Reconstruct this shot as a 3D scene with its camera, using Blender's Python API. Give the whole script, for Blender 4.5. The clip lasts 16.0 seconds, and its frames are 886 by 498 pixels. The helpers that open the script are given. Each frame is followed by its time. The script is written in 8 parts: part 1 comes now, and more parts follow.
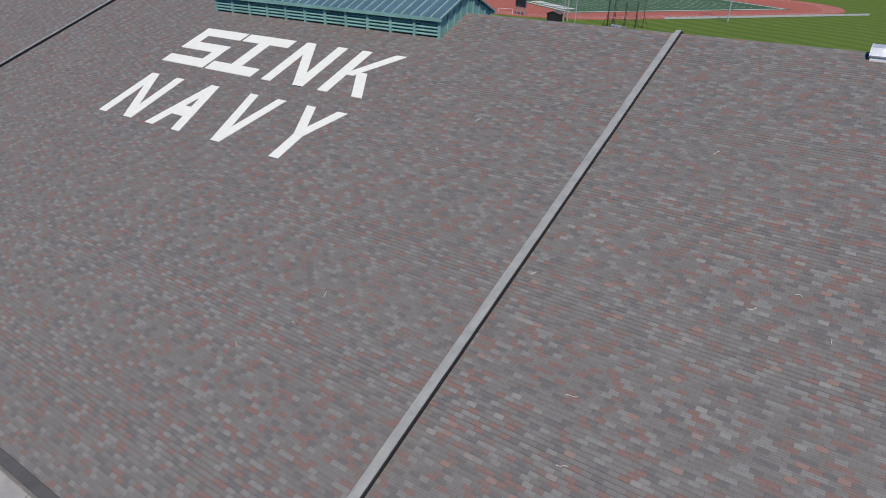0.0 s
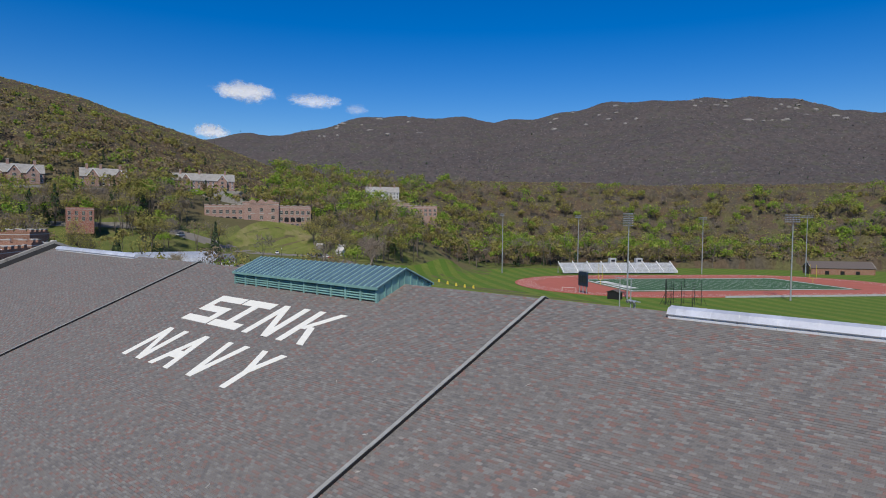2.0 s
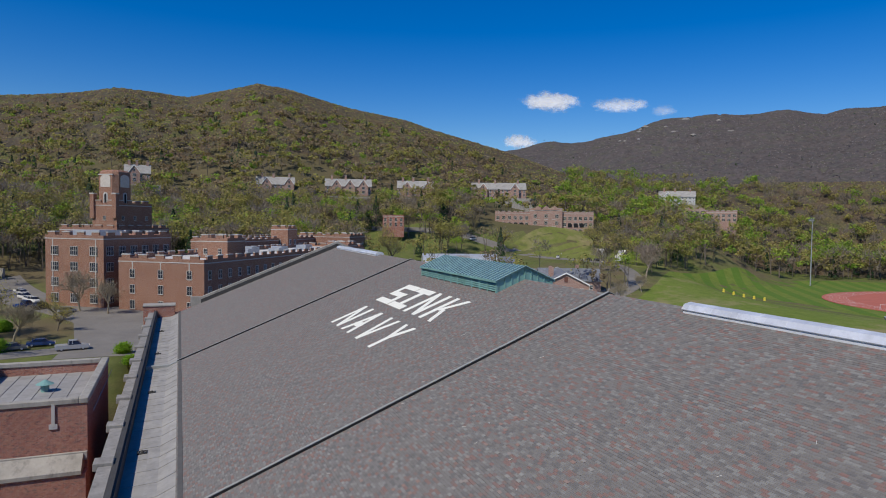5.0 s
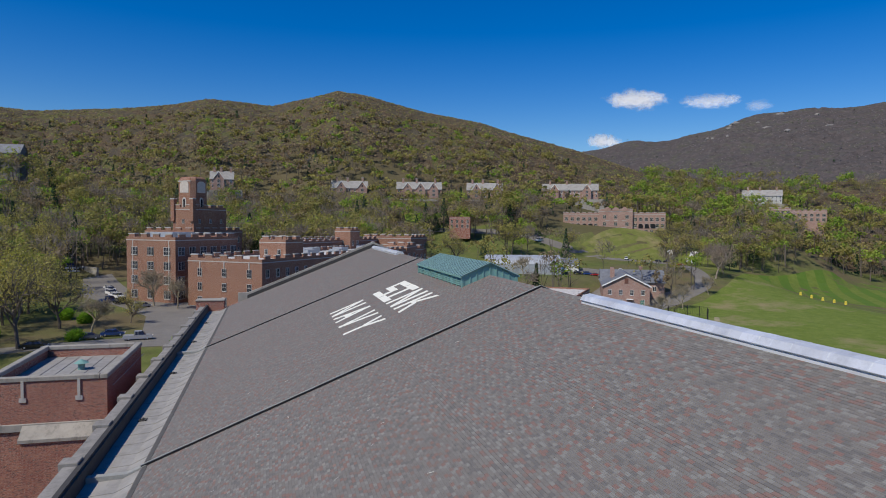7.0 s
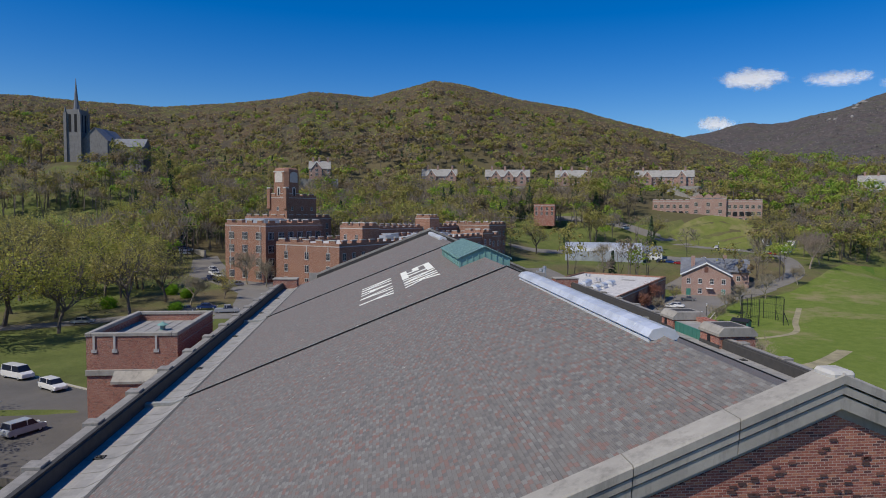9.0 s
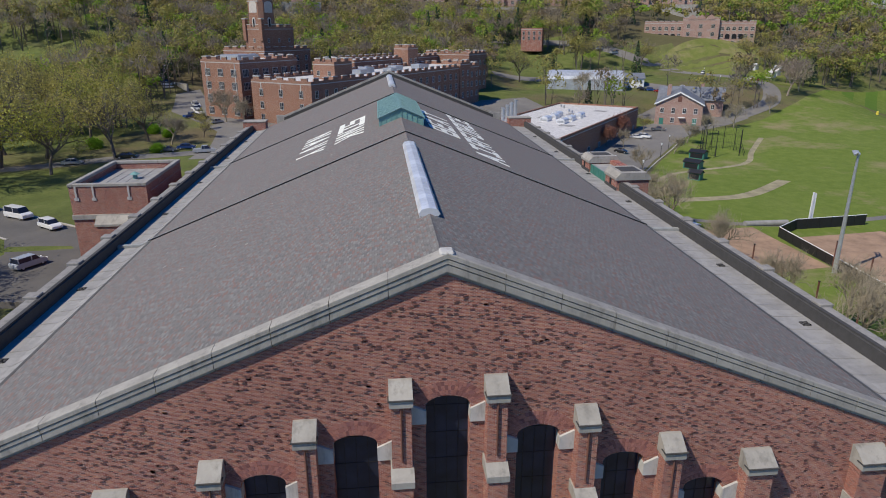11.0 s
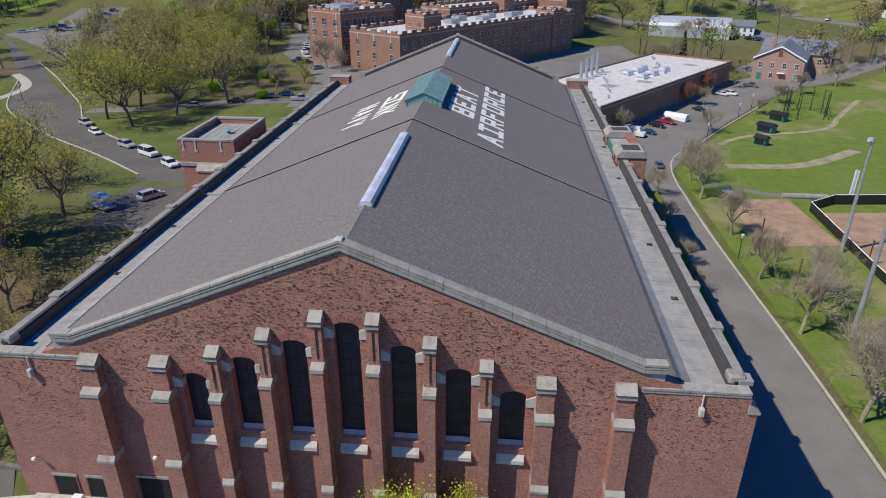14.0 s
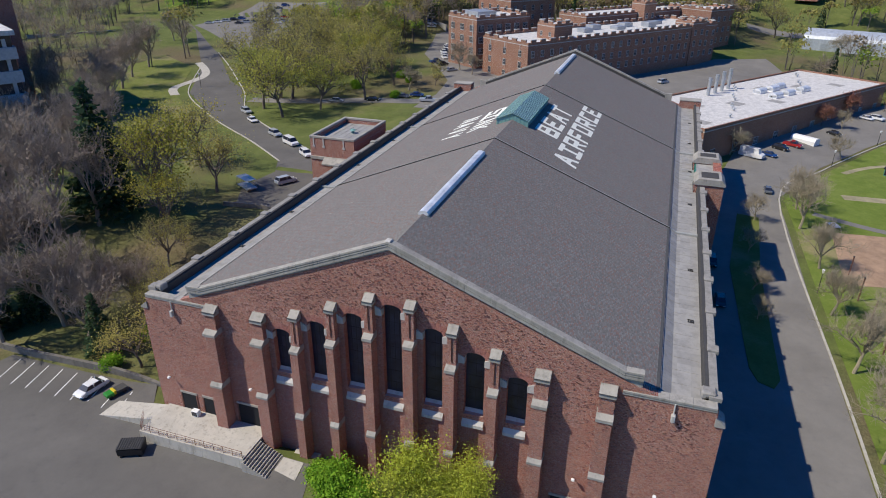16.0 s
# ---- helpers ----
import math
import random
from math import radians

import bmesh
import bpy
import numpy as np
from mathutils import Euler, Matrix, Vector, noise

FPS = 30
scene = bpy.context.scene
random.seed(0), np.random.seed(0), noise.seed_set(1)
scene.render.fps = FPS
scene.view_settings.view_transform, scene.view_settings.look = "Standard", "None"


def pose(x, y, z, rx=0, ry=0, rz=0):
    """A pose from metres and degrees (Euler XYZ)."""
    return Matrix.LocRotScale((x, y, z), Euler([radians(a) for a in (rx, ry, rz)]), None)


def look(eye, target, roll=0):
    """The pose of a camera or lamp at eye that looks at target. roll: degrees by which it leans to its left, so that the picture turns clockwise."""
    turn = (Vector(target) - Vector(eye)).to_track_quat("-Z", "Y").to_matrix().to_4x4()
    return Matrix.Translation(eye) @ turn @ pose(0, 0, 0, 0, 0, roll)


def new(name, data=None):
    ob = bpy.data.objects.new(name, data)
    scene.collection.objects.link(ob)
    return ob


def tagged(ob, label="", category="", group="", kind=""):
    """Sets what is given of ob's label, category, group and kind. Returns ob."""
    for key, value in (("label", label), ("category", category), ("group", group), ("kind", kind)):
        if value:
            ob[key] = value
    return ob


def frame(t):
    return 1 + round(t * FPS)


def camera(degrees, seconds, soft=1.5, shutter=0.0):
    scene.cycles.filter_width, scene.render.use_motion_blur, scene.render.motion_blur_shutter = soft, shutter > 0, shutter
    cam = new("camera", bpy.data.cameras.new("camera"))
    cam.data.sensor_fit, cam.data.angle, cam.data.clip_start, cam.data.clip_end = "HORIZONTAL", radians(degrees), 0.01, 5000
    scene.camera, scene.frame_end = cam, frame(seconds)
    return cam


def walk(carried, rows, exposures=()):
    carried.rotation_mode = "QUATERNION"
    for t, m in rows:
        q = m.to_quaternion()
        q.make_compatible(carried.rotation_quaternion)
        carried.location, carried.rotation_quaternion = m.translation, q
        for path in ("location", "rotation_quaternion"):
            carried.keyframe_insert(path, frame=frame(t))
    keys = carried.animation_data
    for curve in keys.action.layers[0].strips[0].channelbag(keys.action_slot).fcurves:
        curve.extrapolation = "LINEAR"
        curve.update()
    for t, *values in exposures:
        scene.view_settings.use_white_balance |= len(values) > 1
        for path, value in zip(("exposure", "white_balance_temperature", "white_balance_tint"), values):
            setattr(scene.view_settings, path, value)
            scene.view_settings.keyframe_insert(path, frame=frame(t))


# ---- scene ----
cam = camera(68.4, 16.0, soft=1.0)
PATH = [
    (0, (0.46, 0.938, 29.136), (-0.533, 2.436, 28.259), 1.4),
    (0.5, (3.722, 0.838, 29.19), (2.681, 2.303, 28.313), 1.3),
    (1, (6.884, 0.837, 29.714), (5.783, 2.342, 28.989), 0.9),
    (1.2, (8.199, 0.633, 29.713), (7.046, 2.173, 29.164), 0.7),
    (1.5, (10.188, 0.826, 29.686), (8.974, 2.396, 29.442), 0.7),
    (2, (13.428, 0.619, 29.626), (12.099, 2.111, 29.54), 0.7),
    (2.5, (16.772, 0.513, 29.631), (15.254, 1.812, 29.559), 0.8),
    (3, (20.006, 0.721, 29.662), (18.319, 1.792, 29.588), 0.9),
    (3.5, (23.145, 1.289, 29.708), (21.388, 2.24, 29.631), 0.8),
    (4, (25.958, 2.538, 29.736), (24.167, 3.424, 29.659), 0.8),
    (4.5, (28.231, 4.213, 29.733), (26.413, 5.043, 29.655), 0.8),
    (5, (29.869, 6.388, 29.806), (28.017, 7.137, 29.726), 0.7),
    (5.2, (30.372, 7.233, 29.751), (28.503, 7.939, 29.672), 0.7),
    (7.5, (40.973, 16.478, 29.723), (39.019, 16.896, 29.64), 0.3),
    (8, (43.97, 18.369, 29.582), (41.991, 18.647, 29.498), 0.3),
    (8.2, (45.154, 19.188, 29.493), (43.17, 19.421, 29.409), 0.4),
    (10.3, (57.961, 28.488, 33.175), (55.982, 28.682, 32.959), -0.1),
    (10.5, (59.336, 29.24, 33.904), (57.381, 29.433, 33.532), -0.1),
    (11, (62.532, 31.641, 35.778), (60.649, 31.827, 35.13), -0.1),
    (11.5, (65.49, 34.011, 37.576), (63.616, 34.188, 36.9), -0.1),
    (12, (68.441, 36.374, 39.336), (66.57, 36.475, 38.636), -0.1),
    (12.5, (71.377, 38.748, 41.101), (69.524, 38.695, 40.35), 0.0),
    (13, (74.314, 41.317, 42.929), (72.489, 41.208, 42.119), 0.0),
    (13.5, (77.132, 44.07, 44.868), (75.322, 43.937, 44.028), 0.1),
    (14, (79.693, 46.975, 46.698), (77.889, 46.807, 45.852), 0.0),
    (14.5, (82.266, 49.815, 48.554), (80.476, 49.56, 47.698), 0.1),
    (15, (84.712, 52.695, 50.34), (82.94, 52.363, 49.475), 0.2),
    (15.5, (87.122, 55.682, 52.112), (85.369, 55.27, 51.241), 0.2),
    (16, (89.281, 58.833, 54.012), (87.574, 58.261, 53.14), 0.4),
]
walk(cam, [(t, look(eye, target, roll)) for t, eye, target, roll in PATH], [(0, 0.0), (8, 0.0), (10.5, 0.12), (12, 0.3), (16, 0.35)])

# ---- light ----
SUN_DIR = Vector((0.42, -0.735, 1.0)).normalized()
world = bpy.data.worlds.new("sky_world")
scene.world = world
world.use_nodes = True
wn = world.node_tree
sky = wn.nodes.new("ShaderNodeTexSky")
sky.sky_type = "NISHITA"
sky.sun_disc = False
sky.sun_elevation = math.asin(SUN_DIR.z)
sky.sun_rotation = math.atan2(SUN_DIR.x, SUN_DIR.y)
sky.altitude = 50
sky.air_density, sky.dust_density, sky.ozone_density = 1.0, 0.15, 4.0
wn.nodes["Background"].inputs[1].default_value = 0.085
tint = wn.nodes.new("ShaderNodeHueSaturation")
tint.inputs["Hue"].default_value = 0.515
tint.inputs["Saturation"].default_value, tint.inputs["Value"].default_value = 1.5, 1.2
wn.links.new(sky.outputs[0], tint.inputs["Color"])
wn.links.new(tint.outputs[0], wn.nodes["Background"].inputs[0])
sun_data = bpy.data.lights.new("sun", "SUN")
sun_data.energy, sun_data.angle, sun_data.color = 3.65, radians(0.55), (1.0, 0.925, 0.79)
sun = new("sun", sun_data)
sun.matrix_world = look((0, 0, 300), Vector((0, 0, 300)) - SUN_DIR)



# ---- materials ----
class Nodes:
    """A small helper to write node trees in few lines."""

    def __init__(self, name, rough=0.8, metal=0.0, spec=0.4):
        self.mat = bpy.data.materials.new(name)
        self.mat.use_nodes = True
        self.t = self.mat.node_tree
        self.b = self.t.nodes["Principled BSDF"]
        self.b.inputs["Roughness"].default_value = rough
        self.b.inputs["Metallic"].default_value = metal
        self.b.inputs["Specular IOR Level"].default_value = spec
        self.co = self.t.nodes.new("ShaderNodeTexCoord").outputs["Object"]

    def put(self, socket, value):
        if isinstance(value, (int, float)):
            socket.default_value = value
        elif isinstance(value, tuple):
            socket.default_value = value if len(value) == 4 or socket.type == "VECTOR" else (*value, 1)
        else:
            self.t.links.new(value, socket)

    def math(self, op, a, b=0.0):
        n = self.t.nodes.new("ShaderNodeMath")
        n.operation = op
        self.put(n.inputs[0], a)
        self.put(n.inputs[1], b)
        return n.outputs[0]

    def xyz(self, v=None):
        n = self.t.nodes.new("ShaderNodeSeparateXYZ")
        self.put(n.inputs[0], v or self.co)
        return n.outputs

    def join(self, x, y, z):
        n = self.t.nodes.new("ShaderNodeCombineXYZ")
        for i, v in enumerate((x, y, z)):
            self.put(n.inputs[i], v)
        return n.outputs[0]

    def noise(self, scale, detail=4.0, rough=0.6, v=None):
        n = self.t.nodes.new("ShaderNodeTexNoise")
        self.put(n.inputs["Vector"], v or self.co)
        n.inputs["Scale"].default_value = scale
        n.inputs["Detail"].default_value = detail
        n.inputs["Roughness"].default_value = rough
        return n.outputs["Fac"]

    def white(self, v):
        n = self.t.nodes.new("ShaderNodeTexWhiteNoise")
        n.noise_dimensions = "3D"
        self.put(n.inputs["Vector"], v)
        return n.outputs["Value"]

    def ramp(self, fac, *stops, step=False):
        n = self.t.nodes.new("ShaderNodeValToRGB")
        e = n.color_ramp.elements
        while len(e) < len(stops):
            e.new(0.5)
        for el, (p, c) in zip(e, stops):
            el.position = p
            el.color = (*c, 1) if isinstance(c, tuple) else (c, c, c, 1)
        if step:
            n.color_ramp.interpolation = "CONSTANT"
        self.put(n.inputs[0], fac)
        return n.outputs[0]

    def mix(self, fac, a, b, mode="MIX"):
        n = self.t.nodes.new("ShaderNodeMix")
        n.data_type, n.blend_type = "RGBA", mode
        self.put(n.inputs[0], fac)
        self.put(n.inputs[6], a)
        self.put(n.inputs[7], b)
        return n.outputs[2]

    def rand(self):
        return self.t.nodes.new("ShaderNodeObjectInfo").outputs["Random"]

    def island(self):
        return self.t.nodes.new("ShaderNodeNewGeometry").outputs["Random Per Island"]

    def done(self, color, bump=None, strength=0.3, distance=0.02, rough=None):
        self.put(self.b.inputs["Base Color"], color)
        if rough is not None:
            self.put(self.b.inputs["Roughness"], rough)
        if bump is not None:
            n = self.t.nodes.new("ShaderNodeBump")
            n.inputs["Strength"].default_value = strength
            n.inputs["Distance"].default_value = distance
            self.put(n.inputs["Height"], bump)
            self.t.links.new(n.outputs[0], self.b.inputs["Normal"])
        return self.mat


def plain(name, color, rough=0.7, metal=0.0, vary=0.18, scale=1.5):
    """A painted or raw surface with soft blotches and fine grain."""
    n = Nodes(name, rough, metal)
    dark = tuple(c * (1 - vary) for c in color)
    lite = tuple(min(1, c * (1 + vary)) for c in color)
    c = n.ramp(n.noise(scale, 6, 0.7), (0.3, dark), (0.7, lite))
    return n.done(c, n.noise(scale * 14, 3), 0.12, 0.01)


def brick_material(name, stops, mortar, row=0.072, col=0.22, dirt=0.35):
    n = Nodes(name, 0.88)
    o = n.xyz()
    u = n.math("ADD", o[0], o[1])
    r = n.math("DIVIDE", o[2], row)
    ri = n.math("FLOOR", r)
    c = n.math("ADD", n.math("DIVIDE", u, col), n.math("MULTIPLY", n.math("MODULO", ri, 2.0), 0.5))
    ci = n.math("FLOOR", c)
    shade = n.ramp(n.white(n.join(ci, ri, 0.0)), *stops, step=True)
    fr, fc = n.math("FRACT", r), n.math("FRACT", c)
    joint = n.math("MAXIMUM", n.math("LESS_THAN", fr, 0.19), n.math("LESS_THAN", fc, 0.065))
    face = n.mix(joint, shade, mortar)
    stain = n.noise(0.25, 6, 0.7)
    grain = n.noise(9.0, 4, 0.7)
    face = n.mix(n.math("MULTIPLY", n.ramp(stain, (0.38, 0.0), (0.72, 1.0)), dirt), face, tuple(c * 0.62 for c in stops[0][1]))
    face = n.mix(0.25, face, n.ramp(grain, (0.3, 0.3), (0.7, 0.75)), "OVERLAY")
    return n.done(face, n.math("SUBTRACT", n.math("MULTIPLY", grain, 0.3), joint), 0.5, 0.012)


brick_red = brick_material(
    "red_brick",
    ((0.0, (0.25, 0.08, 0.06)), (0.2, (0.34, 0.118, 0.08)), (0.45, (0.38, 0.142, 0.096)), (0.66, (0.28, 0.098, 0.078)), (0.82, (0.12, 0.055, 0.052)), (0.92, (0.43, 0.18, 0.105))),
    (0.49, 0.375, 0.31),
)
brick_tan = brick_material(
    "tan_red_brick",
    ((0.0, (0.25, 0.115, 0.07)), (0.3, (0.31, 0.145, 0.088)), (0.6, (0.20, 0.09, 0.06)), (0.85, (0.34, 0.17, 0.105))),
    (0.38, 0.28, 0.22),
)
brick_pink = brick_material(
    "pinkish_brick",
    ((0.0, (0.34, 0.20, 0.16)), (0.3, (0.39, 0.24, 0.19)), (0.6, (0.30, 0.17, 0.14)), (0.85, (0.43, 0.28, 0.22))),
    (0.44, 0.36, 0.31),
)


def dark_brick():
    n = Nodes("clinker_brick", 0.75)
    return n.done(n.ramp(n.island(), (0.0, (0.085, 0.05, 0.045)), (0.6, (0.15, 0.07, 0.058)), (1.0, (0.22, 0.095, 0.072))), n.noise(20), 0.3)


def stone_material(name, color, vary=0.3):
    n = Nodes(name, 0.85)
    big = n.noise(0.5, 6, 0.75)
    streak = n.noise(1.6, 5, 0.7, n.join(n.xyz()[0], n.xyz()[1], n.math("MULTIPLY", n.xyz()[2], 0.25)))
    c = n.ramp(big, (0.25, tuple(v * (1 - vary) for v in color)), (0.7, tuple(v * (1 + vary * 0.5) for v in color)))
    c = n.mix(n.ramp(streak, (0.52, 0.0), (0.78, 0.75)), c, tuple(v * 0.32 for v in color))
    return n.done(c, n.noise(18, 4), 0.25, 0.01)


def shingle_material(name, wide=0.305, deep=0.15, across=0, down=1):
    """Three-tab shingles: the granule blend runs through grey, red and charcoal along every strip."""
    n = Nodes(name, 0.9, spec=0.25)
    o = n.xyz()
    r = n.math("DIVIDE", o[down], deep)
    ri = n.math("FLOOR", r)
    c = n.math("ADD", n.math("DIVIDE", o[across], wide), n.math("MULTIPLY", n.math("MODULO", ri, 2.0), 0.5))
    ci = n.math("FLOOR", c)
    pick = n.white(n.join(ci, ri, 7.0))
    lay = n.math("ADD", n.math("MULTIPLY", ci, 0.27), n.math("MULTIPLY", ri, 0.41))
    lay = n.math("ADD", lay, n.math("MULTIPLY", n.white(n.join(ri, 3.0, 1.0)), 0.35))
    lay = n.math("ADD", lay, n.math("MULTIPLY", pick, 0.5))
    tab = n.ramp(
        n.math("FRACT", lay),
        (0.0, (0.25, 0.248, 0.232)), (0.13, (0.20, 0.19, 0.178)), (0.34, (0.178, 0.166, 0.155)), (0.56, (0.238, 0.132, 0.112)), (0.68, (0.205, 0.14, 0.123)), (0.76, (0.135, 0.13, 0.128)), (0.9, (0.19, 0.182, 0.17)),
        step=True,
    )
    tab = n.mix(0.2, tab, (0.188, 0.178, 0.162))
    fade = n.noise(0.12, 5, 0.65)
    tab = n.mix(n.ramp(fade, (0.35, 0.12), (0.7, 0.36)), tab, (0.18, 0.172, 0.156))
    streak = n.noise(0.8, 4, 0.7, n.join(n.math("MULTIPLY", o[across], 1.0), n.math("MULTIPLY", o[down], 0.12), 0.0))
    tab = n.mix(n.ramp(streak, (0.55, 0.0), (0.8, 0.25)), tab, (0.264, 0.242, 0.220))
    grain = n.noise(45, 2, 0.8)
    tab = n.mix(0.4, tab, n.ramp(grain, (0.2, 0.22), (0.8, 0.78)), "OVERLAY")
    # shadow lines under courses and between tabs, darkened in the colour
    edge = n.math("MAXIMUM", n.math("LESS_THAN", n.math("FRACT", c), 0.045), n.math("LESS_THAN", n.math("FRACT", r), 0.1))
    tab = n.mix(n.math("MULTIPLY", edge, 0.3), tab, (0.05, 0.045, 0.045))
    return n.done(tab, n.math("ADD", n.math("MULTIPLY", pick, 0.6), n.math("MULTIPLY", grain, 0.4)), 0.4, 0.012)


def zinc_material(name, color, pitch=0.62, rough=0.5, metal=0.35):
    n = Nodes(name, rough, metal)
    o = n.xyz()
    sheet = n.white(n.join(n.math("FLOOR", n.math("DIVIDE", o[0], pitch)), n.math("FLOOR", n.math("DIVIDE", o[1], 1.4)), 0.0))
    c = n.ramp(sheet, (0.0, tuple(v * 0.9 for v in color)), (1.0, tuple(v * 1.08 for v in color)))
    c = n.mix(n.ramp(n.noise(0.7, 6, 0.75), (0.45, 0.0), (0.75, 0.7)), c, tuple(v * 0.55 for v in color))
    return n.done(c, n.noise(2.5, 3), 0.25, 0.03)


def grass_material():
    n = Nodes("grass_ground", 0.95, spec=0.15)
    big, mid, fine = n.noise(0.018, 5, 0.65), n.noise(0.16, 5, 0.7), n.noise(3.0, 4, 0.75)
    lawn = n.ramp(mid, (0.3, (0.085, 0.105, 0.03)), (0.55, (0.125, 0.15, 0.042)), (0.75, (0.175, 0.18, 0.065)))
    litter = n.ramp(fine, (0.3, (0.10, 0.075, 0.045)), (0.7, (0.19, 0.145, 0.09)))
    c = n.mix(n.ramp(big, (0.45, 0.0), (0.62, 0.85)), lawn, litter)
    c = n.mix(0.5, c, n.ramp(fine, (0.25, 0.25), (0.75, 0.72)), "OVERLAY")
    return n.done(c, fine, 0.5, 0.15)


def lawn_material(name, striped, lush=False):
    n = Nodes(name, 0.95, spec=0.15)
    o = n.xyz()
    mid, fine = n.noise(0.05, 5, 0.65), n.noise(2.2, 4, 0.75)
    c = n.ramp(n.noise(0.3, 6, 0.7), (0.3, (0.11, 0.135, 0.03)), (0.7, (0.17, 0.185, 0.052)))
    if striped or lush:
        c = n.ramp(n.noise(0.3, 6, 0.7), (0.3, (0.108, 0.155, 0.024)), (0.7, (0.165, 0.212, 0.044)))
    if striped:
        w = n.math("ADD", n.math("MULTIPLY", o[0], 0.6), n.math("MULTIPLY", o[1], 0.8))
        band = n.math("GREATER_THAN", n.math("FRACT", n.math("DIVIDE", w, 11.0)), 0.5)
        c = n.mix(n.math("MULTIPLY", band, 0.6), c, (0.065, 0.15, 0.018))
    else:
        worn = n.noise(0.035, 6, 0.7)
        c = n.mix(n.ramp(worn, (0.52 if lush else 0.5, 0.0), (0.66, 0.8)), c, (0.29, 0.235, 0.13))
        c = n.mix(n.ramp(mid, (0.5, 0.0), (0.7, 0.25 if lush else 0.5)), c, (0.2, 0.22, 0.07))
    c = n.mix(0.35, c, n.ramp(fine, (0.25, 0.3), (0.75, 0.7)), "OVERLAY")
    return n.done(c, fine, 0.4, 0.08)


def asphalt_material(name, shade=0.17):
    n = Nodes(name, 0.9, spec=0.25)
    c = n.ramp(n.noise(0.09, 6, 0.7), (0.3, (shade * 0.84, shade * 0.79, shade * 0.72)), (0.7, (shade * 1.2, shade * 1.13, shade * 1.02)))
    c = n.mix(n.ramp(n.noise(0.6, 7, 0.8), (0.56, 0.0), (0.72, 0.4)), c, (shade * 0.55,) * 3)
    c = n.mix(0.4, c, n.ramp(n.noise(40, 2, 0.8), (0.2, 0.25), (0.8, 0.75)), "OVERLAY")
    return n.done(c, n.noise(30, 3), 0.2, 0.01)


def leafy(n, color):
    """Leaves let part of the light through."""
    n.put(n.b.inputs["Base Color"], color)
    thin = n.t.nodes.new("ShaderNodeBsdfTranslucent")
    n.put(thin.inputs["Color"], color)
    both = n.t.nodes.new("ShaderNodeMixShader")
    both.inputs[0].default_value = 0.42
    n.t.links.new(n.b.outputs[0], both.inputs[1])
    n.t.links.new(thin.outputs[0], both.inputs[2])
    n.t.links.new(both.outputs[0], n.t.nodes["Material Output"].inputs["Surface"])
    return n.mat


def woods_material(name, a, b, c, gain=1.9):
    """Spring crowns: each leaf clump its own tone, each tree its own hue."""
    n = Nodes(name, 0.9, spec=0.1)
    a, b, c = (tuple(v * gain for v in t) for t in (a, b, c))
    tone = n.ramp(n.noise(0.11, 2, 0.5), (0.36, a), (0.5, b), (0.64, c))
    tone = n.mix(0.2, tone, n.ramp(n.island(), (0.0, 0.28), (1.0, 0.72)), "OVERLAY")
    return leafy(n, tone)


def crown_material(name, a, b, gain=1.6):
    n = Nodes(name, 0.85, spec=0.15)
    hue = n.ramp(n.rand(), (0.0, tuple(v * gain for v in a)), (1.0, tuple(v * gain for v in b)))
    tone = n.mix(0.4, hue, n.ramp(n.island(), (0.0, 0.28), (1.0, 0.72)), "OVERLAY")
    return leafy(n, tone)


def hill_material(name, a, b):
    """Leaf litter and undergrowth under the bare crowns."""
    n = Nodes(name, 0.95, spec=0.1)
    c = n.ramp(n.noise(0.05, 8, 0.8), (0.3, a), (0.7, b))
    c = n.mix(n.ramp(n.noise(0.012, 4, 0.6), (0.45, 0.0), (0.65, 0.5)), c, (a[0] * 0.9, a[1] * 1.12, a[2] * 0.75))
    return n.done(c, n.noise(0.4, 4), 0.6, 1.0)


def glass_material(name, color=(0.012, 0.015, 0.022), rough=0.08):
    n = Nodes(name, rough, 0.0, 0.5)
    return n.done(n.ramp(n.noise(0.8, 3), (0.3, tuple(v * 0.6 for v in color)), (0.7, tuple(v * 1.5 for v in color))))



def loose_brick():
    """Bricks set one by one: each its own firing."""
    n = Nodes("arch_brick", 0.85)
    c = n.ramp(n.rand(), (0.0, (0.20, 0.085, 0.075)), (0.35, (0.36, 0.15, 0.115)), (0.7, (0.42, 0.185, 0.14)), (1.0, (0.27, 0.12, 0.11)))
    return n.done(n.mix(0.3, c, n.ramp(n.noise(9, 4, 0.7), (0.3, 0.3), (0.7, 0.7)), "OVERLAY"), n.noise(20), 0.3, 0.01)


arch_red = loose_brick()
stone = stone_material("limestone", (0.355, 0.335, 0.295))
stone_pale = stone_material("pale_limestone", (0.50, 0.485, 0.45), 0.2)
concrete = stone_material("concrete", (0.47, 0.44, 0.38), 0.18)
clinker = dark_brick()
shingle = shingle_material("asphalt_shingles")
slate = shingle_material("roof_slates", 0.4, 0.25)
cap_metal = plain("grey_seam_cap", (0.335, 0.34, 0.315), 0.6, 0.0)
zinc = zinc_material("lead_grey_gutter_sheet", (0.33, 0.32, 0.30), 2.42, 0.8, 0.0)
wall_stone = stone_material("dark_retaining_stone", (0.17, 0.155, 0.135), 0.4)
coping_stone = stone_material("weathered_coping", (0.29, 0.275, 0.25), 0.4)
# eave strip colour darkened to give the shaded line at the eave
eave_grey = plain("shade_dark_eave_strip", (0.09, 0.088, 0.084), 0.85)
lead_dark = plain("dark_parapet_flashing", (0.06, 0.058, 0.056), 0.85, 0.0)
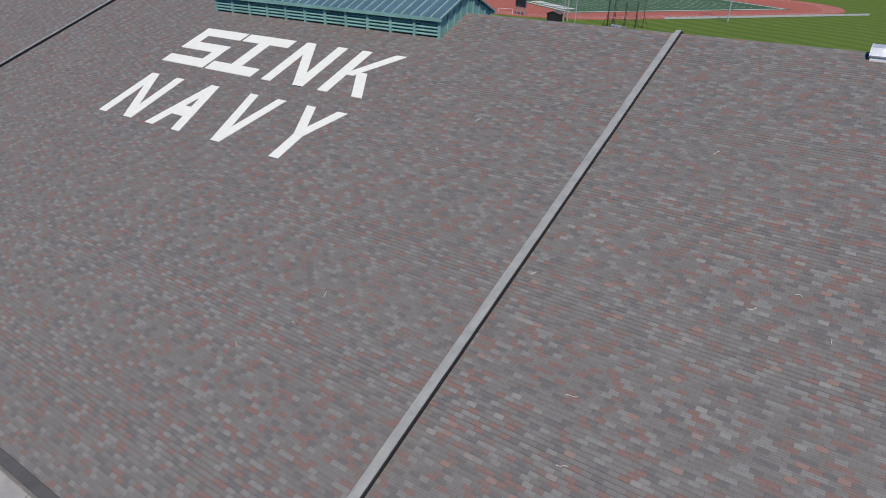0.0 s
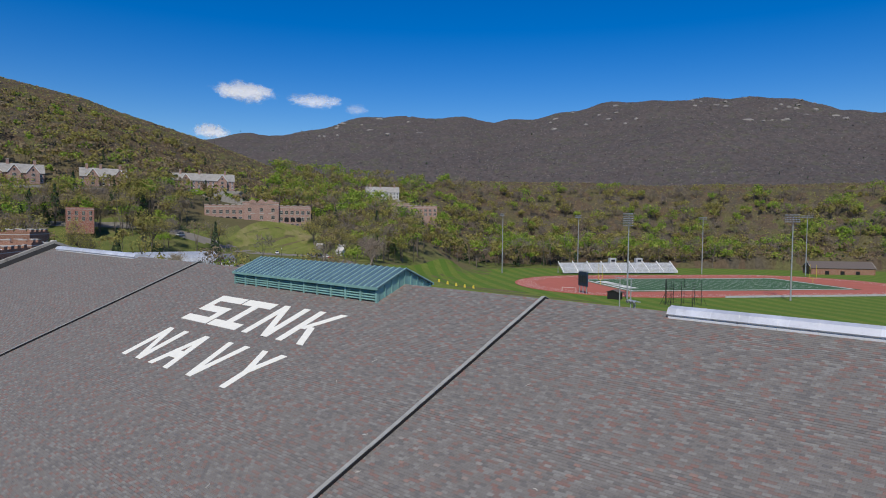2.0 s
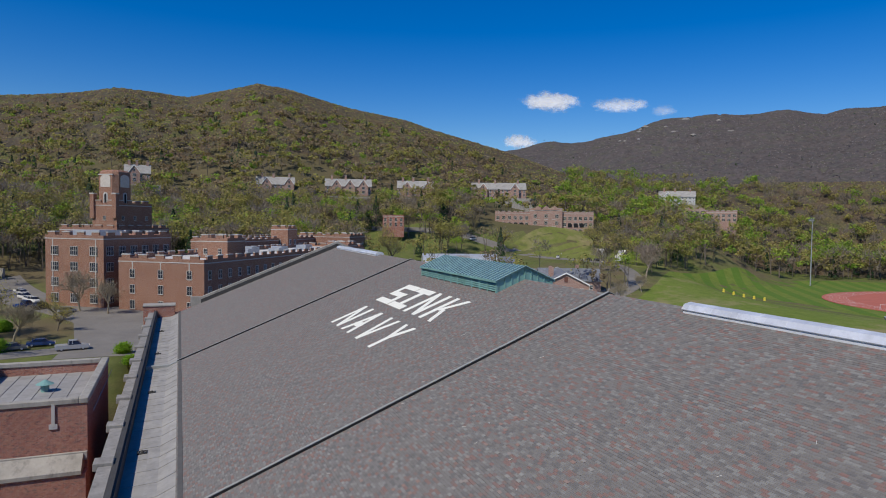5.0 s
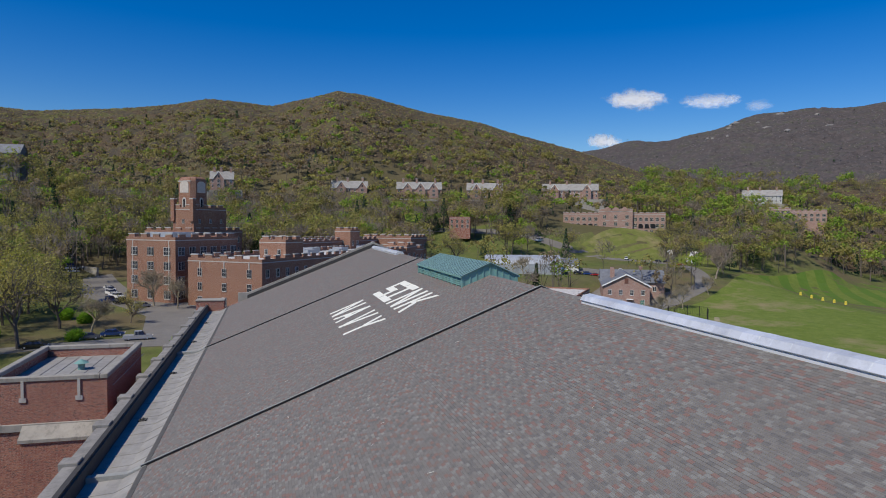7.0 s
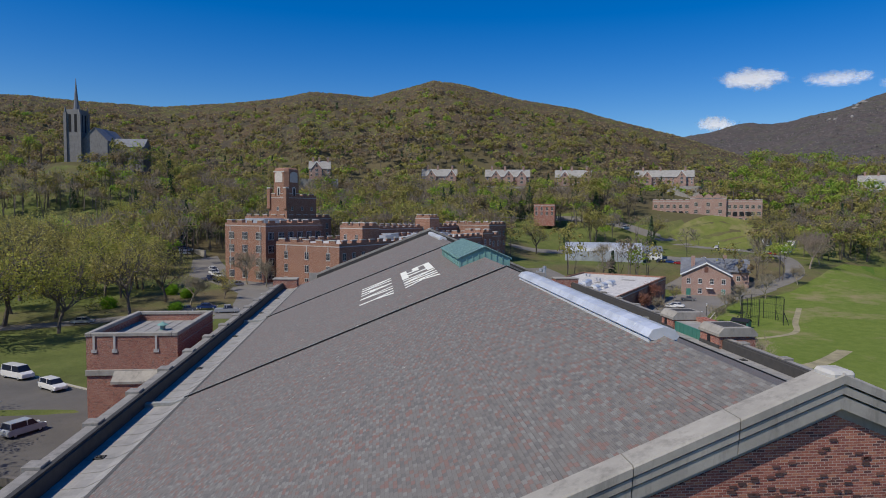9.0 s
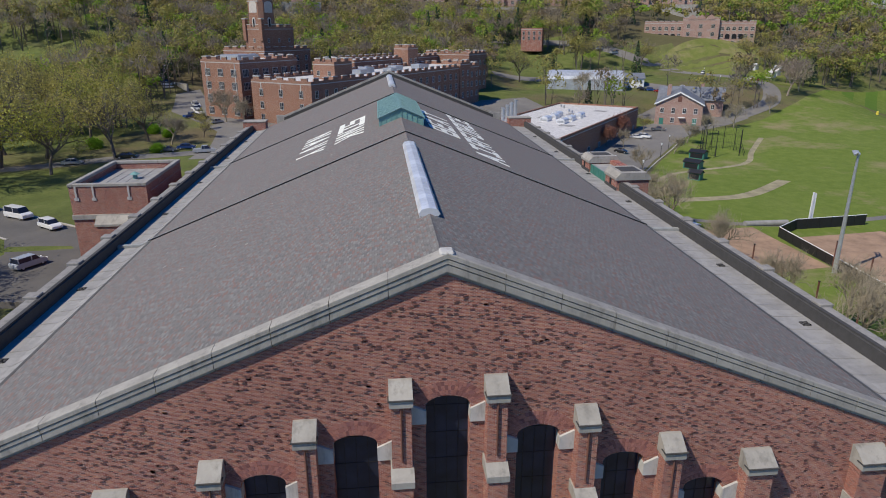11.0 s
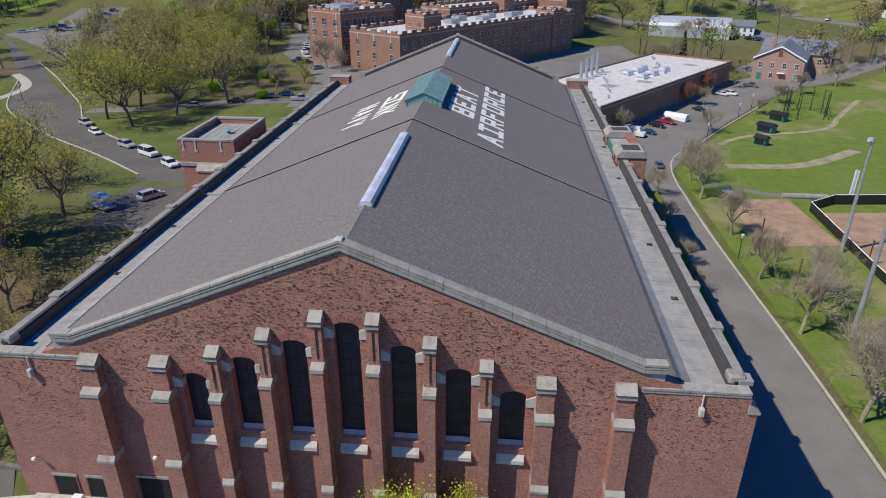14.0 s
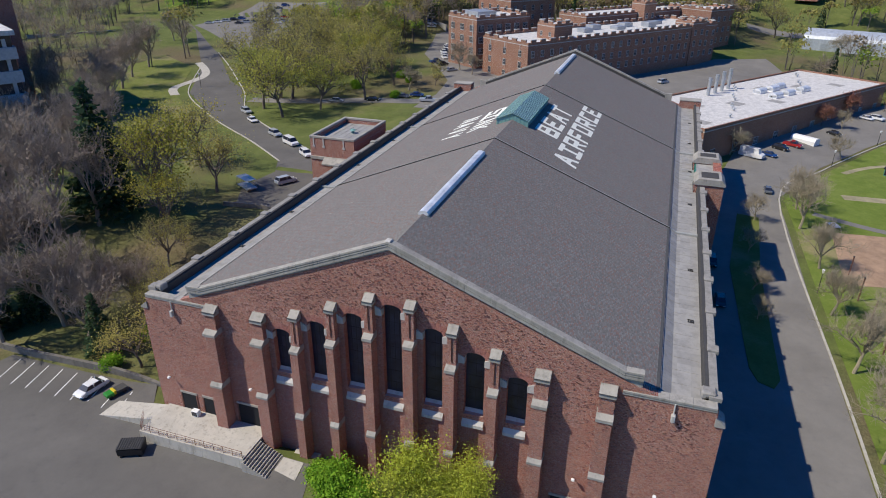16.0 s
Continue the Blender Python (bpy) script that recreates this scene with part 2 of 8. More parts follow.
steel = zinc_material("galvanised_ridge_vent", (0.78, 0.80, 0.82), 1.8, 0.3, 0.3)
copper = zinc_material("verdigris_copper", (0.19, 0.36, 0.33), 0.6, 0.6, 0.0)
copper_glass = zinc_material("green_wired_glass", (0.10, 0.17, 0.20), 0.6, 0.14, 0.0)
# near-black colour that stands for unlit insides and recesses
dark_in = plain("unlit_inside_black", (0.012, 0.013, 0.016), 0.9)
letter_white = plain("roof_letter_white", (0.78, 0.78, 0.70), 0.8, 0, 0.06, 3.0)
glass_dark = glass_material("dark_glass", (0.016, 0.021, 0.04), 0.3)
pane_glass = glass_material("window_glass", (0.03, 0.035, 0.045), 0.06)
paint_white = plain("white_paint", (0.78, 0.78, 0.76), 0.5, 0, 0.06)
paint_green = plain("green_paint", (0.05, 0.19, 0.15), 0.5)
metal_pole = plain("galvanised_steel", (0.45, 0.47, 0.49), 0.4, 0.5)
metal_black = plain("black_metal", (0.02, 0.02, 0.022), 0.5)
rust_pipe = plain("brown_downpipe", (0.16, 0.07, 0.05), 0.6)
ground_mat = grass_material()
hill_mat = hill_material("wooded_hillside", (0.095, 0.082, 0.045), (0.145, 0.122, 0.07))
mountain_mat = hill_material("mountain_litter", (0.072, 0.064, 0.058), (0.105, 0.092, 0.083))
lawn_plain = lawn_material("worn_lawn", False)
lawn_field = lawn_material("lush_field_lawn", False, True)
lawn_stripe = lawn_material("mown_striped_lawn", True)
asphalt = asphalt_material("weathered_asphalt", 0.19)
asphalt_new = asphalt_material("dark_asphalt", 0.125)
clay = plain("running_track_red", (0.42, 0.125, 0.085), 0.9, 0, 0.12, 0.2)
infield_dirt = plain("infield_clay", (0.34, 0.225, 0.145), 0.95, 0, 0.3, 0.25)
worn_dirt = plain("trodden_dirt", (0.30, 0.265, 0.16), 0.95, 0, 0.3, 0.3)
turf = plain("artificial_turf", (0.05, 0.12, 0.048), 0.9, 0, 0.12, 0.3)
bark = plain("grey_bark", (0.15, 0.125, 0.105), 0.9, 0, 0.3, 4.0)
twig_pale = plain("pale_bark", (0.31, 0.265, 0.185), 0.9, 0, 0.25, 4.0)
roof_white = stone_material("patched_white_roof", (0.62, 0.60, 0.57), 0.35)
brown_roof = plain("brown_roof_felt", (0.12, 0.10, 0.09), 0.85)
rubber = plain("tyre_rubber", (0.018, 0.018, 0.018), 0.8)


# ---- mesh helpers ----
def mesh_of(name, verts, faces, material, smooth=False):
    me = bpy.data.meshes.new(name)
    me.from_pydata([tuple(v) for v in verts], [], faces)
    me.materials.append(material)
    if smooth:
        me.polygons.foreach_set("use_smooth", [True] * len(me.polygons))
    return me


def quads(name, corners, material):
    """One mesh of loose quads from an array (n, 4, 3)."""
    corners = np.asarray(corners, dtype=np.float32)
    n = len(corners)
    me = bpy.data.meshes.new(name)
    me.vertices.add(4 * n)
    me.vertices.foreach_set("co", corners.ravel())
    me.loops.add(4 * n)
    me.loops.foreach_set("vertex_index", np.arange(4 * n, dtype=np.int32))
    me.polygons.add(n)
    me.polygons.foreach_set("loop_start", np.arange(0, 4 * n, 4, dtype=np.int32))
    me.polygons.foreach_set("loop_total", np.full(n, 4, dtype=np.int32))
    me.update(calc_edges=True)
    me.materials.append(material)
    return me


def box(bm, x0, x1, y0, y1, z0, z1, bevel=0.0):
    m = Matrix.Translation(((x0 + x1) / 2, (y0 + y1) / 2, (z0 + z1) / 2)) @ Matrix.Diagonal((x1 - x0, y1 - y0, z1 - z0, 1))
    made = bmesh.ops.create_cube(bm, size=1, matrix=m)["verts"]
    if bevel:
        edges = list({e for v in made for e in v.link_edges})
        bmesh.ops.bevel(bm, geom=edges, offset=bevel, segments=1, affect="EDGES")


def prism(bm, profile, axis, a, b):
    """Extrude a closed profile of 2D points along x (profile y, z), y (profile x, z) or z (profile x, y) from a to b."""
    def at(p, s):
        return {"x": (s, p[0], p[1]), "y": (p[0], s, p[1]), "z": (p[0], p[1], s)}[axis]
    lo = [bm.verts.new(at(p, a)) for p in profile]
    hi = [bm.verts.new(at(p, b)) for p in profile]
    n = len(profile)
    made = [bm.faces.new((lo[i], lo[(i + 1) % n], hi[(i + 1) % n], hi[i])) for i in range(n)]
    made += [bm.faces.new(lo[::-1]), bm.faces.new(hi)]
    bmesh.ops.recalc_face_normals(bm, faces=made)


def tube(bm, a, b, ra, rb=None, sides=8):
    a, b = Vector(a), Vector(b)
    rb = ra if rb is None else rb
    m = Matrix.Translation((a + b) / 2) @ (b - a).to_track_quat("Z", "Y").to_matrix().to_4x4()
    bmesh.ops.create_cone(bm, cap_ends=True, segments=sides, radius1=ra, radius2=rb, depth=(b - a).length, matrix=m)


def finish(bm, name, material):
    me = bpy.data.meshes.new(name)
    bm.to_mesh(me)
    bm.free()
    me.materials.append(material)
    return me


def part(name, bm, material, parent=None, label="", m=None):
    ob = new(name, finish(bm, name, material) if isinstance(bm, bmesh.types.BMesh) else bm)
    if parent:
        ob.parent = parent
    if m is not None:
        ob.matrix_basis = m
    return tagged(ob, label) if label else ob


def thing(name, label, category, m=None, group="", kind=""):
    ob = new(name)
    ob.empty_display_size = 0.2
    if m is not None:
        ob.matrix_basis = m
    return tagged(ob, label, category, group, kind)


def boxes_part(name, rows, material, parent, bevel=0.0, label=""):
    bm = bmesh.new()
    for r in rows:
        box(bm, *r, bevel=bevel)
    return part(name, bm, material, parent, label)


# ---- the ground ----
# height levels of the campus: x, y, z
LEVELS = np.array([
    (60, -10, -5.5), (60, 40, -5.6), (110, 60, -5.8), (40, 78, -6.2), (-30, 82, -6.2), (-100, 90, -6.2), (20, 130, -6.8), (-60, 140, -6.8),
    (-130, 130, -6.6), (-200, 150, -4.6), (-60, 230, -7.2), (-130, 330, -7.5), (-60, 440, -7.5), (-180, 470, -7.4), (60, 330, -7.5),
    (-16, -18, 3.0), (-40, -28, 3.1), (-58, -36, 3.2), (-95, -85, 3.4), (-60, -75, 3.0), (-160, -16, 6.5), (-110, -8, 5.6), (-165, -90, 6.0),
    (-240, -170, 9.0), (-180, 60, 3.0), (-270, 130, 5.0), (-300, 60, 13.0), (-330, -90, 20.0), (-370, 233, 25.0), (-300, 210, 8.0), (-330, 330, 16.0),
    (-285, 440, -7.0), (-262, 380, -7.4), (-225, 330, -7.4), (-120, 560, -7.4), (-20, 560, -7.4), (-200, 540, -7.2), (40, 480, -7.5), (36, -28, -5.2),
])


def profile(angle, table):
    a, e = zip(*table)
    return np.interp(angle, a, e)


NEAR_HILL = ((-75, 4.5), (-50, 7.0), (-26, 8.0), (-17, 7.55), (-7, 8.9), (-4.5, 9.45), (0.7, 9.25), (6.3, 10.9), (9, 10.6), (14, 9.2), (19, 8.3), (23, 7.0), (27, 5.8), (34, 3.5), (45, 3.0), (60, 2.9), (95, 2.9))
FAR_HILL = ((-40, 2.0), (10, 4.5), (27, 6.1), (34, 6.9), (37, 7.6), (42, 8.4), (47, 8.85), (50, 8.6), (52.5, 8.0), (58, 9.1), (62.5, 9.5), (67, 10.0), (71.5, 9.8), (76, 9.2), (82.5, 7.9), (95, 7.5), (130, 4.0))


def soft_step(t):
    t = np.clip(t, 0, 1)
    return t * t * (3 - 2 * t)


def height(x, y):
    x, y = np.asarray(x, float), np.asarray(y, float)
    d2 = (x[..., None] - LEVELS[:, 0]) ** 2 + (y[..., None] - LEVELS[:, 1]) ** 2 + 30.0
    w = d2 ** -1.75
    z = (w * LEVELS[:, 2]).sum(-1) / w.sum(-1)
    # the bank between the upper court and the front car park
    bank = np.clip((x + 12 + 0.25 * (y + 20)) / 34, 0, 1)
    left = np.clip((-4 - y) / 6, 0, 1)
    z = np.where(x > -40, z * (1 - left) + left * (3.0 - 8.4 * bank * bank * (3 - 2 * bank)), z)
    fa, fb = (x + 129.9) * 0.612 + (y - 409.4) * 0.791, (y - 409.4) * 0.612 - (x + 129.9) * 0.791
    level = soft_step((1.5 - np.hypot(fa / 128, fb / 92)) / 0.4)
    z = z * (1 - level) - 7.55 * level
    # flat ground under and beside the hall
    r = np.hypot(x - 20, y - 5)
    ang = np.degrees(np.arctan2(y - 5, 20 - x))
    ease = lambda t: np.clip(t, 0, 1) ** 2 * (3 - 2 * np.clip(t, 0, 1))  # noqa: E731
    wob = np.sin(x * 0.013 + 1.3) * np.sin(y * 0.011) * 6 + np.sin(x * 0.031) * np.sin(y * 0.027 + 2) * 2.5
    start = 365 + 285 * ease((ang - 35) / 22) - 30 * ease((-5 - ang) / 20)
    # the villas' terrace starts to climb sooner
    start = start - 62 * ease((ang + 14) / 9) * (1 - ease((ang - 22) / 8))
    near = np.tan(np.radians(profile(ang, NEAR_HILL))) * 860 + 24
    up = ease((r - start) / (860 - start))
    z_near = z * (1 - up) + up * (near + wob * 0.6 - np.clip(r - 860, 0, None) * 0.12)
    far = np.tan(np.radians(profile(ang, FAR_HILL) - 0.85)) * 2300 + 24
    up2 = ease((r - 700) / 1600) ** 0.8
    z_far = 10 + up2 * (far + wob * 3 - np.clip(r - 2300, 0, None) * 0.1)
    z_near = z_near + 31 * np.exp(-((x + 378) ** 2 + (y + 162) ** 2) / 5000)
    behind = ease((np.abs(ang) - 100) / 30)
    hills = np.where(r > start, np.maximum(z_near, np.where(r > 700, z_far, -50)), z)
    return hills * (1 - behind) + z * behind


def graded(lo, hi, dense_lo, dense_hi, step, grow=1.09):
    out = list(np.arange(dense_lo, dense_hi + 0.1, step))
    s, v = step, out[-1]
    while v < hi:
        s = min(s * grow, 70)
        v += s
        out.append(v)
    s, v = step, out[0]
    while v > lo:
        s = min(s * grow, 70)
        v -= s
        out.insert(0, v)
    return np.array(out)


gx = graded(-3600, 900, -300, 130, 4.0)
gy = graded(-1800, 3600, -190, 190, 4.0)
GX, GY = np.meshgrid(gx, gy, indexing="ij")
GZ = height(GX, GY)
inside = (GX > -97) & (GX < 36) & (GY > 0) & (GY < 70)
GZ = np.where(inside, -7.5, GZ)
nx, ny = GX.shape
gv = np.stack([GX, GY, GZ], -1).reshape(-1, 3)
idx = np.arange(nx * ny).reshape(nx, ny)
gf = np.stack([idx[:-1, :-1], idx[1:, :-1], idx[1:, 1:], idx[:-1, 1:]], -1).reshape(-1, 4)
ground_me = mesh_of("ground", gv, gf.tolist(), ground_mat, True)
ground_me.materials.append(hill_mat)
ground_me.materials.append(mountain_mat)
mid = gv[gf].mean(1)
far_face = (np.hypot(mid[:, 0] - 20, mid[:, 1] - 5) > 420) & (mid[:, 2] > 14)
mountain_face = np.hypot(mid[:, 0] - 20, mid[:, 1] - 5) > 1000
ground_me.polygons.foreach_set("material_index", np.where(mountain_face, 2, far_face).astype(np.int32))
ground = tagged(new("ground", ground_me), "lawns and leaf-littered slopes rising to wooded hills", "ground", kind="structure")


def sheet(name, outline, lift, material, label, category, step=3.0):
    """A flat-draped patch over the ground, from an outline of plan points, with an edge that reaches into the soil."""
    bm = bmesh.new()
    bm.faces.new([bm.verts.new((x, y, 0)) for x, y in outline])
    lo, hi = np.min(outline, 0), np.max(outline, 0)
    for axis in (0, 1):
        no = Vector((1, 0, 0)) if axis == 0 else Vector((0, 1, 0))
        for c in np.arange(math.ceil(lo[axis] / step) * step, hi[axis], step):
            geom = bm.verts[:] + bm.edges[:] + bm.faces[:]
            bmesh.ops.bisect_plane(bm, geom=geom, plane_co=no * float(c), plane_no=no)
    co = np.array([v.co[:2] for v in bm.verts])
    hz = height(co[:, 0], co[:, 1])
    for v, z in zip(bm.verts, hz):
        v.co.z = float(z) + lift
    bmesh.ops.recalc_face_normals(bm, faces=bm.faces[:])
    up = sum((f.normal.z for f in bm.faces))
    if up < 0:
        bmesh.ops.reverse_faces(bm, faces=bm.faces[:])
    rim = [e for e in bm.edges if e.is_boundary]
    made = bmesh.ops.extrude_edge_only(bm, edges=rim)["geom"]
    for v in made:
        if isinstance(v, bmesh.types.BMVert):
            v.co.z -= lift + 0.6
    ob = part(name, bm, material)
    return tagged(ob, label, category, kind="structure")


def ribbon(points, width):
    """The outline of a strip of that width along plan points."""
    p = np.array(points, float)
    fine = []
    for i in range(len(p) - 1):
        a, b = p[max(i - 1, 0)], p[min(i + 2, len(p) - 1)]
        for t in np.linspace(0, 1, 6, endpoint=False):
            t2, t3 = t * t, t * t * t
            fine.append(0.5 * (2 * p[i] + (p[i + 1] - a) * t + (2 * a - 5 * p[i] + 4 * p[i + 1] - b) * t2 + (3 * p[i] - a - 3 * p[i + 1] + b) * t3))
    fine = np.array(fine + [p[-1]])
    d = np.gradient(fine, axis=0)
    n = np.stack([-d[:, 1], d[:, 0]], 1) / np.linalg.norm(d, axis=1)[:, None]
    return [tuple(v) for v in fine + n * width / 2] + [tuple(v) for v in (fine - n * width / 2)[::-1]]

# ---- the hall ----
RIDGE_Y, RIDGE_Z, SLOPE = 34.6, 24.9, 0.405
X_FRONT, X_BACK = 34.4, -95.0
EAVE_L, EAVE_R = 6.1, 62.8
hall = thing("field_house", "large red brick hall with limestone trim and shingled gable roof", "hall")


def roof_z(y):
    return RIDGE_Z - SLOPE * abs(y - RIDGE_Y)


def shingle_slope(side):
    """One slope of stepped courses, each lapping the one below."""
    run = (RIDGE_Y - EAVE_L) if side < 0 else (EAVE_R - RIDGE_Y)
    n = int(run / 0.145)
    xs = np.linspace(X_BACK + 0.5, X_FRONT - 0.5, 24)
    verts, faces = [], []
    for k in range(n):
        for d, lift in ((k, 0.0), (k + 1, 0.014)):
            y = RIDGE_Y + side * run * d / n
            for x in xs:
                verts.append((x, y, roof_z(y) + lift))
    m = len(xs)
    for k in range(2 * n - 1):
        for i in range(m - 1):
            a = k * m + i
            faces.append((a, a + 1, a + 1 + m, a + m) if side < 0 else (a + m, a + m + 1, a + 1, a))
    faces = [f[::-1] for f in faces]
    return mesh_of("roof_slope", verts, faces, shingle)


for side in (-1, 1):
    part("roof_slope", shingle_slope(side), None, hall, "weathered grey and red-brown asphalt shingles")


def gable_wall(x_out, x_in, y0, y1, z0, top, openings, material, name):
    """A wall across the hall, with arched openings (centre y, half width, sill z, crown z), its front at x_out."""
    rise = 0.55
    breaks = {y0, y1, RIDGE_Y}
    breaks |= {v for v in (5.93, 8.25, 60.95, 63.27) if y0 < v < y1}
    for c, h, s, t in openings:
        breaks |= {c + h * math.cos(math.pi * k / 10) for k in range(11)}
    ys = sorted(breaks)
    bm = bmesh.new()

    def quad(a, b, c, d):
        bm.faces.new([bm.verts.new(v) for v in (a, b, c, d)])

    for a, b in zip(ys, ys[1:]):
        mid = (a + b) / 2
        ta, tb = top(a + 1e-4), top(b - 1e-4)
        hole = next((o for o in openings if abs(mid - o[0]) < o[1]), None)
        for x in (x_out, x_in):
            if hole:
                c, h, s, t = hole
                arch = lambda y: t - rise + rise * math.sqrt(max(0, 1 - ((y - c) / h) ** 2))  # noqa: E731
                quad((x, a, z0), (x, b, z0), (x, b, s), (x, a, s))
                quad((x, a, arch(a)), (x, b, arch(b)), (x, b, tb), (x, a, ta))
            else:
                quad((x, a, z0), (x, b, z0), (x, b, tb), (x, a, ta))
        if hole:
            quad((x_out, a, arch(a)), (x_out, b, arch(b)), (x_in, b, arch(b)), (x_in, a, arch(a)))
            quad((x_out, a, s), (x_out, b, s), (x_in, b, s), (x_in, a, s))
        quad((x_out, a, ta), (x_out, b, tb), (x_in, b, tb), (x_in, a, ta))
    for c, h, s, t in openings:
        for y in (c - h, c + h):
            quad((x_out, y, s), (x_in, y, s), (x_in, y, t - rise), (x_out, y, t - rise))
    for y in (y0, y1):
        quad((x_out, y, z0), (x_in, y, z0), (x_in, y, top(y)), (x_out, y, top(y)))
    bmesh.ops.remove_doubles(bm, verts=bm.verts[:], dist=0.001)
    bmesh.ops.recalc_face_normals(bm, faces=bm.faces[:])
    return part(name, bm, material, hall)


COPE_TOP = 26.0
SHOULDER = 15.95


def gable_top(y):
    return max(SHOULDER - 1.9, COPE_TOP - 1.18 - 0.405 * abs(y - RIDGE_Y)) if 8.25 < y < 60.95 else max(13.35, RIDGE_Z + 0.06 - SLOPE * abs(y - RIDGE_Y))


WINDOWS = [(34.66 + 4.7 * k, 1.12, 6.2, 18.4 - 2.0 * abs(k)) for k in range(-3, 4)]
GROUND_F = -6.4
front = gable_wall(X_FRONT, X_FRONT - 0.9, 1.4, 68.2, GROUND_F, gable_top, WINDOWS, brick_red, "front_wall")
gable_wall(X_BACK, X_BACK + 0.9, 1.4, 68.2, -4.0, gable_top, [], brick_red, "back_wall")


# the moulding of the copings, from the bedding joint up: height below the top, projection before the wall
MOULD = [(-1.3, -0.04), (-0.94, -0.04), (-0.94, 0.22), (-0.59, 0.22), (-0.59, -0.02), (-0.54, -0.02), (-0.54, 0.26), (-0.32, 0.26), (-0.32, 0.02), (-0.27, 0.02), (-0.27, 0.3), (-0.05, 0.3), (0.0, 0.24)]


def raking_coping(wall, face):
    """Moulded coping stones along the two rakes, with kneelers at the shoulders; wall is the outer wall plane, face its side."""
    inner = wall - face * 0.54
    sec = [(wall + face * out, h) for h, out in MOULD] + [(inner, 0.0), (inner, -1.3)]
    length, n = RIDGE_Y - 9.9, 9
    for side in (-1, 1):
        for k in range(n):
            bm = bmesh.new()
            ends = []
            for q in (k / n + (0.0006 if k else 0), (k + 1) / n - 0.0006):
                ends.append([bm.verts.new((x, RIDGE_Y + side * length * q, COPE_TOP - 0.405 * length * q + h)) for x, h in sec])
            m = len(sec)
            for v in range(m):
                bm.faces.new((ends[0][v], ends[0][(v + 1) % m], ends[1][(v + 1) % m], ends[1][v]))
            bm.faces.new(ends[0])
            bm.faces.new(ends[1][::-1])
            bmesh.ops.recalc_face_normals(bm, faces=bm.faces[:])
            part("coping_stone", bm, stone, hall)
        y_end = RIDGE_Y + side * length
        bm = bmesh.new()
        z_end = COPE_TOP - 0.405 * length
        # dark strip added for the shaded inner face of the coping
        prism(bm, [(RIDGE_Y, COPE_TOP - 1.25), (RIDGE_Y, COPE_TOP - 0.42), (y_end, z_end - 0.42), (y_end, z_end - 1.25)], "x", *sorted((inner - face * 0.004, inner - face * 0.07)))
        part("coping_flashing", bm, lead_dark, hall, "dark strip behind the coping, painted as its shaded inner face")
        bm = bmesh.new()
        prism(bm, [(x, SHOULDER + 0.1 + (h if h > -1.3 else -2.1)) for x, h in sec], "y", *sorted((y_end + side * 0.01, y_end + side * 1.75)))
        part("kneeler_stone", bm, stone, hall, "weathered limestone kneeler block")
    bm = bmesh.new()
    box(bm, *sorted((wall - face * 0.5, wall + face * 0.27)), RIDGE_Y - 0.34, RIDGE_Y + 0.34, COPE_TOP - 0.36, COPE_TOP + 0.03, 0.08)
    part("apex_stone", bm, stone_pale, hall)


raking_coping(X_FRONT, 1)
raking_coping(X_BACK, -1)

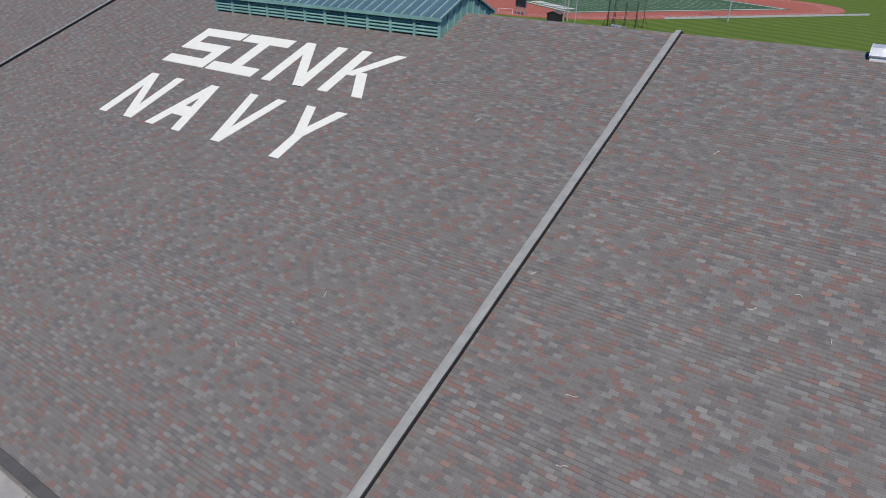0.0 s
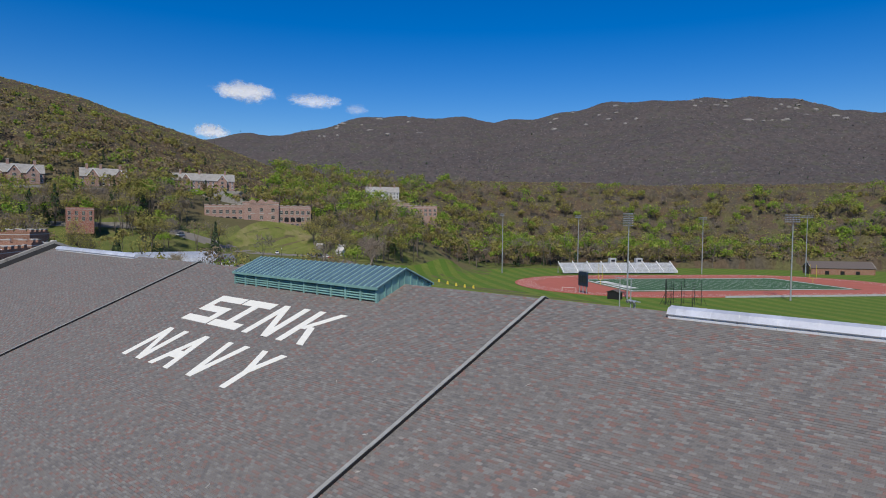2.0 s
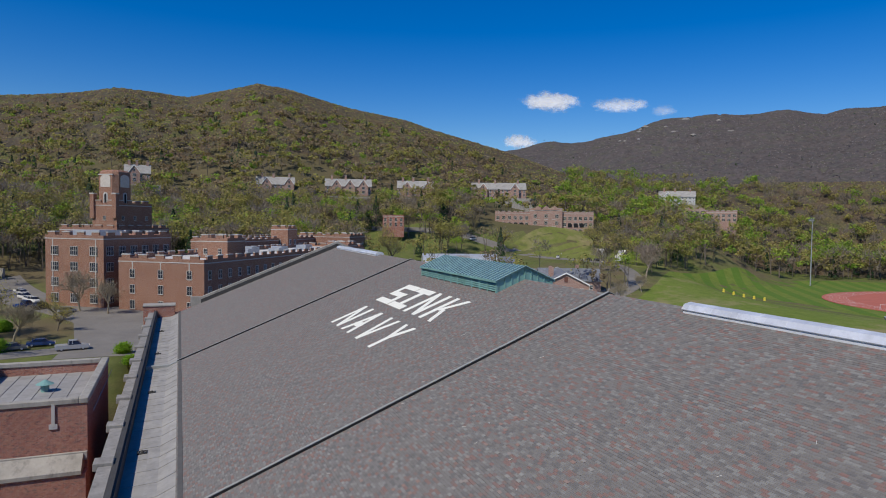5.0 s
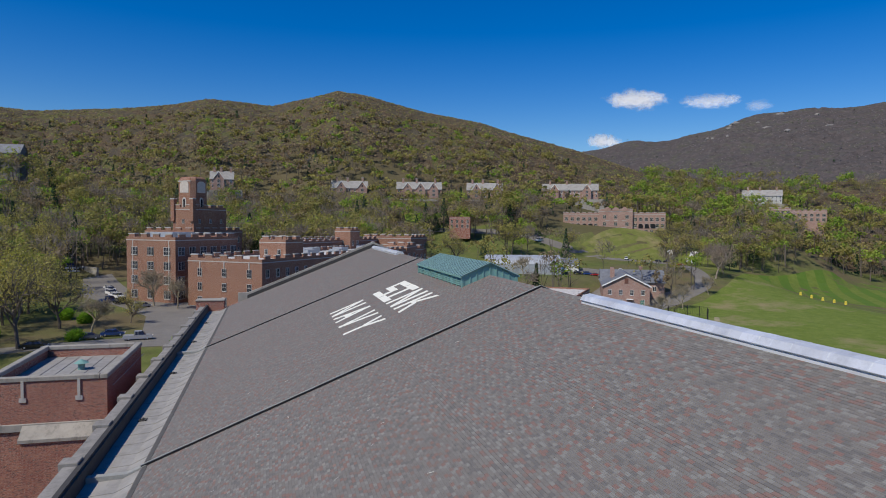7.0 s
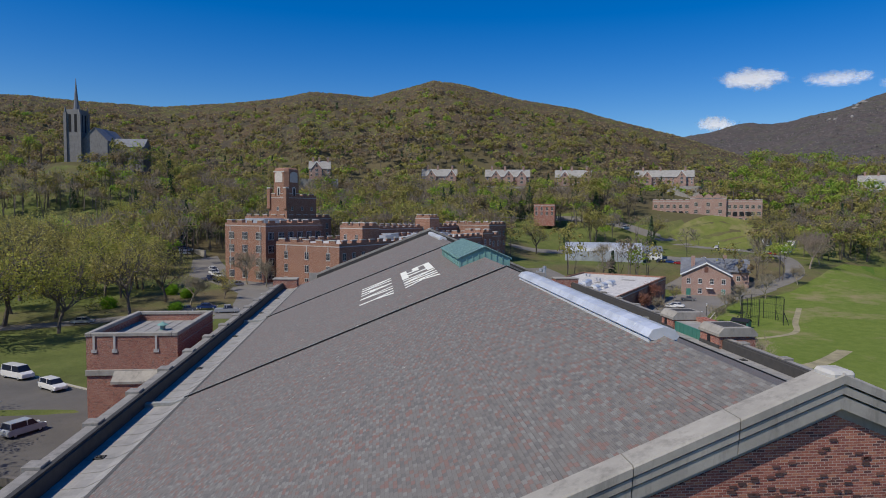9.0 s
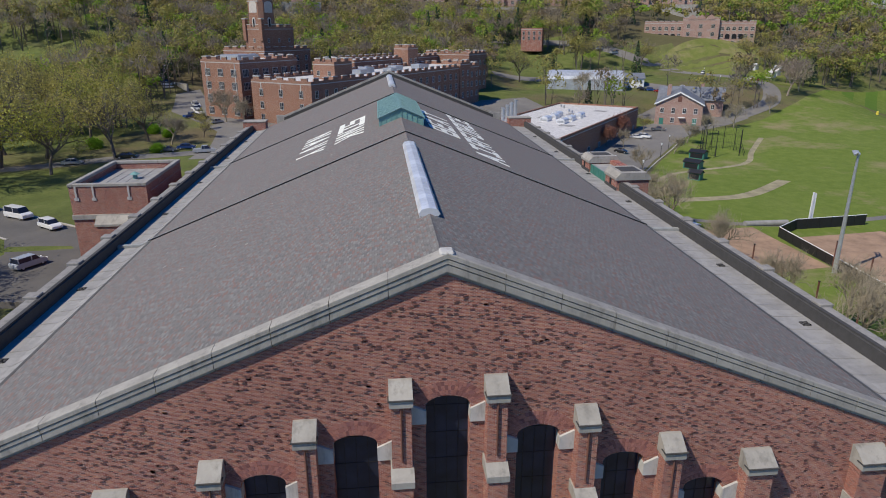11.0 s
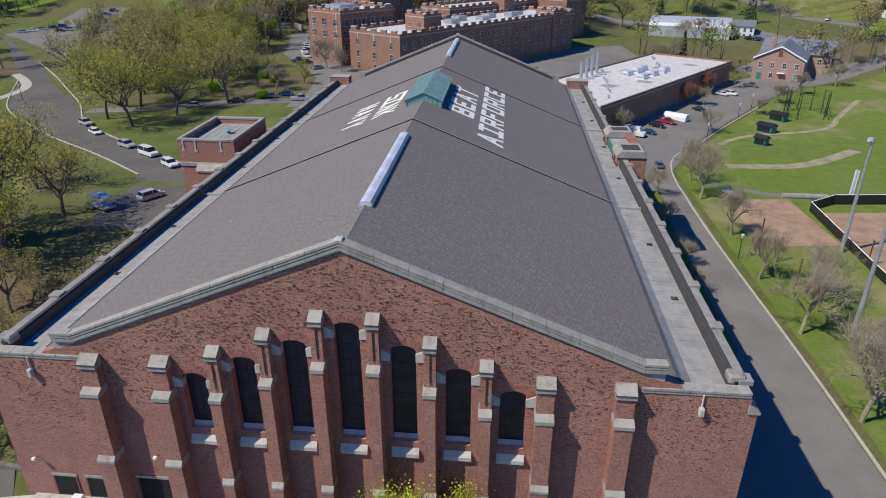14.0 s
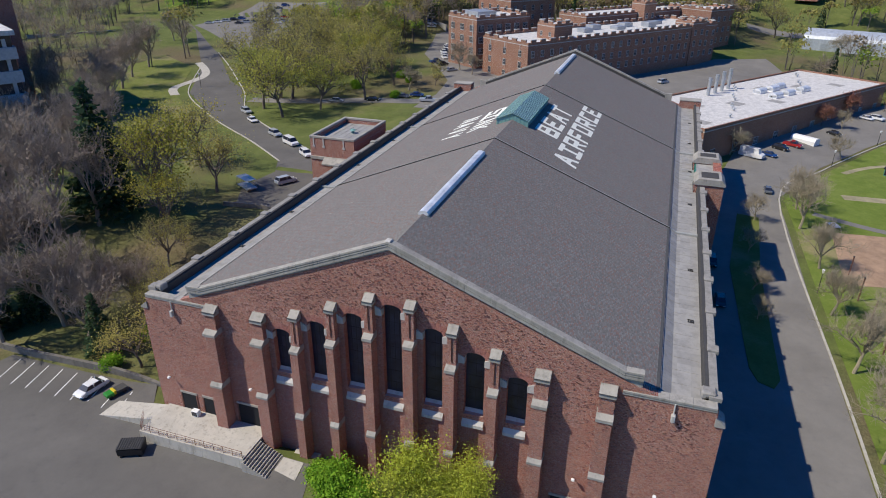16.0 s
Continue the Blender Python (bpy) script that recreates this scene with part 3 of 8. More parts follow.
# long side walls with parapets, and the wide lead gutters behind them
for side, y_out in ((-1, 1.5), (1, 68.1)):
    y_in = y_out - side * 1.15
    lo, hi = sorted((y_out, y_in))
    bm = bmesh.new()
    box(bm, X_BACK + 0.9, X_FRONT - 0.9, lo, hi, -7.5, 13.55)
    part("side_wall", bm, brick_red, hall)
    # coping lengths with raised blocks over the piers
    bay = 8.35
    n = 15
    for k in range(n):
        a = X_FRONT - 0.95 - bay * k
        bm = bmesh.new()
        box(bm, a - bay + 0.03, a - 1.25, lo - 0.06, hi - 0.35 if side < 0 else hi + 0.06, 13.55, 13.86, 0.03)
        if side > 0:
            bm.clear()
            box(bm, a - bay + 0.03, a - 1.25, lo + 0.35, hi + 0.06, 13.55, 13.86, 0.03)
        part("parapet_coping", bm, coping_stone, hall)
        bm = bmesh.new()
        if side < 0:
            box(bm, a - 1.22, a, lo - 0.35, hi - 0.3, 13.55, 14.08, 0.04)
        else:
            box(bm, a - 1.22, a, lo + 0.3, hi + 0.35, 13.55, 14.08, 0.04)
        part("merlon", bm, coping_stone, hall)
        bm = bmesh.new()
        ya, yb = sorted((y_out + side * 0.003, y_out + side * 0.75))
        box(bm, a - 1.15, a - 0.08, ya, yb, -7.5, 10.2)
        prism(bm, [(ya if side > 0 else yb, 10.2), (yb if side > 0 else ya, 10.2), (ya if side > 0 else yb, 11.6)], "x", a - 1.15, a - 0.08)
        part("pier", bm, brick_red, hall)
    # bituminous lining; its dark colour also carries the parapet's shade
    bm = bmesh.new()
    prism(bm, [(y_in, 12.5), (y_in, 13.9), (y_in + side * 0.34, 13.9), (y_in + side * 0.34, 13.86), (y_in - side * 0.12, 13.7), (y_in - side * 0.12, 12.5)], "x", X_BACK + 1, X_FRONT - 1)
    part("parapet_flashing", bm, lead_dark, hall, "dark bituminous lining inside the parapet, deepened to carry its shade")
    bm = bmesh.new()
    e = EAVE_L if side < 0 else EAVE_R
    prism(bm, [(y_in - side * 0.1, 12.3), (y_in - side * 0.1, 12.62), (e + side * 1.1, 12.78), (e - side * 0.4, roof_z(e) + 0.14), (e - side * 0.4, 12.3)], "x", X_BACK + 0.95, X_FRONT - 0.92)
    part("gutter", bm, zinc, hall, "broad grey lead-sheet gutter with weathered seams")
    # standing seams of the gutter sheets
    for k in range(53):
        x = X_FRONT - 1.6 - k * 2.42
        bm = bmesh.new()
        ya, yb = sorted((y_in - side * 0.3, e + side * 1.1))
        vs = [(y_in - side * 0.3, 12.62), (y_in - side * 0.3, 12.665), (e + side * 1.1, 12.825), (e - side * 0.35, roof_z(e) + 0.17), (e - side * 0.35, roof_z(e) + 0.1), (e + side * 1.1, 12.77)]
        prism(bm, vs, "x", x, x + 0.035)
        part("gutter_seam", bm, zinc, hall)
    # eave strip, its shade line put into the dark colour
    bm = bmesh.new()
    prism(bm, [(e - side * 0.1, roof_z(e) - 0.05), (e - side * 0.1, roof_z(e) + 0.1), (e - side * 0.42, roof_z(e) + 0.2), (e - side * 0.45, roof_z(e) + 0.03)], "x", X_BACK + 1, X_FRONT - 0.95)
    part("eave_strip", bm, eave_grey, hall)
    # roof drains
    for x in (17.3, 3.5, -22, -40, -60, -78):
        bm = bmesh.new()
        yc = y_in - side * 1.15
        for q in (-0.32, 0.22):
            box(bm, x + q, x + q + 0.1, yc - 0.35, yc + 0.35, 12.62, 12.78)
            box(bm, x - 0.32, x + 0.32, yc + q, yc + q + 0.1, 12.62, 12.78)
        bmesh.ops.create_uvsphere(bm, u_segments=10, v_segments=6, radius=0.14, matrix=Matrix.Translation((x, yc, 12.78)))
        part("roof_drain", bm, lead_dark, hall)

# ridge cap and the two expansion joints that climb both slopes
bm = bmesh.new()
prism(bm, [(RIDGE_Y - 0.3, RIDGE_Z - 0.13), (RIDGE_Y, RIDGE_Z + 0.03), (RIDGE_Y + 0.3, RIDGE_Z - 0.13), (RIDGE_Y, RIDGE_Z - 0.2)], "x", X_BACK + 0.9, X_FRONT - 0.9)
part("ridge_cap", bm, shingle, hall)
for x in (-8.55, -51.3):
    for side in (-1, 1):
        e = EAVE_L if side < 0 else EAVE_R
        n = 10
        for k in range(n):
            a, b = RIDGE_Y + (e - RIDGE_Y) * k / n, RIDGE_Y + (e - RIDGE_Y) * ((k + 1) / n + 0.002)
            lift = 0.012 if k % 2 else 0.0
            bm = bmesh.new()
            sec = [(-0.26, 0.0), (-0.25, 0.02), (-0.12, 0.05), (-0.1, 0.17), (0.16, 0.2), (0.165, 0.17), (0.15, 0.16), (0.15, 0.0)]
            m = len(sec)
            lo = [bm.verts.new((x + p, a, roof_z(a) + q + lift)) for p, q in sec]
            hi = [bm.verts.new((x + p, b, roof_z(b) + q + lift)) for p, q in sec]
            for i in range(m):
                bm.faces.new((lo[i], lo[(i + 1) % m], hi[(i + 1) % m], hi[i]))
            bm.faces.new(lo[::-1])
            bm.faces.new(hi)
            bmesh.ops.recalc_face_normals(bm, faces=bm.faces[:])
            part("joint_cap", bm, cap_metal, hall)
        bm = bmesh.new()
        vs = [(RIDGE_Y, RIDGE_Z - 0.05), (RIDGE_Y, RIDGE_Z + 0.155), (e, roof_z(e) + 0.155), (e, roof_z(e) - 0.05)]
        prism(bm, vs, "x", x + 0.153, x + 0.2)
        part("joint_gap", bm, metal_black, hall)
        bm = bmesh.new()
        y_in = 2.65 if side < 0 else 66.95
        prism(bm, [(e - side * 0.3, roof_z(e) + 0.2), (e + side * 0.9, 13.05), (y_in, 12.98), (y_in, 12.6), (e - side * 0.3, 12.6)], "x", x - 0.3, x + 0.24)
        part("joint_cap", bm, cap_metal, hall)


# ---- white letters on both slopes ----
def bar(x0, y0, x1, y1):
    return ((x0, y0), (x1, y0), (x1, y1), (x0, y1))


def letter_polys(ch, w):
    """Flat tape strokes in a unit box one high and as wide as the letter; w is the stroke width over the height."""
    u, v = w * 1.15, w
    slant = lambda a, b, c=u: ((a[0], a[1]), (a[0] + c, a[1]), (b[0] + c, b[1]), (b[0], b[1]))  # noqa: E731
    return {
        "S": [bar(0, 1 - v, 1, 1), bar(0, 0.5, u, 1 - v), bar(0, 0.5 - v * 0.5, 1, 0.5 + v * 0.5), bar(1 - u, v, 1, 0.5), bar(0, 0, 1, v)],
        "I": [bar(0, 1 - v, 1, 1), bar(0.5 - u / 2, v, 0.5 + u / 2, 1 - v), bar(0, 0, 1, v)],
        "N": [bar(0, 0, u, 1), bar(1 - u, 0, 1, 1), slant((0, 1), (1 - u, 0))],
        "K": [bar(0, 0, u, 1), slant((u * 0.6, 0.42), (1 - u, 1)), slant((0.38, 0.5), (1 - u, 0))],
        "A": [slant((0, 0), (0.5 - u / 2, 1)), slant((1 - u, 0), (0.5 - u / 2, 1)), bar(0.25, 0.28, 0.75, 0.28 + v)],
        "V": [slant((0, 1), (0.5 - u / 2, 0)), slant((1 - u, 1), (0.5 - u / 2, 0))],
        "Y": [bar(0.5 - u / 2, 0, 0.5 + u / 2, 0.5), slant((0, 1), (0.5 - u / 2, 0.45)), slant((1 - u, 1), (0.5 - u / 2, 0.45))],
        "B": [bar(0, 0, u, 1), bar(u, 1 - v, 0.92, 1), bar(u, 0.5 - v / 2, 0.96, 0.5 + v / 2), bar(u, 0, 1, v), bar(0.92 - u, 0.5, 0.92, 1 - v), bar(1 - u, v, 1, 0.5)],
        "E": [bar(0, 0, u, 1), bar(u, 1 - v, 1, 1), bar(u, 0.5 - v / 2, 0.8, 0.5 + v / 2), bar(u, 0, 1, v)],
        "T": [bar(0, 1 - v, 1, 1), bar(0.5 - u / 2, 0, 0.5 + u / 2, 1 - v)],
        "R": [bar(0, 0, u, 1), bar(u, 1 - v, 1, 1), bar(u, 0.45 - v / 2, 1, 0.45 + v / 2), bar(1 - u, 0.45, 1, 1 - v), slant((0.4, 0.45), (1 - u, 0))],
        "F": [bar(0, 0, u, 1), bar(u, 1 - v, 1, 1), bar(u, 0.5 - v / 2, 0.8, 0.5 + v / 2)],
        "O": [bar(0, 0, u, 1), bar(1 - u, 0, 1, 1), bar(u, 1 - v, 1 - u, 1), bar(u, 0, 1 - u, v)],
        "C": [bar(0, 0, u, 1), bar(u, 1 - v, 1, 1), bar(u, 0, 1, v)],
    }[ch]


def roof_word(word, spans, y_low, y_high, side):
    """A word of painted boards on a slope; spans are the x of each letter's two edges in reading order."""
    ob = thing("roof_word", f"large white block letters reading {word} laid on the shingles", "lettering", group="roof lettering")
    for ch, (xa, xb) in zip(word, spans):
        bm = bmesh.new()
        for j, poly in enumerate(letter_polys(ch, 0.2)):
            up, down = [], []
            for u, v in poly:
                x = xa + (xb - xa) * u
                y = y_low + (y_high - y_low) * v
                z = roof_z(y) + 0.03 + 0.003 * j
                up.append(bm.verts.new((x, y, z)))
                down.append(bm.verts.new((x, y, z - 0.035)))
            n = len(up)
            bm.faces.new(up)
            for i in range(n):
                bm.faces.new((up[i], up[(i + 1) % n], down[(i + 1) % n], down[i]))
        bmesh.ops.recalc_face_normals(bm, faces=bm.faces[:])
        for f in bm.faces:
            if abs(f.normal.z) > 0.5 and f.normal.z < 0:
                f.normal_flip()
        part("letter", bm, letter_white, ob)


roof_word("SINK", [(-37.75, -33.8), (-33.6, -29.6), (-28.7, -25.5), (-24.4, -21.3)], 26.0, 29.8, -1)
roof_word("NAVY", [(-37.0, -33.9), (-32.6, -29.6), (-28.15, -25.4), (-23.9, -21.15)], 20.95, 24.72, -1)
roof_word("BEAT", [(-22.1 - 5.0 * k, -26.0 - 5.0 * k) for k in range(4)], 42.35, 38.35, 1)
roof_word("AIRFORCE", [(-12.8 - 4.85 * k, -16.6 - 4.85 * k) for k in range(8)], 47.15, 43.3, 1)

# ---- louvred monitor on the ridge ----
bar_copper = plain("pale_copper_bar", (0.27, 0.43, 0.40), 0.5)
mon = thing("ridge_monitor", "verdigris copper roof monitor with louvred sides astride the ridge", "monitor")
MX0, MX1, MW, MH, MT = -39.3, -20.6, 2.72, 24.85, 26.05
# solid core, coloured near-black for the shade behind the louvres
bm = bmesh.new()
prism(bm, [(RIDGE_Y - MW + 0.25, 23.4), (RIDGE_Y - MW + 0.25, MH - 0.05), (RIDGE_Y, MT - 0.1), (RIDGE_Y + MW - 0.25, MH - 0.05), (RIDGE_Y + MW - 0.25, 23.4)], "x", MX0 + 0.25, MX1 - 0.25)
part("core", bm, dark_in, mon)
for side in (-1, 1):
    bm = bmesh.new()
    a, b = RIDGE_Y + side * (MW + 0.18), RIDGE_Y
    prism(bm, [(a, MH - 0.08), (a, MH), (b, MT + 0.06), (b, MT - 0.02)], "x", MX0 - 0.2, MX1 + 0.2)
    part("roof_pane_sheet", bm, copper_glass, mon, "green-tinted glazed copper slope")
    n = 28
    for k in range(n + 1):
        x = MX0 - 0.15 + (MX1 - MX0 + 0.3) * k / n
        bm = bmesh.new()
        vs = [(a, MH), (a, MH + 0.06), (b, MT + 0.12), (b, MT + 0.06)]
        prism(bm, vs, "x", x - 0.035, x + 0.035)
        part("glazing_bar", bm, bar_copper, mon)
    bm = bmesh.new()
    ya, yb = sorted((a - side * 0.02, a + side * 0.08))
    box(bm, MX0 - 0.22, MX1 + 0.22, ya, yb, MH - 0.16, MH + 0.03)
    part("eave_gutter", bm, copper, mon)
    y = RIDGE_Y + side * MW
    for k in range(12):
        x = MX0 + (MX1 - MX0) * k / 11
        bm = bmesh.new()
        box(bm, x - 0.09, x + 0.09, y - 0.1, y + 0.1, 23.3, MH)
        part("post", bm, copper, mon)
    for k in range(11):
        xa, xb = MX0 + (MX1 - MX0) * k / 11 + 0.09, MX0 + (MX1 - MX0) * (k + 1) / 11 - 0.09
        for j in range(5):
            z = roof_z(y) + 0.12 + j * 0.19
            bm = bmesh.new()
            prism(bm, [(y + side * 0.09, z), (y + side * 0.09, z + 0.03), (y - side * 0.08, z + 0.17), (y - side * 0.08, z + 0.14)], "x", xa, xb)
            part("louvre_slat", bm, copper, mon)
for x, s in ((MX1, 1), (MX0, -1)):
    bm = bmesh.new()
    xa, xb = sorted((x - s * 0.22, x))
    prism(bm, [(RIDGE_Y - MW, roof_z(RIDGE_Y - MW) - 0.1), (RIDGE_Y - MW, MH), (RIDGE_Y, MT), (RIDGE_Y + MW, MH), (RIDGE_Y + MW, roof_z(RIDGE_Y + MW) - 0.1), (RIDGE_Y, RIDGE_Z - 0.1)], "x", xa, xb)
    part("gable_panel", bm, copper, mon)
    for k in range(9):
        y = RIDGE_Y - MW + 0.1 + k * (2 * MW - 0.2) / 8
        bm = bmesh.new()
        box(bm, *sorted((x - s * 0.02, x + s * 0.07)), y - 0.05, y + 0.05, roof_z(y) - 0.05, MT - (MT - MH) * abs(y - RIDGE_Y) / MW - 0.03)
        part("batten", bm, copper, mon)


# ---- ridge vents ----
def ridge_vent(xa, xb):
    ob = thing("ridge_vent", "long galvanised sheet-metal ridge vent with faceted crown", "vent", group="ridge vents")
    skirt = [(-0.64, -0.52), (-0.6, -0.14), (0.6, -0.14), (0.64, -0.52)]
    crown = [(-0.5, -0.14), (-0.66, -0.02), (-0.46, 0.28), (0.0, 0.38), (0.46, 0.28), (0.66, -0.02), (0.5, -0.14)]
    n = max(3, round((xb - xa) / 1.8))
    for k in range(n):
        a, b = xa + (xb - xa) * k / n, xa + (xb - xa) * (k + 1) / n - 0.012
        bm = bmesh.new()
        prism(bm, [(RIDGE_Y + p, RIDGE_Z + q) for p, q in skirt], "x", a, b)
        part("skirt_section", bm, skirt_grey, ob)
        bm = bmesh.new()
        prism(bm, [(RIDGE_Y + p, RIDGE_Z + q) for p, q in crown], "x", a, b)
        part("crown_section", bm, steel, ob)
        bm = bmesh.new()
        prism(bm, [(RIDGE_Y + p * 1.015, RIDGE_Z + q * 1.015 + 0.004) for p, q in crown[1:6]], "x", b - 0.05, b + 0.04)
        part("cover_strip", bm, steel, ob)
    for x, y in ((xb + 0.03, xb + 0.08), (xa - 0.06, xa - 0.004)):
        bm = bmesh.new()
        prism(bm, [(RIDGE_Y + p * 1.03, RIDGE_Z + q * 1.03) for p, q in crown], "x", x, y)
        part("end_cap", bm, skirt_grey, ob)


skirt_grey = plain("pale_galvanised_skirt", (0.58, 0.60, 0.62), 0.5, 0.1, 0.1, 0.8)
ridge_vent(-0.4, 24.2)
ridge_vent(-92.0, -65.5)

# ---- front gable: arched windows, buttresses ----
for k, (c, h, s, t) in enumerate(WINDOWS):
    win = thing("arched_window", "tall round-headed window with dark leaded glass in a brick reveal", "window", group="gable windows")
    bm = bmesh.new()
    pts = [(c - h - 0.05, s)] + [(c + (h + 0.05) * math.cos(math.pi * q / 10), t - 0.55 + 0.6 * math.sin(math.pi * q / 10)) for q in range(10, -1, -1)] + [(c + h + 0.05, s)]
    prism(bm, pts, "x", X_FRONT - 0.82, X_FRONT - 0.78)
    part("pane", bm, glass_dark, win)
    for y in (c - 0.6, c, c + 0.6):
        bm = bmesh.new()
        box(bm, X_FRONT - 0.78, X_FRONT - 0.75, y - 0.015, y + 0.015, s, t - 0.35)
        part("mullion", bm, metal_black, win)
    for j in range(1, int((t - s) / 1.6) + 1):
        bm = bmesh.new()
        box(bm, X_FRONT - 0.78, X_FRONT - 0.755, c - h, c + h, s + j * 1.6 - 0.015, s + j * 1.6 + 0.015)
        part("transom", bm, metal_black, win)
    bm = bmesh.new()
    prism(bm, [(X_FRONT - 0.75, s + 0.35), (X_FRONT + 0.35, s - 1.15), (X_FRONT + 0.35, s - 1.55), (X_FRONT - 0.75, s - 1.55)], "y", c - h - 0.12, c + h + 0.12)
    part("sloped_sill", bm, stone_pale, win, "broad sloping limestone sill")
    # two rings of arch bricks
    for ring, (r0, r1) in enumerate(((0.06, 0.3), (0.32, 0.56), (0.58, 0.82))):
        n = 26
        for q in range(n):
            bm = bmesh.new()
            aa = [math.pi * (0.06 + 0.88 * v / n) for v in (q + 0.08, q + 0.92)]
            vs = []
            for a in aa:
                for r in (r0, r1):
                    vs.append((c + (h + r) * math.cos(a), t - 0.55 + (0.55 + r) * math.sin(a)))
            prism(bm, [vs[0], vs[1], vs[3], vs[2]], "x", X_FRONT - 0.3 + 0.1 * ring, X_FRONT + 0.015)
            part("arch_brick", bm, arch_red, win)
    # stone springers each side
    for sgn in (-1, 1):
        bm = bmesh.new()
        y0 = c + sgn * h
        prism(bm, [(y0 - sgn * 0.02, t - 1.5), (y0 + sgn * 0.85, t - 1.5), (y0 + sgn * 0.85, t - 0.35), (y0 - sgn * 0.02, t - 0.75)], "x", X_FRONT - 0.55, X_FRONT + 0.14)
        part("springer_stone", bm, stone_pale, win)


def buttress(y, top, step, w, low_z, deep):
    ob = thing("buttress", "stepped red brick buttress with limestone weatherings", "buttress", group="gable buttresses")
    x0, up, low = X_FRONT + 0.004, X_FRONT + 0.85, X_FRONT + deep
    bm = bmesh.new()
    box(bm, x0, up, y - w, y + w, step - 0.5, top - 1.0)
    part("upper_shaft", bm, brick_red, ob)
    bm = bmesh.new()
    prism(bm, [(x0, top), (x0 + 0.18, top), (up + 0.18, top - 0.62), (up + 0.18, top - 1.05), (x0, top - 1.05)], "y", y - w - 0.08, y + w + 0.08)
    part("cap_stone", bm, stone, ob)
    bm = bmesh.new()
    box(bm, x0 + 0.6, up + 0.26, y - w - 0.14, y + w + 0.14, top - 0.66, top - 0.61)
    part("drip_band", bm, lead_dark, ob)
    bm = bmesh.new()
    prism(bm, [(x0, step - 0.05), (up, step - 0.05), (low + 0.1, step - 0.4), (low + 0.1, step - 0.75), (x0, step - 0.75)], "y", y - w - 0.08, y + w + 0.08)
    part("weathering_stone", bm, stone, ob)
    bm = bmesh.new()
    box(bm, x0, low, y - w, y + w, low_z, step - 0.75)
    part("lower_shaft", bm, brick_red, ob)
    bm = bmesh.new()
    prism(bm, [(x0, low_z + 0.3), (low, low_z + 0.3), (low + 0.35, low_z - 0.12), (low + 0.35, low_z - 0.4), (x0, low_z - 0.4)], "y", y - w - 0.06, y + w + 0.06)
    part("weathering_stone", bm, stone, ob)
    bm = bmesh.new()
    box(bm, x0, low + 0.28, y - w - 0.02, y + w + 0.02, GROUND_F, low_z - 0.4)
    part("base_shaft", bm, brick_red, ob)
    if w < 0.6:
        bm = bmesh.new()
        tube(bm, (up + 0.07, y, top - 1.0), (up + 0.07, y, step + 0.4), 0.05)
        part("downpipe", bm, rust_pipe, ob)


for sgn in (-1, 1):
    for y, top, step, w, low in ((2.37, 19.5, 14.95, 0.5, 1.4), (7.07, 17.5, 13.0, 0.5, 1.4), (11.77, 15.5, 11.1, 0.5, 1.4), (16.75, 14.15, 10.95, 0.74, 3.2), (23.3, 13.95, 10.95, 0.78, 3.2)):
        buttress(34.66 + sgn * y, top, step, w, low, 1.45)

# end pavilions of the front, with their own copings
for sgn in (-1, 1):
    a, b = sorted((34.8 + sgn * 24.5, 34.8 + sgn * 33.3))
    for k in range(4):
        bm = bmesh.new()
        ya, yb = a + (b - a) * k / 4 + 0.01, a + (b - a) * (k + 1) / 4 - 0.01
        box(bm, X_FRONT - 1.0, X_FRONT + 0.14, ya, yb, 13.35, 13.62, 0.03)
        box(bm, X_FRONT - 0.95, X_FRONT + 0.08, ya, yb, 13.1, 13.345)
        part("coping_stone", bm, stone, hall)
    bm = bmesh.new()
    yc = 34.8 + sgn * 29.5
    tube(bm, (X_FRONT + 0.12, yc, 13.2), (X_FRONT + 0.12, yc, 11.6), 0.08)
    box(bm, X_FRONT + 0.01, X_FRONT + 0.5, yc - 0.2, yc + 0.2, 11.2, 12.0, 0.05)
    part("stone_spout", bm, stone_pale, hall)
    # clasping corner pier
    bm = bmesh.new()
    yo = 34.8 + sgn * 33.3
    box(bm, X_FRONT - 1.7, X_FRONT + 0.004, *sorted((yo + sgn * 0.002, yo + sgn * 0.8)), GROUND_F, 11.6)
    part("corner_pier", bm, brick_red, hall)
    bm = bmesh.new()
    ya, yb = sorted((yo - sgn * 0.05, yo + sgn * 0.95))
    prism(bm, [(yo - sgn * 0.03, 12.5), (yo + sgn * 0.95, 11.75), (yo + sgn * 0.95, 11.5), (yo - sgn * 0.03, 11.5)], "x", X_FRONT - 1.85, X_FRONT + 0.15)
    part("weathering_stone", bm, stone, hall)
    bm = bmesh.new()
    box(bm, X_FRONT - 2.4, X_FRONT - 1.1, *sorted((yo - sgn * 0.2, yo - sgn * 1.6)), 13.5, 14.35, 0.15)
    part("merlon", bm, coping_stone, hall)

# ---- roads, lots and fields ----
sheet("road", [(130, 70.5), (130, 90), (8, 89.8), (-84, 90), (-114, 104), (-143, 122), (-167, 140), (-192, 163), (-211, 193), (-228, 200), (-220, 160), (-206, 143), (-175, 120), (-148, 101), (-132, 84), (-104, 78), (-100, 71)], 0.05, asphalt, "worn grey asphalt road beside the hall", "road")
sheet("road", ribbon([(-214, 188), (-232, 215), (-270, 232), (-305, 225), (-340, 190), (-370, 140), (-400, 60)], 8), 0.08, asphalt, "grey asphalt campus road curving uphill", "road")
sheet("road", ribbon([(-222, 150), (-250, 178), (-282, 170), (-300, 140), (-300, 95)], 9), 0.06, asphalt, "grey asphalt service road", "road")
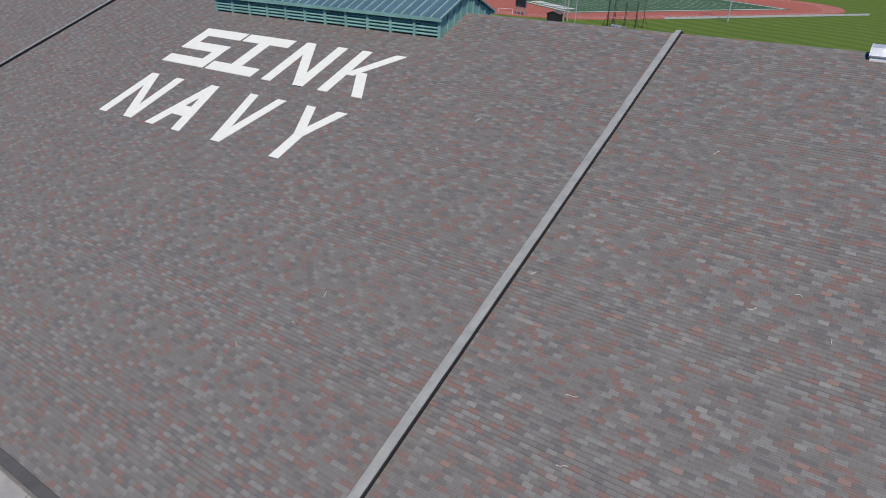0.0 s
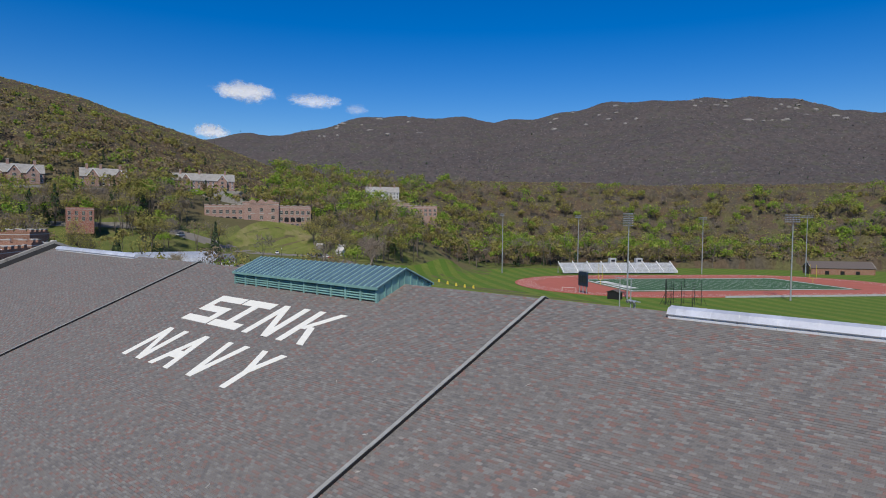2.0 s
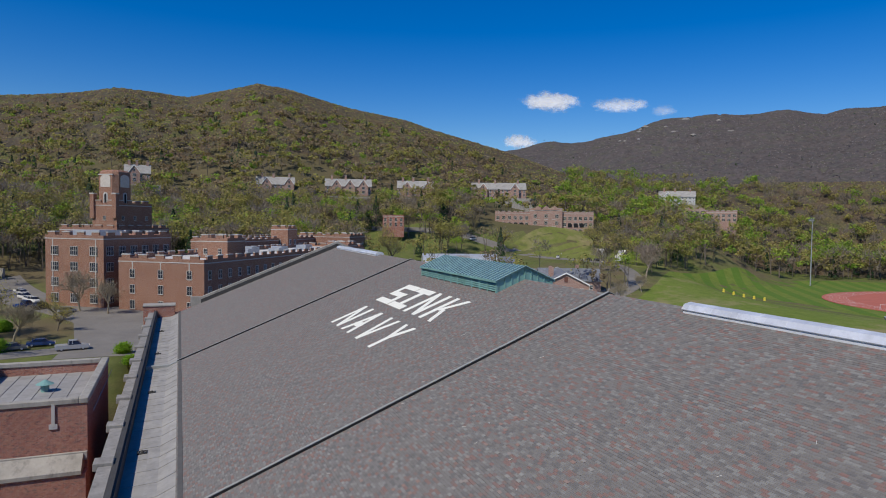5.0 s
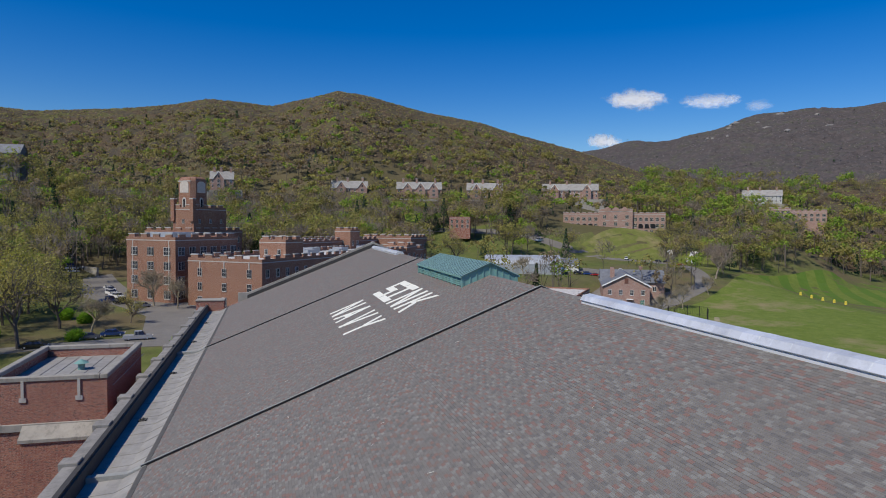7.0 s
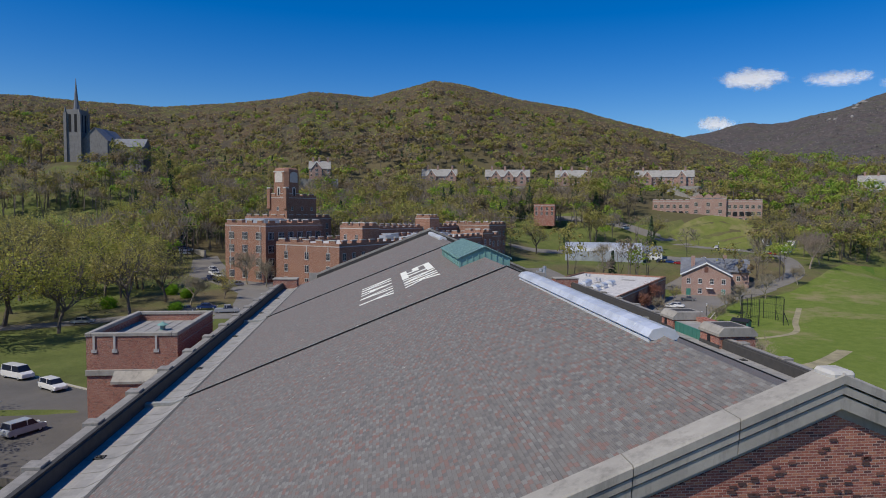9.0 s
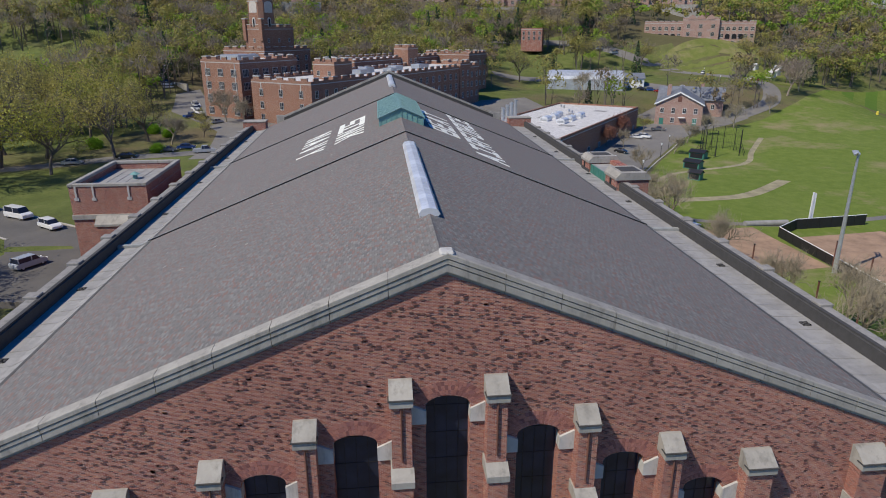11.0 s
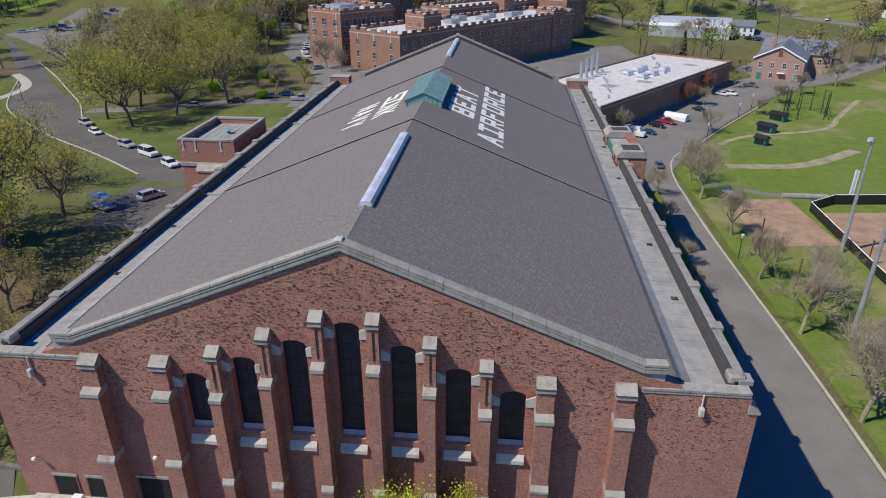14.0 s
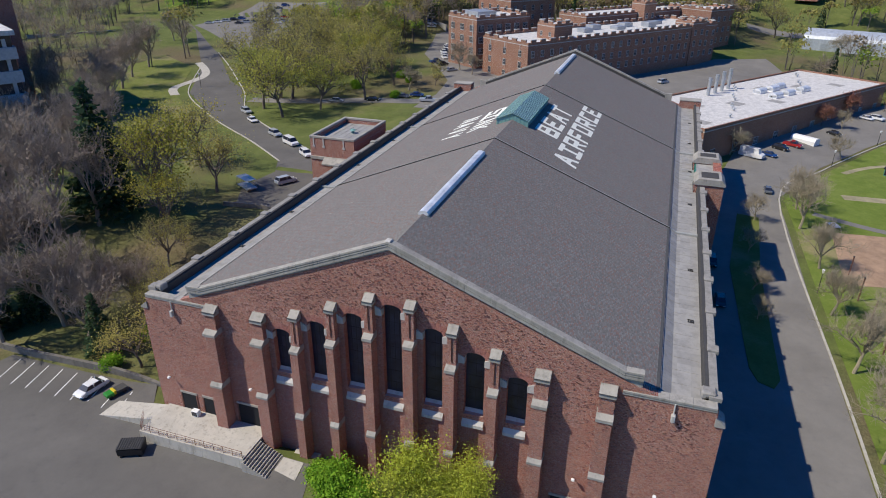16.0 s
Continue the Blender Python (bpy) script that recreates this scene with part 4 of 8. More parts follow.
sheet("road", [(-235, -209), (-200, -172), (-134, -119), (-99, -98), (-75, -71), (-56, -44), (-44, -29), (-37, -25.5), (-26, -27), (-16, -22), (-19, -6), (-30, -2), (-49, -19), (-56, -29), (-71, -50), (-86, -67), (-111, -85), (-120, -96), (-161, -131), (-214, -185)], 0.05, asphalt_new, "grey asphalt drive and court with parked cars", "road")
sheet("road", ribbon([(-97, -72), (-103, -40), (-106, -14), (-118, -8)], 6), 0.07, asphalt, "narrow asphalt lane under the trees", "road")
sheet("car_park", [(-98, -1), (-98, -14), (-116, -13), (-138, -16), (-164, -30), (-190, -44), (-240, -56), (-250, -48), (-200, -30), (-172, -20), (-150, 4), (-110, 8)], 0.06, asphalt, "asphalt yard with parked cars below the brick blocks", "car park")
sheet("yard", [(-98.5, 4), (-98.5, 68), (-107, 70), (-128, 42.5), (-220, 108), (-242, 100), (-233, 78), (-143, 12), (-128, 7)], 0.07, asphalt, "asphalt service yard between the brick blocks", "yard")
sheet("car_park", [(-168, -122), (-215, -184), (-284, -188), (-284, -110), (-234, -92), (-190, -98)], 0.06, asphalt, "wide asphalt car park full of cars", "car park")
sheet("car_park", [(130, -60), (31, -31), (30.5, -4), (36.6, 0), (36.8, 0.5), (36.8, 24.5), (46, 27), (54, 45), (54, 70.5), (130, 70.5)], 0.05, asphalt_new, "dark asphalt car park in front of the hall", "car park")
sheet("traffic_island", [(-0.5, 78.4), (0.5, 80.5), (-2, 81.6), (-40, 82.2), (-68, 84.2), (-69, 79.5), (-40, 76.5), (-4, 77.4)], 0.18, lawn_plain, "grass island with stone kerb beside the road", "island")
sheet("lawn", [(128, 92), (-84, 91.5), (-112, 106), (-142, 124), (-166, 142), (-190, 165), (-205, 195), (-228, 225), (-262, 262), (-268, 330), (-235, 330), (-190, 285), (-90, 270), (-40, 220), (128, 220)], 0.04, lawn_field, "worn green practice lawn with bare trodden patches", "lawn")
sheet("sports_field", [(-262, 262), (-290, 350), (-286, 420), (-200, 530), (-60, 640), (60, 620), (160, 460), (140, 222), (-40, 222), (-100, 265), (-200, 290)], 0.1, lawn_stripe, "bright green sports lawn mown in stripes", "lawn", 8.0)
sheet("lawn", [(-336, -312), (-337, -215), (-300, -205), (-262, -240)], 0.1, lawn_stripe, "flat green lawn behind the car park", "lawn", 8.0)
sheet("lawn", [(-7, -64), (-30, -44), (-60, -60), (-96, -102), (-132, -122), (-150, -150), (-110, -150), (-60, -100)], 0.035, lawn_plain, "green lawn with leaf litter under park trees", "lawn")
sheet("lawn", [(-262, 240), (-300, 232), (-338, 200), (-352, 240), (-330, 300), (-280, 300)], 0.05, lawn_plain, "sloping lawn below the barracks", "lawn", 6.0)
sheet("clay_patch", [(-65, 99), (-67.5, 113), (-42, 113.5), (-39, 97)], 0.09, infield_dirt, "reddish bare clay training patch", "clay")
sheet("infield", [(-60, 116), (-63, 140), (-30, 150), (-18, 125), (-30, 115)], 0.08, infield_dirt, "brown clay softball infield", "infield")
sheet("footpath", ribbon([(-76, 97), (-70, 111), (-70, 131), (-75, 160)], 2.4), 0.07, asphalt, "narrow grey footpath", "path")
sheet("dirt_path", ribbon([(-112, 110), (-124, 122), (-134, 148), (-150, 160), (-170, 175)], 1.8), 0.06, worn_dirt, "trodden dirt path across the lawn", "path")
sheet("dirt_path", ribbon([(-91, 106), (-94, 126), (-110, 147)], 3.6), 0.06, worn_dirt, "broad worn dirt track across the lawn", "path")
sheet("footpath", ribbon([(-140, -125), (-124, -110), (-104, -108), (-94, -100)], 3.0), 0.07, concrete, "curving concrete pavement", "path")
for pts, w in (([(128, 90.4), (8, 90.2), (-84, 90.4), (-113, 105), (-142, 123), (-166, 141)], 0.35), ([(-44, -28.6), (-56, -44.5), (-75, -71.5), (-99, -98.5), (-134, -119.5)], 0.35), ([(-49, -18.5), (-56, -28.5), (-71, -49.5), (-86, -66.5), (-111, -84.5), (-161, -130.5)], 0.35)):
    sheet("kerb", ribbon(pts, w), 0.17, concrete, "pale concrete kerb", "kerb")

sheet("landing", [(36.9, 20.5), (36.9, 23.3), (39.7, 23.7), (39.1, 20.5)], 0.1, concrete, "pale concrete landing at the foot of the steps", "pavement", 1.5)
# the striped stalls of the front car park
for k in range(9):
    y = -29 + k * 2.75
    sheet("parking_line", [(31.4, y), (36.6, y + 1.2), (36.6, y + 1.33), (31.4, y + 0.13)], 0.062, paint_white, "white painted parking line", "line")

# ---- terrace, steps and entrance of the hall ----
terrace = thing("terrace", "pale concrete entrance terrace with steps and ramp at the hall", "terrace")
boxes_part("slab", [(34.42, 40.2, 1.6, 17.0, -6.2, -3.45)], concrete, terrace)
bm = bmesh.new()
prism(bm, [(-8.0, -5.3), (1.59, -3.46), (1.59, -6.2), (-8, -6.2)], "x", 36.9, 40.1)
bmesh.ops.translate(bm, verts=bm.verts[:], vec=(-2.2, 0, 0))
part("ramp", bm, concrete, terrace)
for k in range(11):
    boxes_part("step", [(36.6, 40.6, 17.0 + k * 0.36, 17.37 + k * 0.36, -6.2, -3.62 - k * 0.17)], stone, terrace)
for k in range(11):
    boxes_part("step_nosing", [(36.7, 40.5, 17.27 + k * 0.36, 17.36 + k * 0.36, -3.618 - k * 0.17, -3.6 - k * 0.17)], lead_dark, terrace)
boxes_part("landing", [(34.45, 42.5, 21.0, 24.4, -6.2, -5.42)], concrete, terrace)
rail = thing("handrail", "brown iron railing along the terrace edge", "railing")
for k in range(12):
    bm = bmesh.new()
    tube(bm, (40.05, 1.9 + k * 1.36, -3.47), (40.05, 1.9 + k * 1.36, -2.4), 0.03)
    part("post", bm, rust_pipe, rail)
for z in (-2.4, -2.75, -3.1):
    bm = bmesh.new()
    tube(bm, (40.05, 1.9, z), (40.05, 16.9, z), 0.028)
    tube(bm, (40.05, 1.9, z), (37.6, 0.2, z - 0.1), 0.028)
    part("rail", bm, rust_pipe, rail)
for y, w, z1 in ((5.2, 1.1, -0.9), (8.4, 0.9, -0.9), (14.6, 1.7, -0.4), (55.0, 1.7, -2.5), (62.0, 1.2, -3.2)):
    d = thing("doorway", "doorway with stone lintel in the brick wall, its recess shade painted near-black", "door", group="hall doors")
    z0 = -3.44 if y < 20 else -6.0
    # flat leaf before the wall, the shade of a recess in its colour
    boxes_part("door_leaf", [(X_FRONT + 0.006, X_FRONT + 0.03, y - w, y + w, z0, z1)], dark_in, d)
    boxes_part("lintel", [(X_FRONT + 0.004, X_FRONT + 0.1, y - w - 0.2, y + w + 0.2, z1, z1 + 0.3)], stone, d)
    boxes_part("jamb", [(X_FRONT + 0.004, X_FRONT + 0.08, y - w - 0.18, y - w, z0, z1)], rust_pipe, d)
    boxes_part("jamb", [(X_FRONT + 0.004, X_FRONT + 0.08, y + w, y + w + 0.18, z0, z1)], rust_pipe, d)
for y, z in ((3.0, 1.4), (15.5, 2.6), (55.6, 0.8), (64.0, 1.2)):
    lamp = thing("wall_lamp", "small white floodlight on a bracket on the brick wall", "lamp", group="wall lamps")
    bm = bmesh.new()
    tube(bm, (X_FRONT + 0.01, y, z), (X_FRONT + 0.5, y, z + 0.1), 0.04)
    part("bracket", bm, metal_black, lamp)
    boxes_part("housing", [(X_FRONT + 0.4, X_FRONT + 0.75, y - 0.18, y + 0.18, z + 0.05, z + 0.3)], paint_white, lamp, 0.04)
ac = thing("air_conditioner", "small white air conditioning box on the terrace", "air conditioner", pose(35.3, 6.6, -3.44))
boxes_part("casing", [(-0.35, 0.35, -0.5, 0.5, 0, 0.85)], paint_white, ac, 0.03)
boxes_part("grille", [(0.352, 0.37, -0.4, 0.4, 0.1, 0.75)], lead_dark, ac)
# bank walls beside the front car park and the upper court
for name, pts, z0, z1 in (("retaining_wall", [(29.6, -40), (30.2, -30), (29.6, -12), (30.5, -3)], -6.2, -4.3), ("retaining_wall", [(-15, -24), (-16, -14), (-12, -4)], -1.5, 3.9)):
    bm = bmesh.new()
    o = ribbon(pts, 0.5)
    prism(bm, o, "z", z0, z1)
    tagged(part(name, bm, wall_stone), "grey stone retaining wall with worn top", "wall", kind="structure")

# stair tower on the left flank, lift-head piers on the right
pent = thing("stair_tower", "red brick stair tower with limestone coping and lead flat roof", "stair tower")
PX0, PX1, PY0, PY1 = -46.0, -29.3, -10.9, -0.6
boxes_part("body", [(PX0, PX1, PY0, PY1, 1.5, 13.6)], brick_red, pent)
for r in ((PX0, PX1, PY0, PY0 + 0.5, 13.6, 14.9), (PX0, PX1, PY1 - 0.5, PY1, 13.6, 14.9), (PX0, PX0 + 0.5, PY0 + 0.5, PY1 - 0.5, 13.6, 14.9), (PX1 - 0.5, PX1, PY0 + 0.5, PY1 - 0.5, 13.6, 14.9)):
    boxes_part("parapet", [r], brick_red, pent)
for r in ((PX0 - 0.1, PX1 + 0.1, PY0 - 0.1, PY0 + 0.6), (PX0 - 0.1, PX1 + 0.1, PY1 - 0.6, PY1 + 0.1), (PX0 - 0.1, PX0 + 0.6, PY0 + 0.6, PY1 - 0.6), (PX1 - 0.6, PX1 + 0.1, PY0 + 0.6, PY1 - 0.6)):
    boxes_part("coping", [(*r, 14.9, 15.35)], stone, pent, 0.06)
boxes_part("flat_roof", [(PX0 + 0.5, PX1 - 0.5, PY0 + 0.5, PY1 - 0.5, 13.6, 14.05)], zinc, pent)
for k in range(8):
    boxes_part("roof_seam", [(PX0 + 0.55, PX1 - 0.55, PY0 + 1.2 + k * 1.35, PY0 + 1.25 + k * 1.35, 14.05, 14.1)], zinc, pent)
boxes_part("string_course", [(PX1 - 0.2, PX1 + 0.18, PY0 - 0.1, PY1, 10.3, 11.0)], stone, pent, 0.04)
bm = bmesh.new()
prism(bm, [(PX1 + 0.004, 11.0), (PX1 + 1.5, 9.9), (PX1 + 1.5, 9.6), (PX1 + 0.004, 9.6)], "y", PY0 + 3.2, PY1 - 0.3)
part("lean_to_roof", bm, stone, pent, "stepped stone weathering")
boxes_part("lean_to", [(PX1 + 0.004, PX1 + 1.35, PY0 + 3.4, PY1, 1.5, 9.6)], brick_red, pent)
for y in (PY0 + 0.9, PY0 + 3.2, PY1 - 2.4):
    boxes_part("stone_label", [(PX1, PX1 + 0.12, y - 0.12, y + 0.12, 13.2, 15.0), (PX1, PX1 + 0.1, y - 0.3, y + 0.3, 13.0, 13.4)], stone_pale, pent)
bm = bmesh.new()
tube(bm, (-38, -5, 14.05), (-38, -5, 14.7), 0.35)
tube(bm, (-38, -5, 14.75), (-38, -5, 15.15), 0.75, 0.05, 12)
part("roof_vent", bm, copper, pent, "conical green copper vent")
win = bmesh.new()
prism(win, [(PX1 + 1.36, 5.6), (PX1 + 1.5, 5.6), (PX1 + 1.5, 7.4), (PX1 + 1.36, 7.4)], "y", -3.0, -1.9)
part("window", win, glass_dark, pent)
for x0, x1 in ((-33.5, -28.6), (-45.5, -41.5)):
    lift = thing("roof_pier", "red brick lift-head pier with hipped limestone cap", "pier", group="eave piers")
    boxes_part("body", [(x0, x1, 66.4, 71.3, -7, 14.2)], brick_red, lift)
    bm = bmesh.new()
    prism(bm, [(66.2, 14.2), (66.2, 14.55), (66.9, 15.3), (70.8, 15.3), (71.5, 14.55), (71.5, 14.2)], "x", x0 - 0.2, x1 + 0.2)
    part("cap", bm, stone, lift)
    boxes_part("cap_recess", [(x0 + 0.9, x1 - 0.9, 67.4, 70.3, 15.302, 15.36)], lead_dark, lift)
    boxes_part("base_flashing", [(x0 - 0.05, x1 + 0.05, 66.3, 66.39, 12.5, 13.1)], lead_dark, lift)
    boxes_part("door", [(x1 - 3.0, x1 - 2.2, 66.36, 66.398, 12.9, 14.0)], dark_in, lift)
panel = thing("green_screen_door", "large faded green metal door between brick piers", "door")
boxes_part("leaf", [(-41.5, -33.5, 66.6, 66.8, 12.6, 14.0)], paint_green, panel)
for k in range(7):
    boxes_part("rib", [(-41.3 + k * 1.28, -41.22 + k * 1.28, 66.55, 66.6, 12.7, 13.95)], paint_green, panel)
boxes_part("wall_behind", [(-41.5, -33.5, 69.8, 71.2, -7, 14.6)], brick_red, panel)
boxes_part("roof_deck", [(-41.5, -33.5, 66.8, 69.8, 13.5, 14.02)], zinc, panel)
for y0, y1 in ((0.5, 5.6), (63.2, 68.5)):
    blk = thing("eave_block", "low brick end block with stone top at the far eave", "block", group="eave blocks")
    boxes_part("body", [(X_BACK - 2, X_BACK + 1.2, y0, y1, -4, 14.6)], brick_red, blk)
    boxes_part("top", [(X_BACK - 2.1, X_BACK + 1.3, y0 - 0.1, y1 + 0.1, 14.6, 14.85)], stone, blk, 0.04)


# ---- other buildings ----
def framed_window(w, h, frame_mat, bars=1):
    """The frame mesh (one grid of surround and glazing bars) and the pane mesh of a window, backs on y = 0, faces to -y."""
    cuts = [-w / 2 - 0.07, -w / 2]
    for k in range(bars):
        x = -w / 2 + w * (k + 1) / (bars + 1)
        cuts += [x - 0.03, x + 0.03]
    cuts += [w / 2, w / 2 + 0.07]
    rows = [-0.2, 0.0, h / 2 - 0.03, h / 2 + 0.03, h, h + 0.1]
    bm = bmesh.new()
    grid = [[bm.verts.new((x, -0.12, z)) for z in rows] for x in cuts]
    for i in range(len(cuts) - 1):
        for j in range(5):
            if i % 2 == 0 or j % 2 == 0:
                bm.faces.new((grid[i][j], grid[i + 1][j], grid[i + 1][j + 1], grid[i][j + 1]))
    made = bmesh.ops.extrude_face_region(bm, geom=bm.faces[:])["geom"]
    bmesh.ops.translate(bm, verts=[v for v in made if isinstance(v, bmesh.types.BMVert)], vec=(0, 0.12, 0))
    bmesh.ops.recalc_face_normals(bm, faces=bm.faces[:])
    glass = bmesh.new()
    box(glass, -w / 2 - 0.05, w / 2 + 0.05, -0.05, 0, -0.05, h + 0.05)
    return finish(bm, "window", frame_mat), finish(glass, "pane", pane_glass)


def put_window(kind, parent, m):
    ob = part("window", kind[0], None, parent, "", m)
    part("pane", kind[1], None, ob)


WIN_STONE = framed_window(1.1, 1.7, stone_pale)
WIN_PAIR = framed_window(1.9, 1.8, stone_pale, 3)
WIN_WHITE = framed_window(1.1, 1.8, paint_white)
WIN_SMALL = framed_window(0.8, 1.1, stone_pale)


def block(ob, w, d, h, wall, floors, faces, first=1.4, crenel=1.0, window=None, bays=None, x0=0.0, y0=0.0, z0=0.0, roof=None, gap=4.0, sunk=4.0):
    """A flat-roofed block added to a building: body, battlemented parapet, roof, rows of windows on the named faces (s, e, w, n)."""
    boxes_part("wall", [(x0, x0 + w, y0, y0 + d, z0 - sunk, z0 + h)], wall, ob)
    boxes_part("flat_roof", [(x0 + 0.5, x0 + w - 0.5, y0 + 0.5, y0 + d - 0.5, z0 + h, z0 + h + 0.12)], roof or roof_white, ob)
    t = 0.5
    sides = {"s": (x0, x0 + w, y0, y0 + t), "n": (x0, x0 + w, y0 + d - t, y0 + d), "w": (x0, x0 + t, y0 + t, y0 + d - t), "e": (x0 + w - t, x0 + w, y0 + t, y0 + d - t)}
    for key, (a, b, c, e) in sides.items():
        boxes_part("parapet", [(a, b, c, e, z0 + h + 0.004, z0 + h + 0.7)], wall, ob)
        boxes_part("string_course", [(a - 0.08, b + 0.08, c - 0.08, e + 0.08, z0 + h - 0.35, z0 + h - 0.1)], stone_pale, ob)
        if crenel:
            along = b - a if key in "sn" else e - c
            n = max(2, round(along / 4.6))
            for k in range(n):
                q = (k + 0.2) * along / n
                r = (a + q, a + q + along / n * 0.5, c, e) if key in "sn" else (a, b, c + q, c + q + along / n * 0.5)
                bm = bmesh.new()
                box(bm, *r, z0 + h + 0.7, z0 + h + 0.7 + crenel * 0.75)
                part("merlon", bm, wall, ob)
                bm = bmesh.new()
                box(bm, r[0] - 0.1, r[1] + 0.1, r[2] - 0.1, r[3] + 0.1, z0 + h + 0.7 + crenel * 0.75, z0 + h + 0.95 + crenel * 0.75)
                part("merlon_cap", bm, stone_pale, ob)
    me = window or WIN_STONE
    for key in faces:
        along = w if key in "sn" else d
        n = (bays or {}).get(key, max(1, round(along / gap)))
        for f in range(floors):
            z = z0 + first + f * (h - first - 0.3) / floors
            for k in range(n):
                q = (k + 0.5) * along / n
                m = {"s": pose(x0 + q, y0 - 0.004, z), "n": pose(x0 + q, y0 + d + 0.004, z, 0, 0, 180), "e": pose(x0 + w + 0.004, y0 + q, z, 0, 0, 90), "w": pose(x0 - 0.004, y0 + q, z, 0, 0, -90)}[key]
                put_window(me, ob, m @ Matrix.Scale(1.2, 4))


ROT = 52.3
band_pale = plain("pale_louvre_paint", (0.55, 0.50, 0.44), 0.7)
quarters = thing("brick_quarters", "four-storey red brick block with battlements and stone bands", "building", pose(-172, -27, 6.3, 0, 0, ROT))
block(quarters, 19, 26, 18.4, brick_tan, 4, "sew", window=WIN_PAIR, bays={"s": 3, "e": 6, "w": 6})
boxes_part("roof_plant", [(4, 13, 5, 14, 18.5, 20.4)], metal_pole, quarters, 0.1)
for x in (2.5, 16.5):
    boxes_part("stone_strip", [(x - 0.12, x + 0.12, -0.1, -0.004, 4, 18)], stone_pale, quarters)
barracks = thing("brick_barracks", "long three-storey red brick barracks with battlemented parapet", "building", pose(-156.7, -8.2, 5.6, 0, 0, 54.0))
block(barracks, 25.0, 110, 13.6, brick_tan, 3, "sew", window=WIN_STONE, bays={"s": 3, "e": 24, "w": 10})
block(barracks, 9, 9, 5.0, brick_tan, 1, "s", x0=13, y0=15, z0=13.6, sunk=0, bays={"s": 2}, window=WIN_SMALL)
block(barracks, 9, 9, 15.0, brick_tan, 3, "e", x0=16.5, y0=92, bays={"e": 2})
for x in (4.2, 12.5, 20.8):
    boxes_part("stone_strip", [(x - 0.14, x + 0.14, -0.1, -0.004, 11.0, 13.4)], stone_pale, barracks)
for k in range(7):
    boxes_part("roof_unit", [(5 + (k * 5) % 9, 9 + (k * 5) % 9, 30 + k * 9, 35 + k * 9, 13.7, 15.0 + 0.3 * (k % 3))], metal_pole, barracks, 0.08)
tower = thing("brick_tower_block", "stepped red brick tower with battlements and round-headed belfry panels", "building", pose(-224.1, -13.9, 8.0, 0, 0, ROT))
block(tower, 25, 27, 18.0, brick_tan, 4, "se", x0=-25, window=WIN_STONE, bays={"s": 4, "e": 5})
block(tower, 10.4, 17.5, 26.8, brick_tan, 5, "se", x0=-10.7, y0=0.3, window=WIN_SMALL, bays={"s": 1, "e": 3})
bm = bmesh.new()
L, C, X, Y = 8.6, 1.5, -9.6, 0.7
oct_plan = [(X + C, Y), (X + L - C, Y), (X + L, Y + C), (X + L, Y + L - C), (X + L - C, Y + L), (X + C, Y + L), (X, Y + L - C), (X, Y + C)]
prism(bm, oct_plan, "z", 26.0, 37.4)
part("belfry", bm, brick_tan, tower)
bm = bmesh.new()
rings = []
for z, q in ((37.4, 1.0), (38.4, 0.93), (39.0, 0.78), (39.2, 0.5)):
    rings.append([bm.verts.new((X + L / 2 + (x - X - L / 2) * q, Y + L / 2 + (y - Y - L / 2) * q, z)) for x, y in oct_plan])
for lo, hi in zip(rings, rings[1:]):
    for a in range(8):
        bm.faces.new((lo[a], lo[(a + 1) % 8], hi[(a + 1) % 8], hi[a]))
bm.faces.new(rings[-1])
part("belfry_crown", bm, brick_tan, tower)
boxes_part("crown_band", [(X + 1.2, X + L - 1.2, Y - 0.12, Y + 0.1, 37.2, 37.6)], stone_pale, tower)
for turn in (0, 90):
    m = Matrix.Translation((X + L / 2, Y + L / 2, 0)) @ Matrix.Rotation(radians(turn), 4, "Z")
    bm = bmesh.new()
    prism(bm, [(2.1 * math.cos(math.pi * q / 10), 36.2 + 1.2 * math.sin(math.pi * q / 10)) for q in range(11)] + [(-2.1, 33.0), (2.1, 33.0)], "y", -L / 2 - 0.1, -L / 2 + 0.1)
    part("belfry_panel", bm, band_pale, tower, "pale louvred panel in a round-headed arch", m)
    bm = bmesh.new()
    prism(bm, [(0.9 * math.cos(math.pi * q / 8), 30.3 + 0.9 * math.sin(math.pi * q / 8)) for q in range(9)] + [(-0.9, 26.6), (0.9, 26.6)], "y", -L / 2 - 0.14, -L / 2 + 0.1)
    part("window", bm, stone_pale, tower, "", m)
    bm = bmesh.new()
    prism(bm, [(0.45 * math.cos(math.pi * q / 8), 30.2 + 0.5 * math.sin(math.pi * q / 8)) for q in range(9)] + [(-0.45, 27.0), (0.45, 27.0)], "y", -L / 2 - 0.18, -L / 2 + 0.1)
    part("window_pane", bm, dark_in, tower, "", m)
for x in (-10.4, -0.9):
    boxes_part("corner_turret", [(x - 0.9, x + 0.9, -0.4, 1.2, 22.0, 30.4)], brick_tan, tower, 0.1)
    boxes_part("turret_cap", [(x - 1.0, x + 1.0, -0.5, 1.3, 30.4, 30.9)], stone_pale, tower, 0.1)
rear = thing("rear_brick_wing", "long red brick rear wing with stone bands", "building", pose(-216, 10, 8.0, 0, 0, ROT) @ Matrix.Scale(0.93, 4))
block(rear, 18, 90, 15.5, brick_tan, 3, "se", bays={"s": 3, "e": 18})
block(rear, 8, 8, 20, brick_tan, 3, "se", x0=14, y0=34, bays={"s": 1, "e": 2})
block(rear, 26, 18, 16.5, brick_tan, 3, "se", x0=10, y0=66)

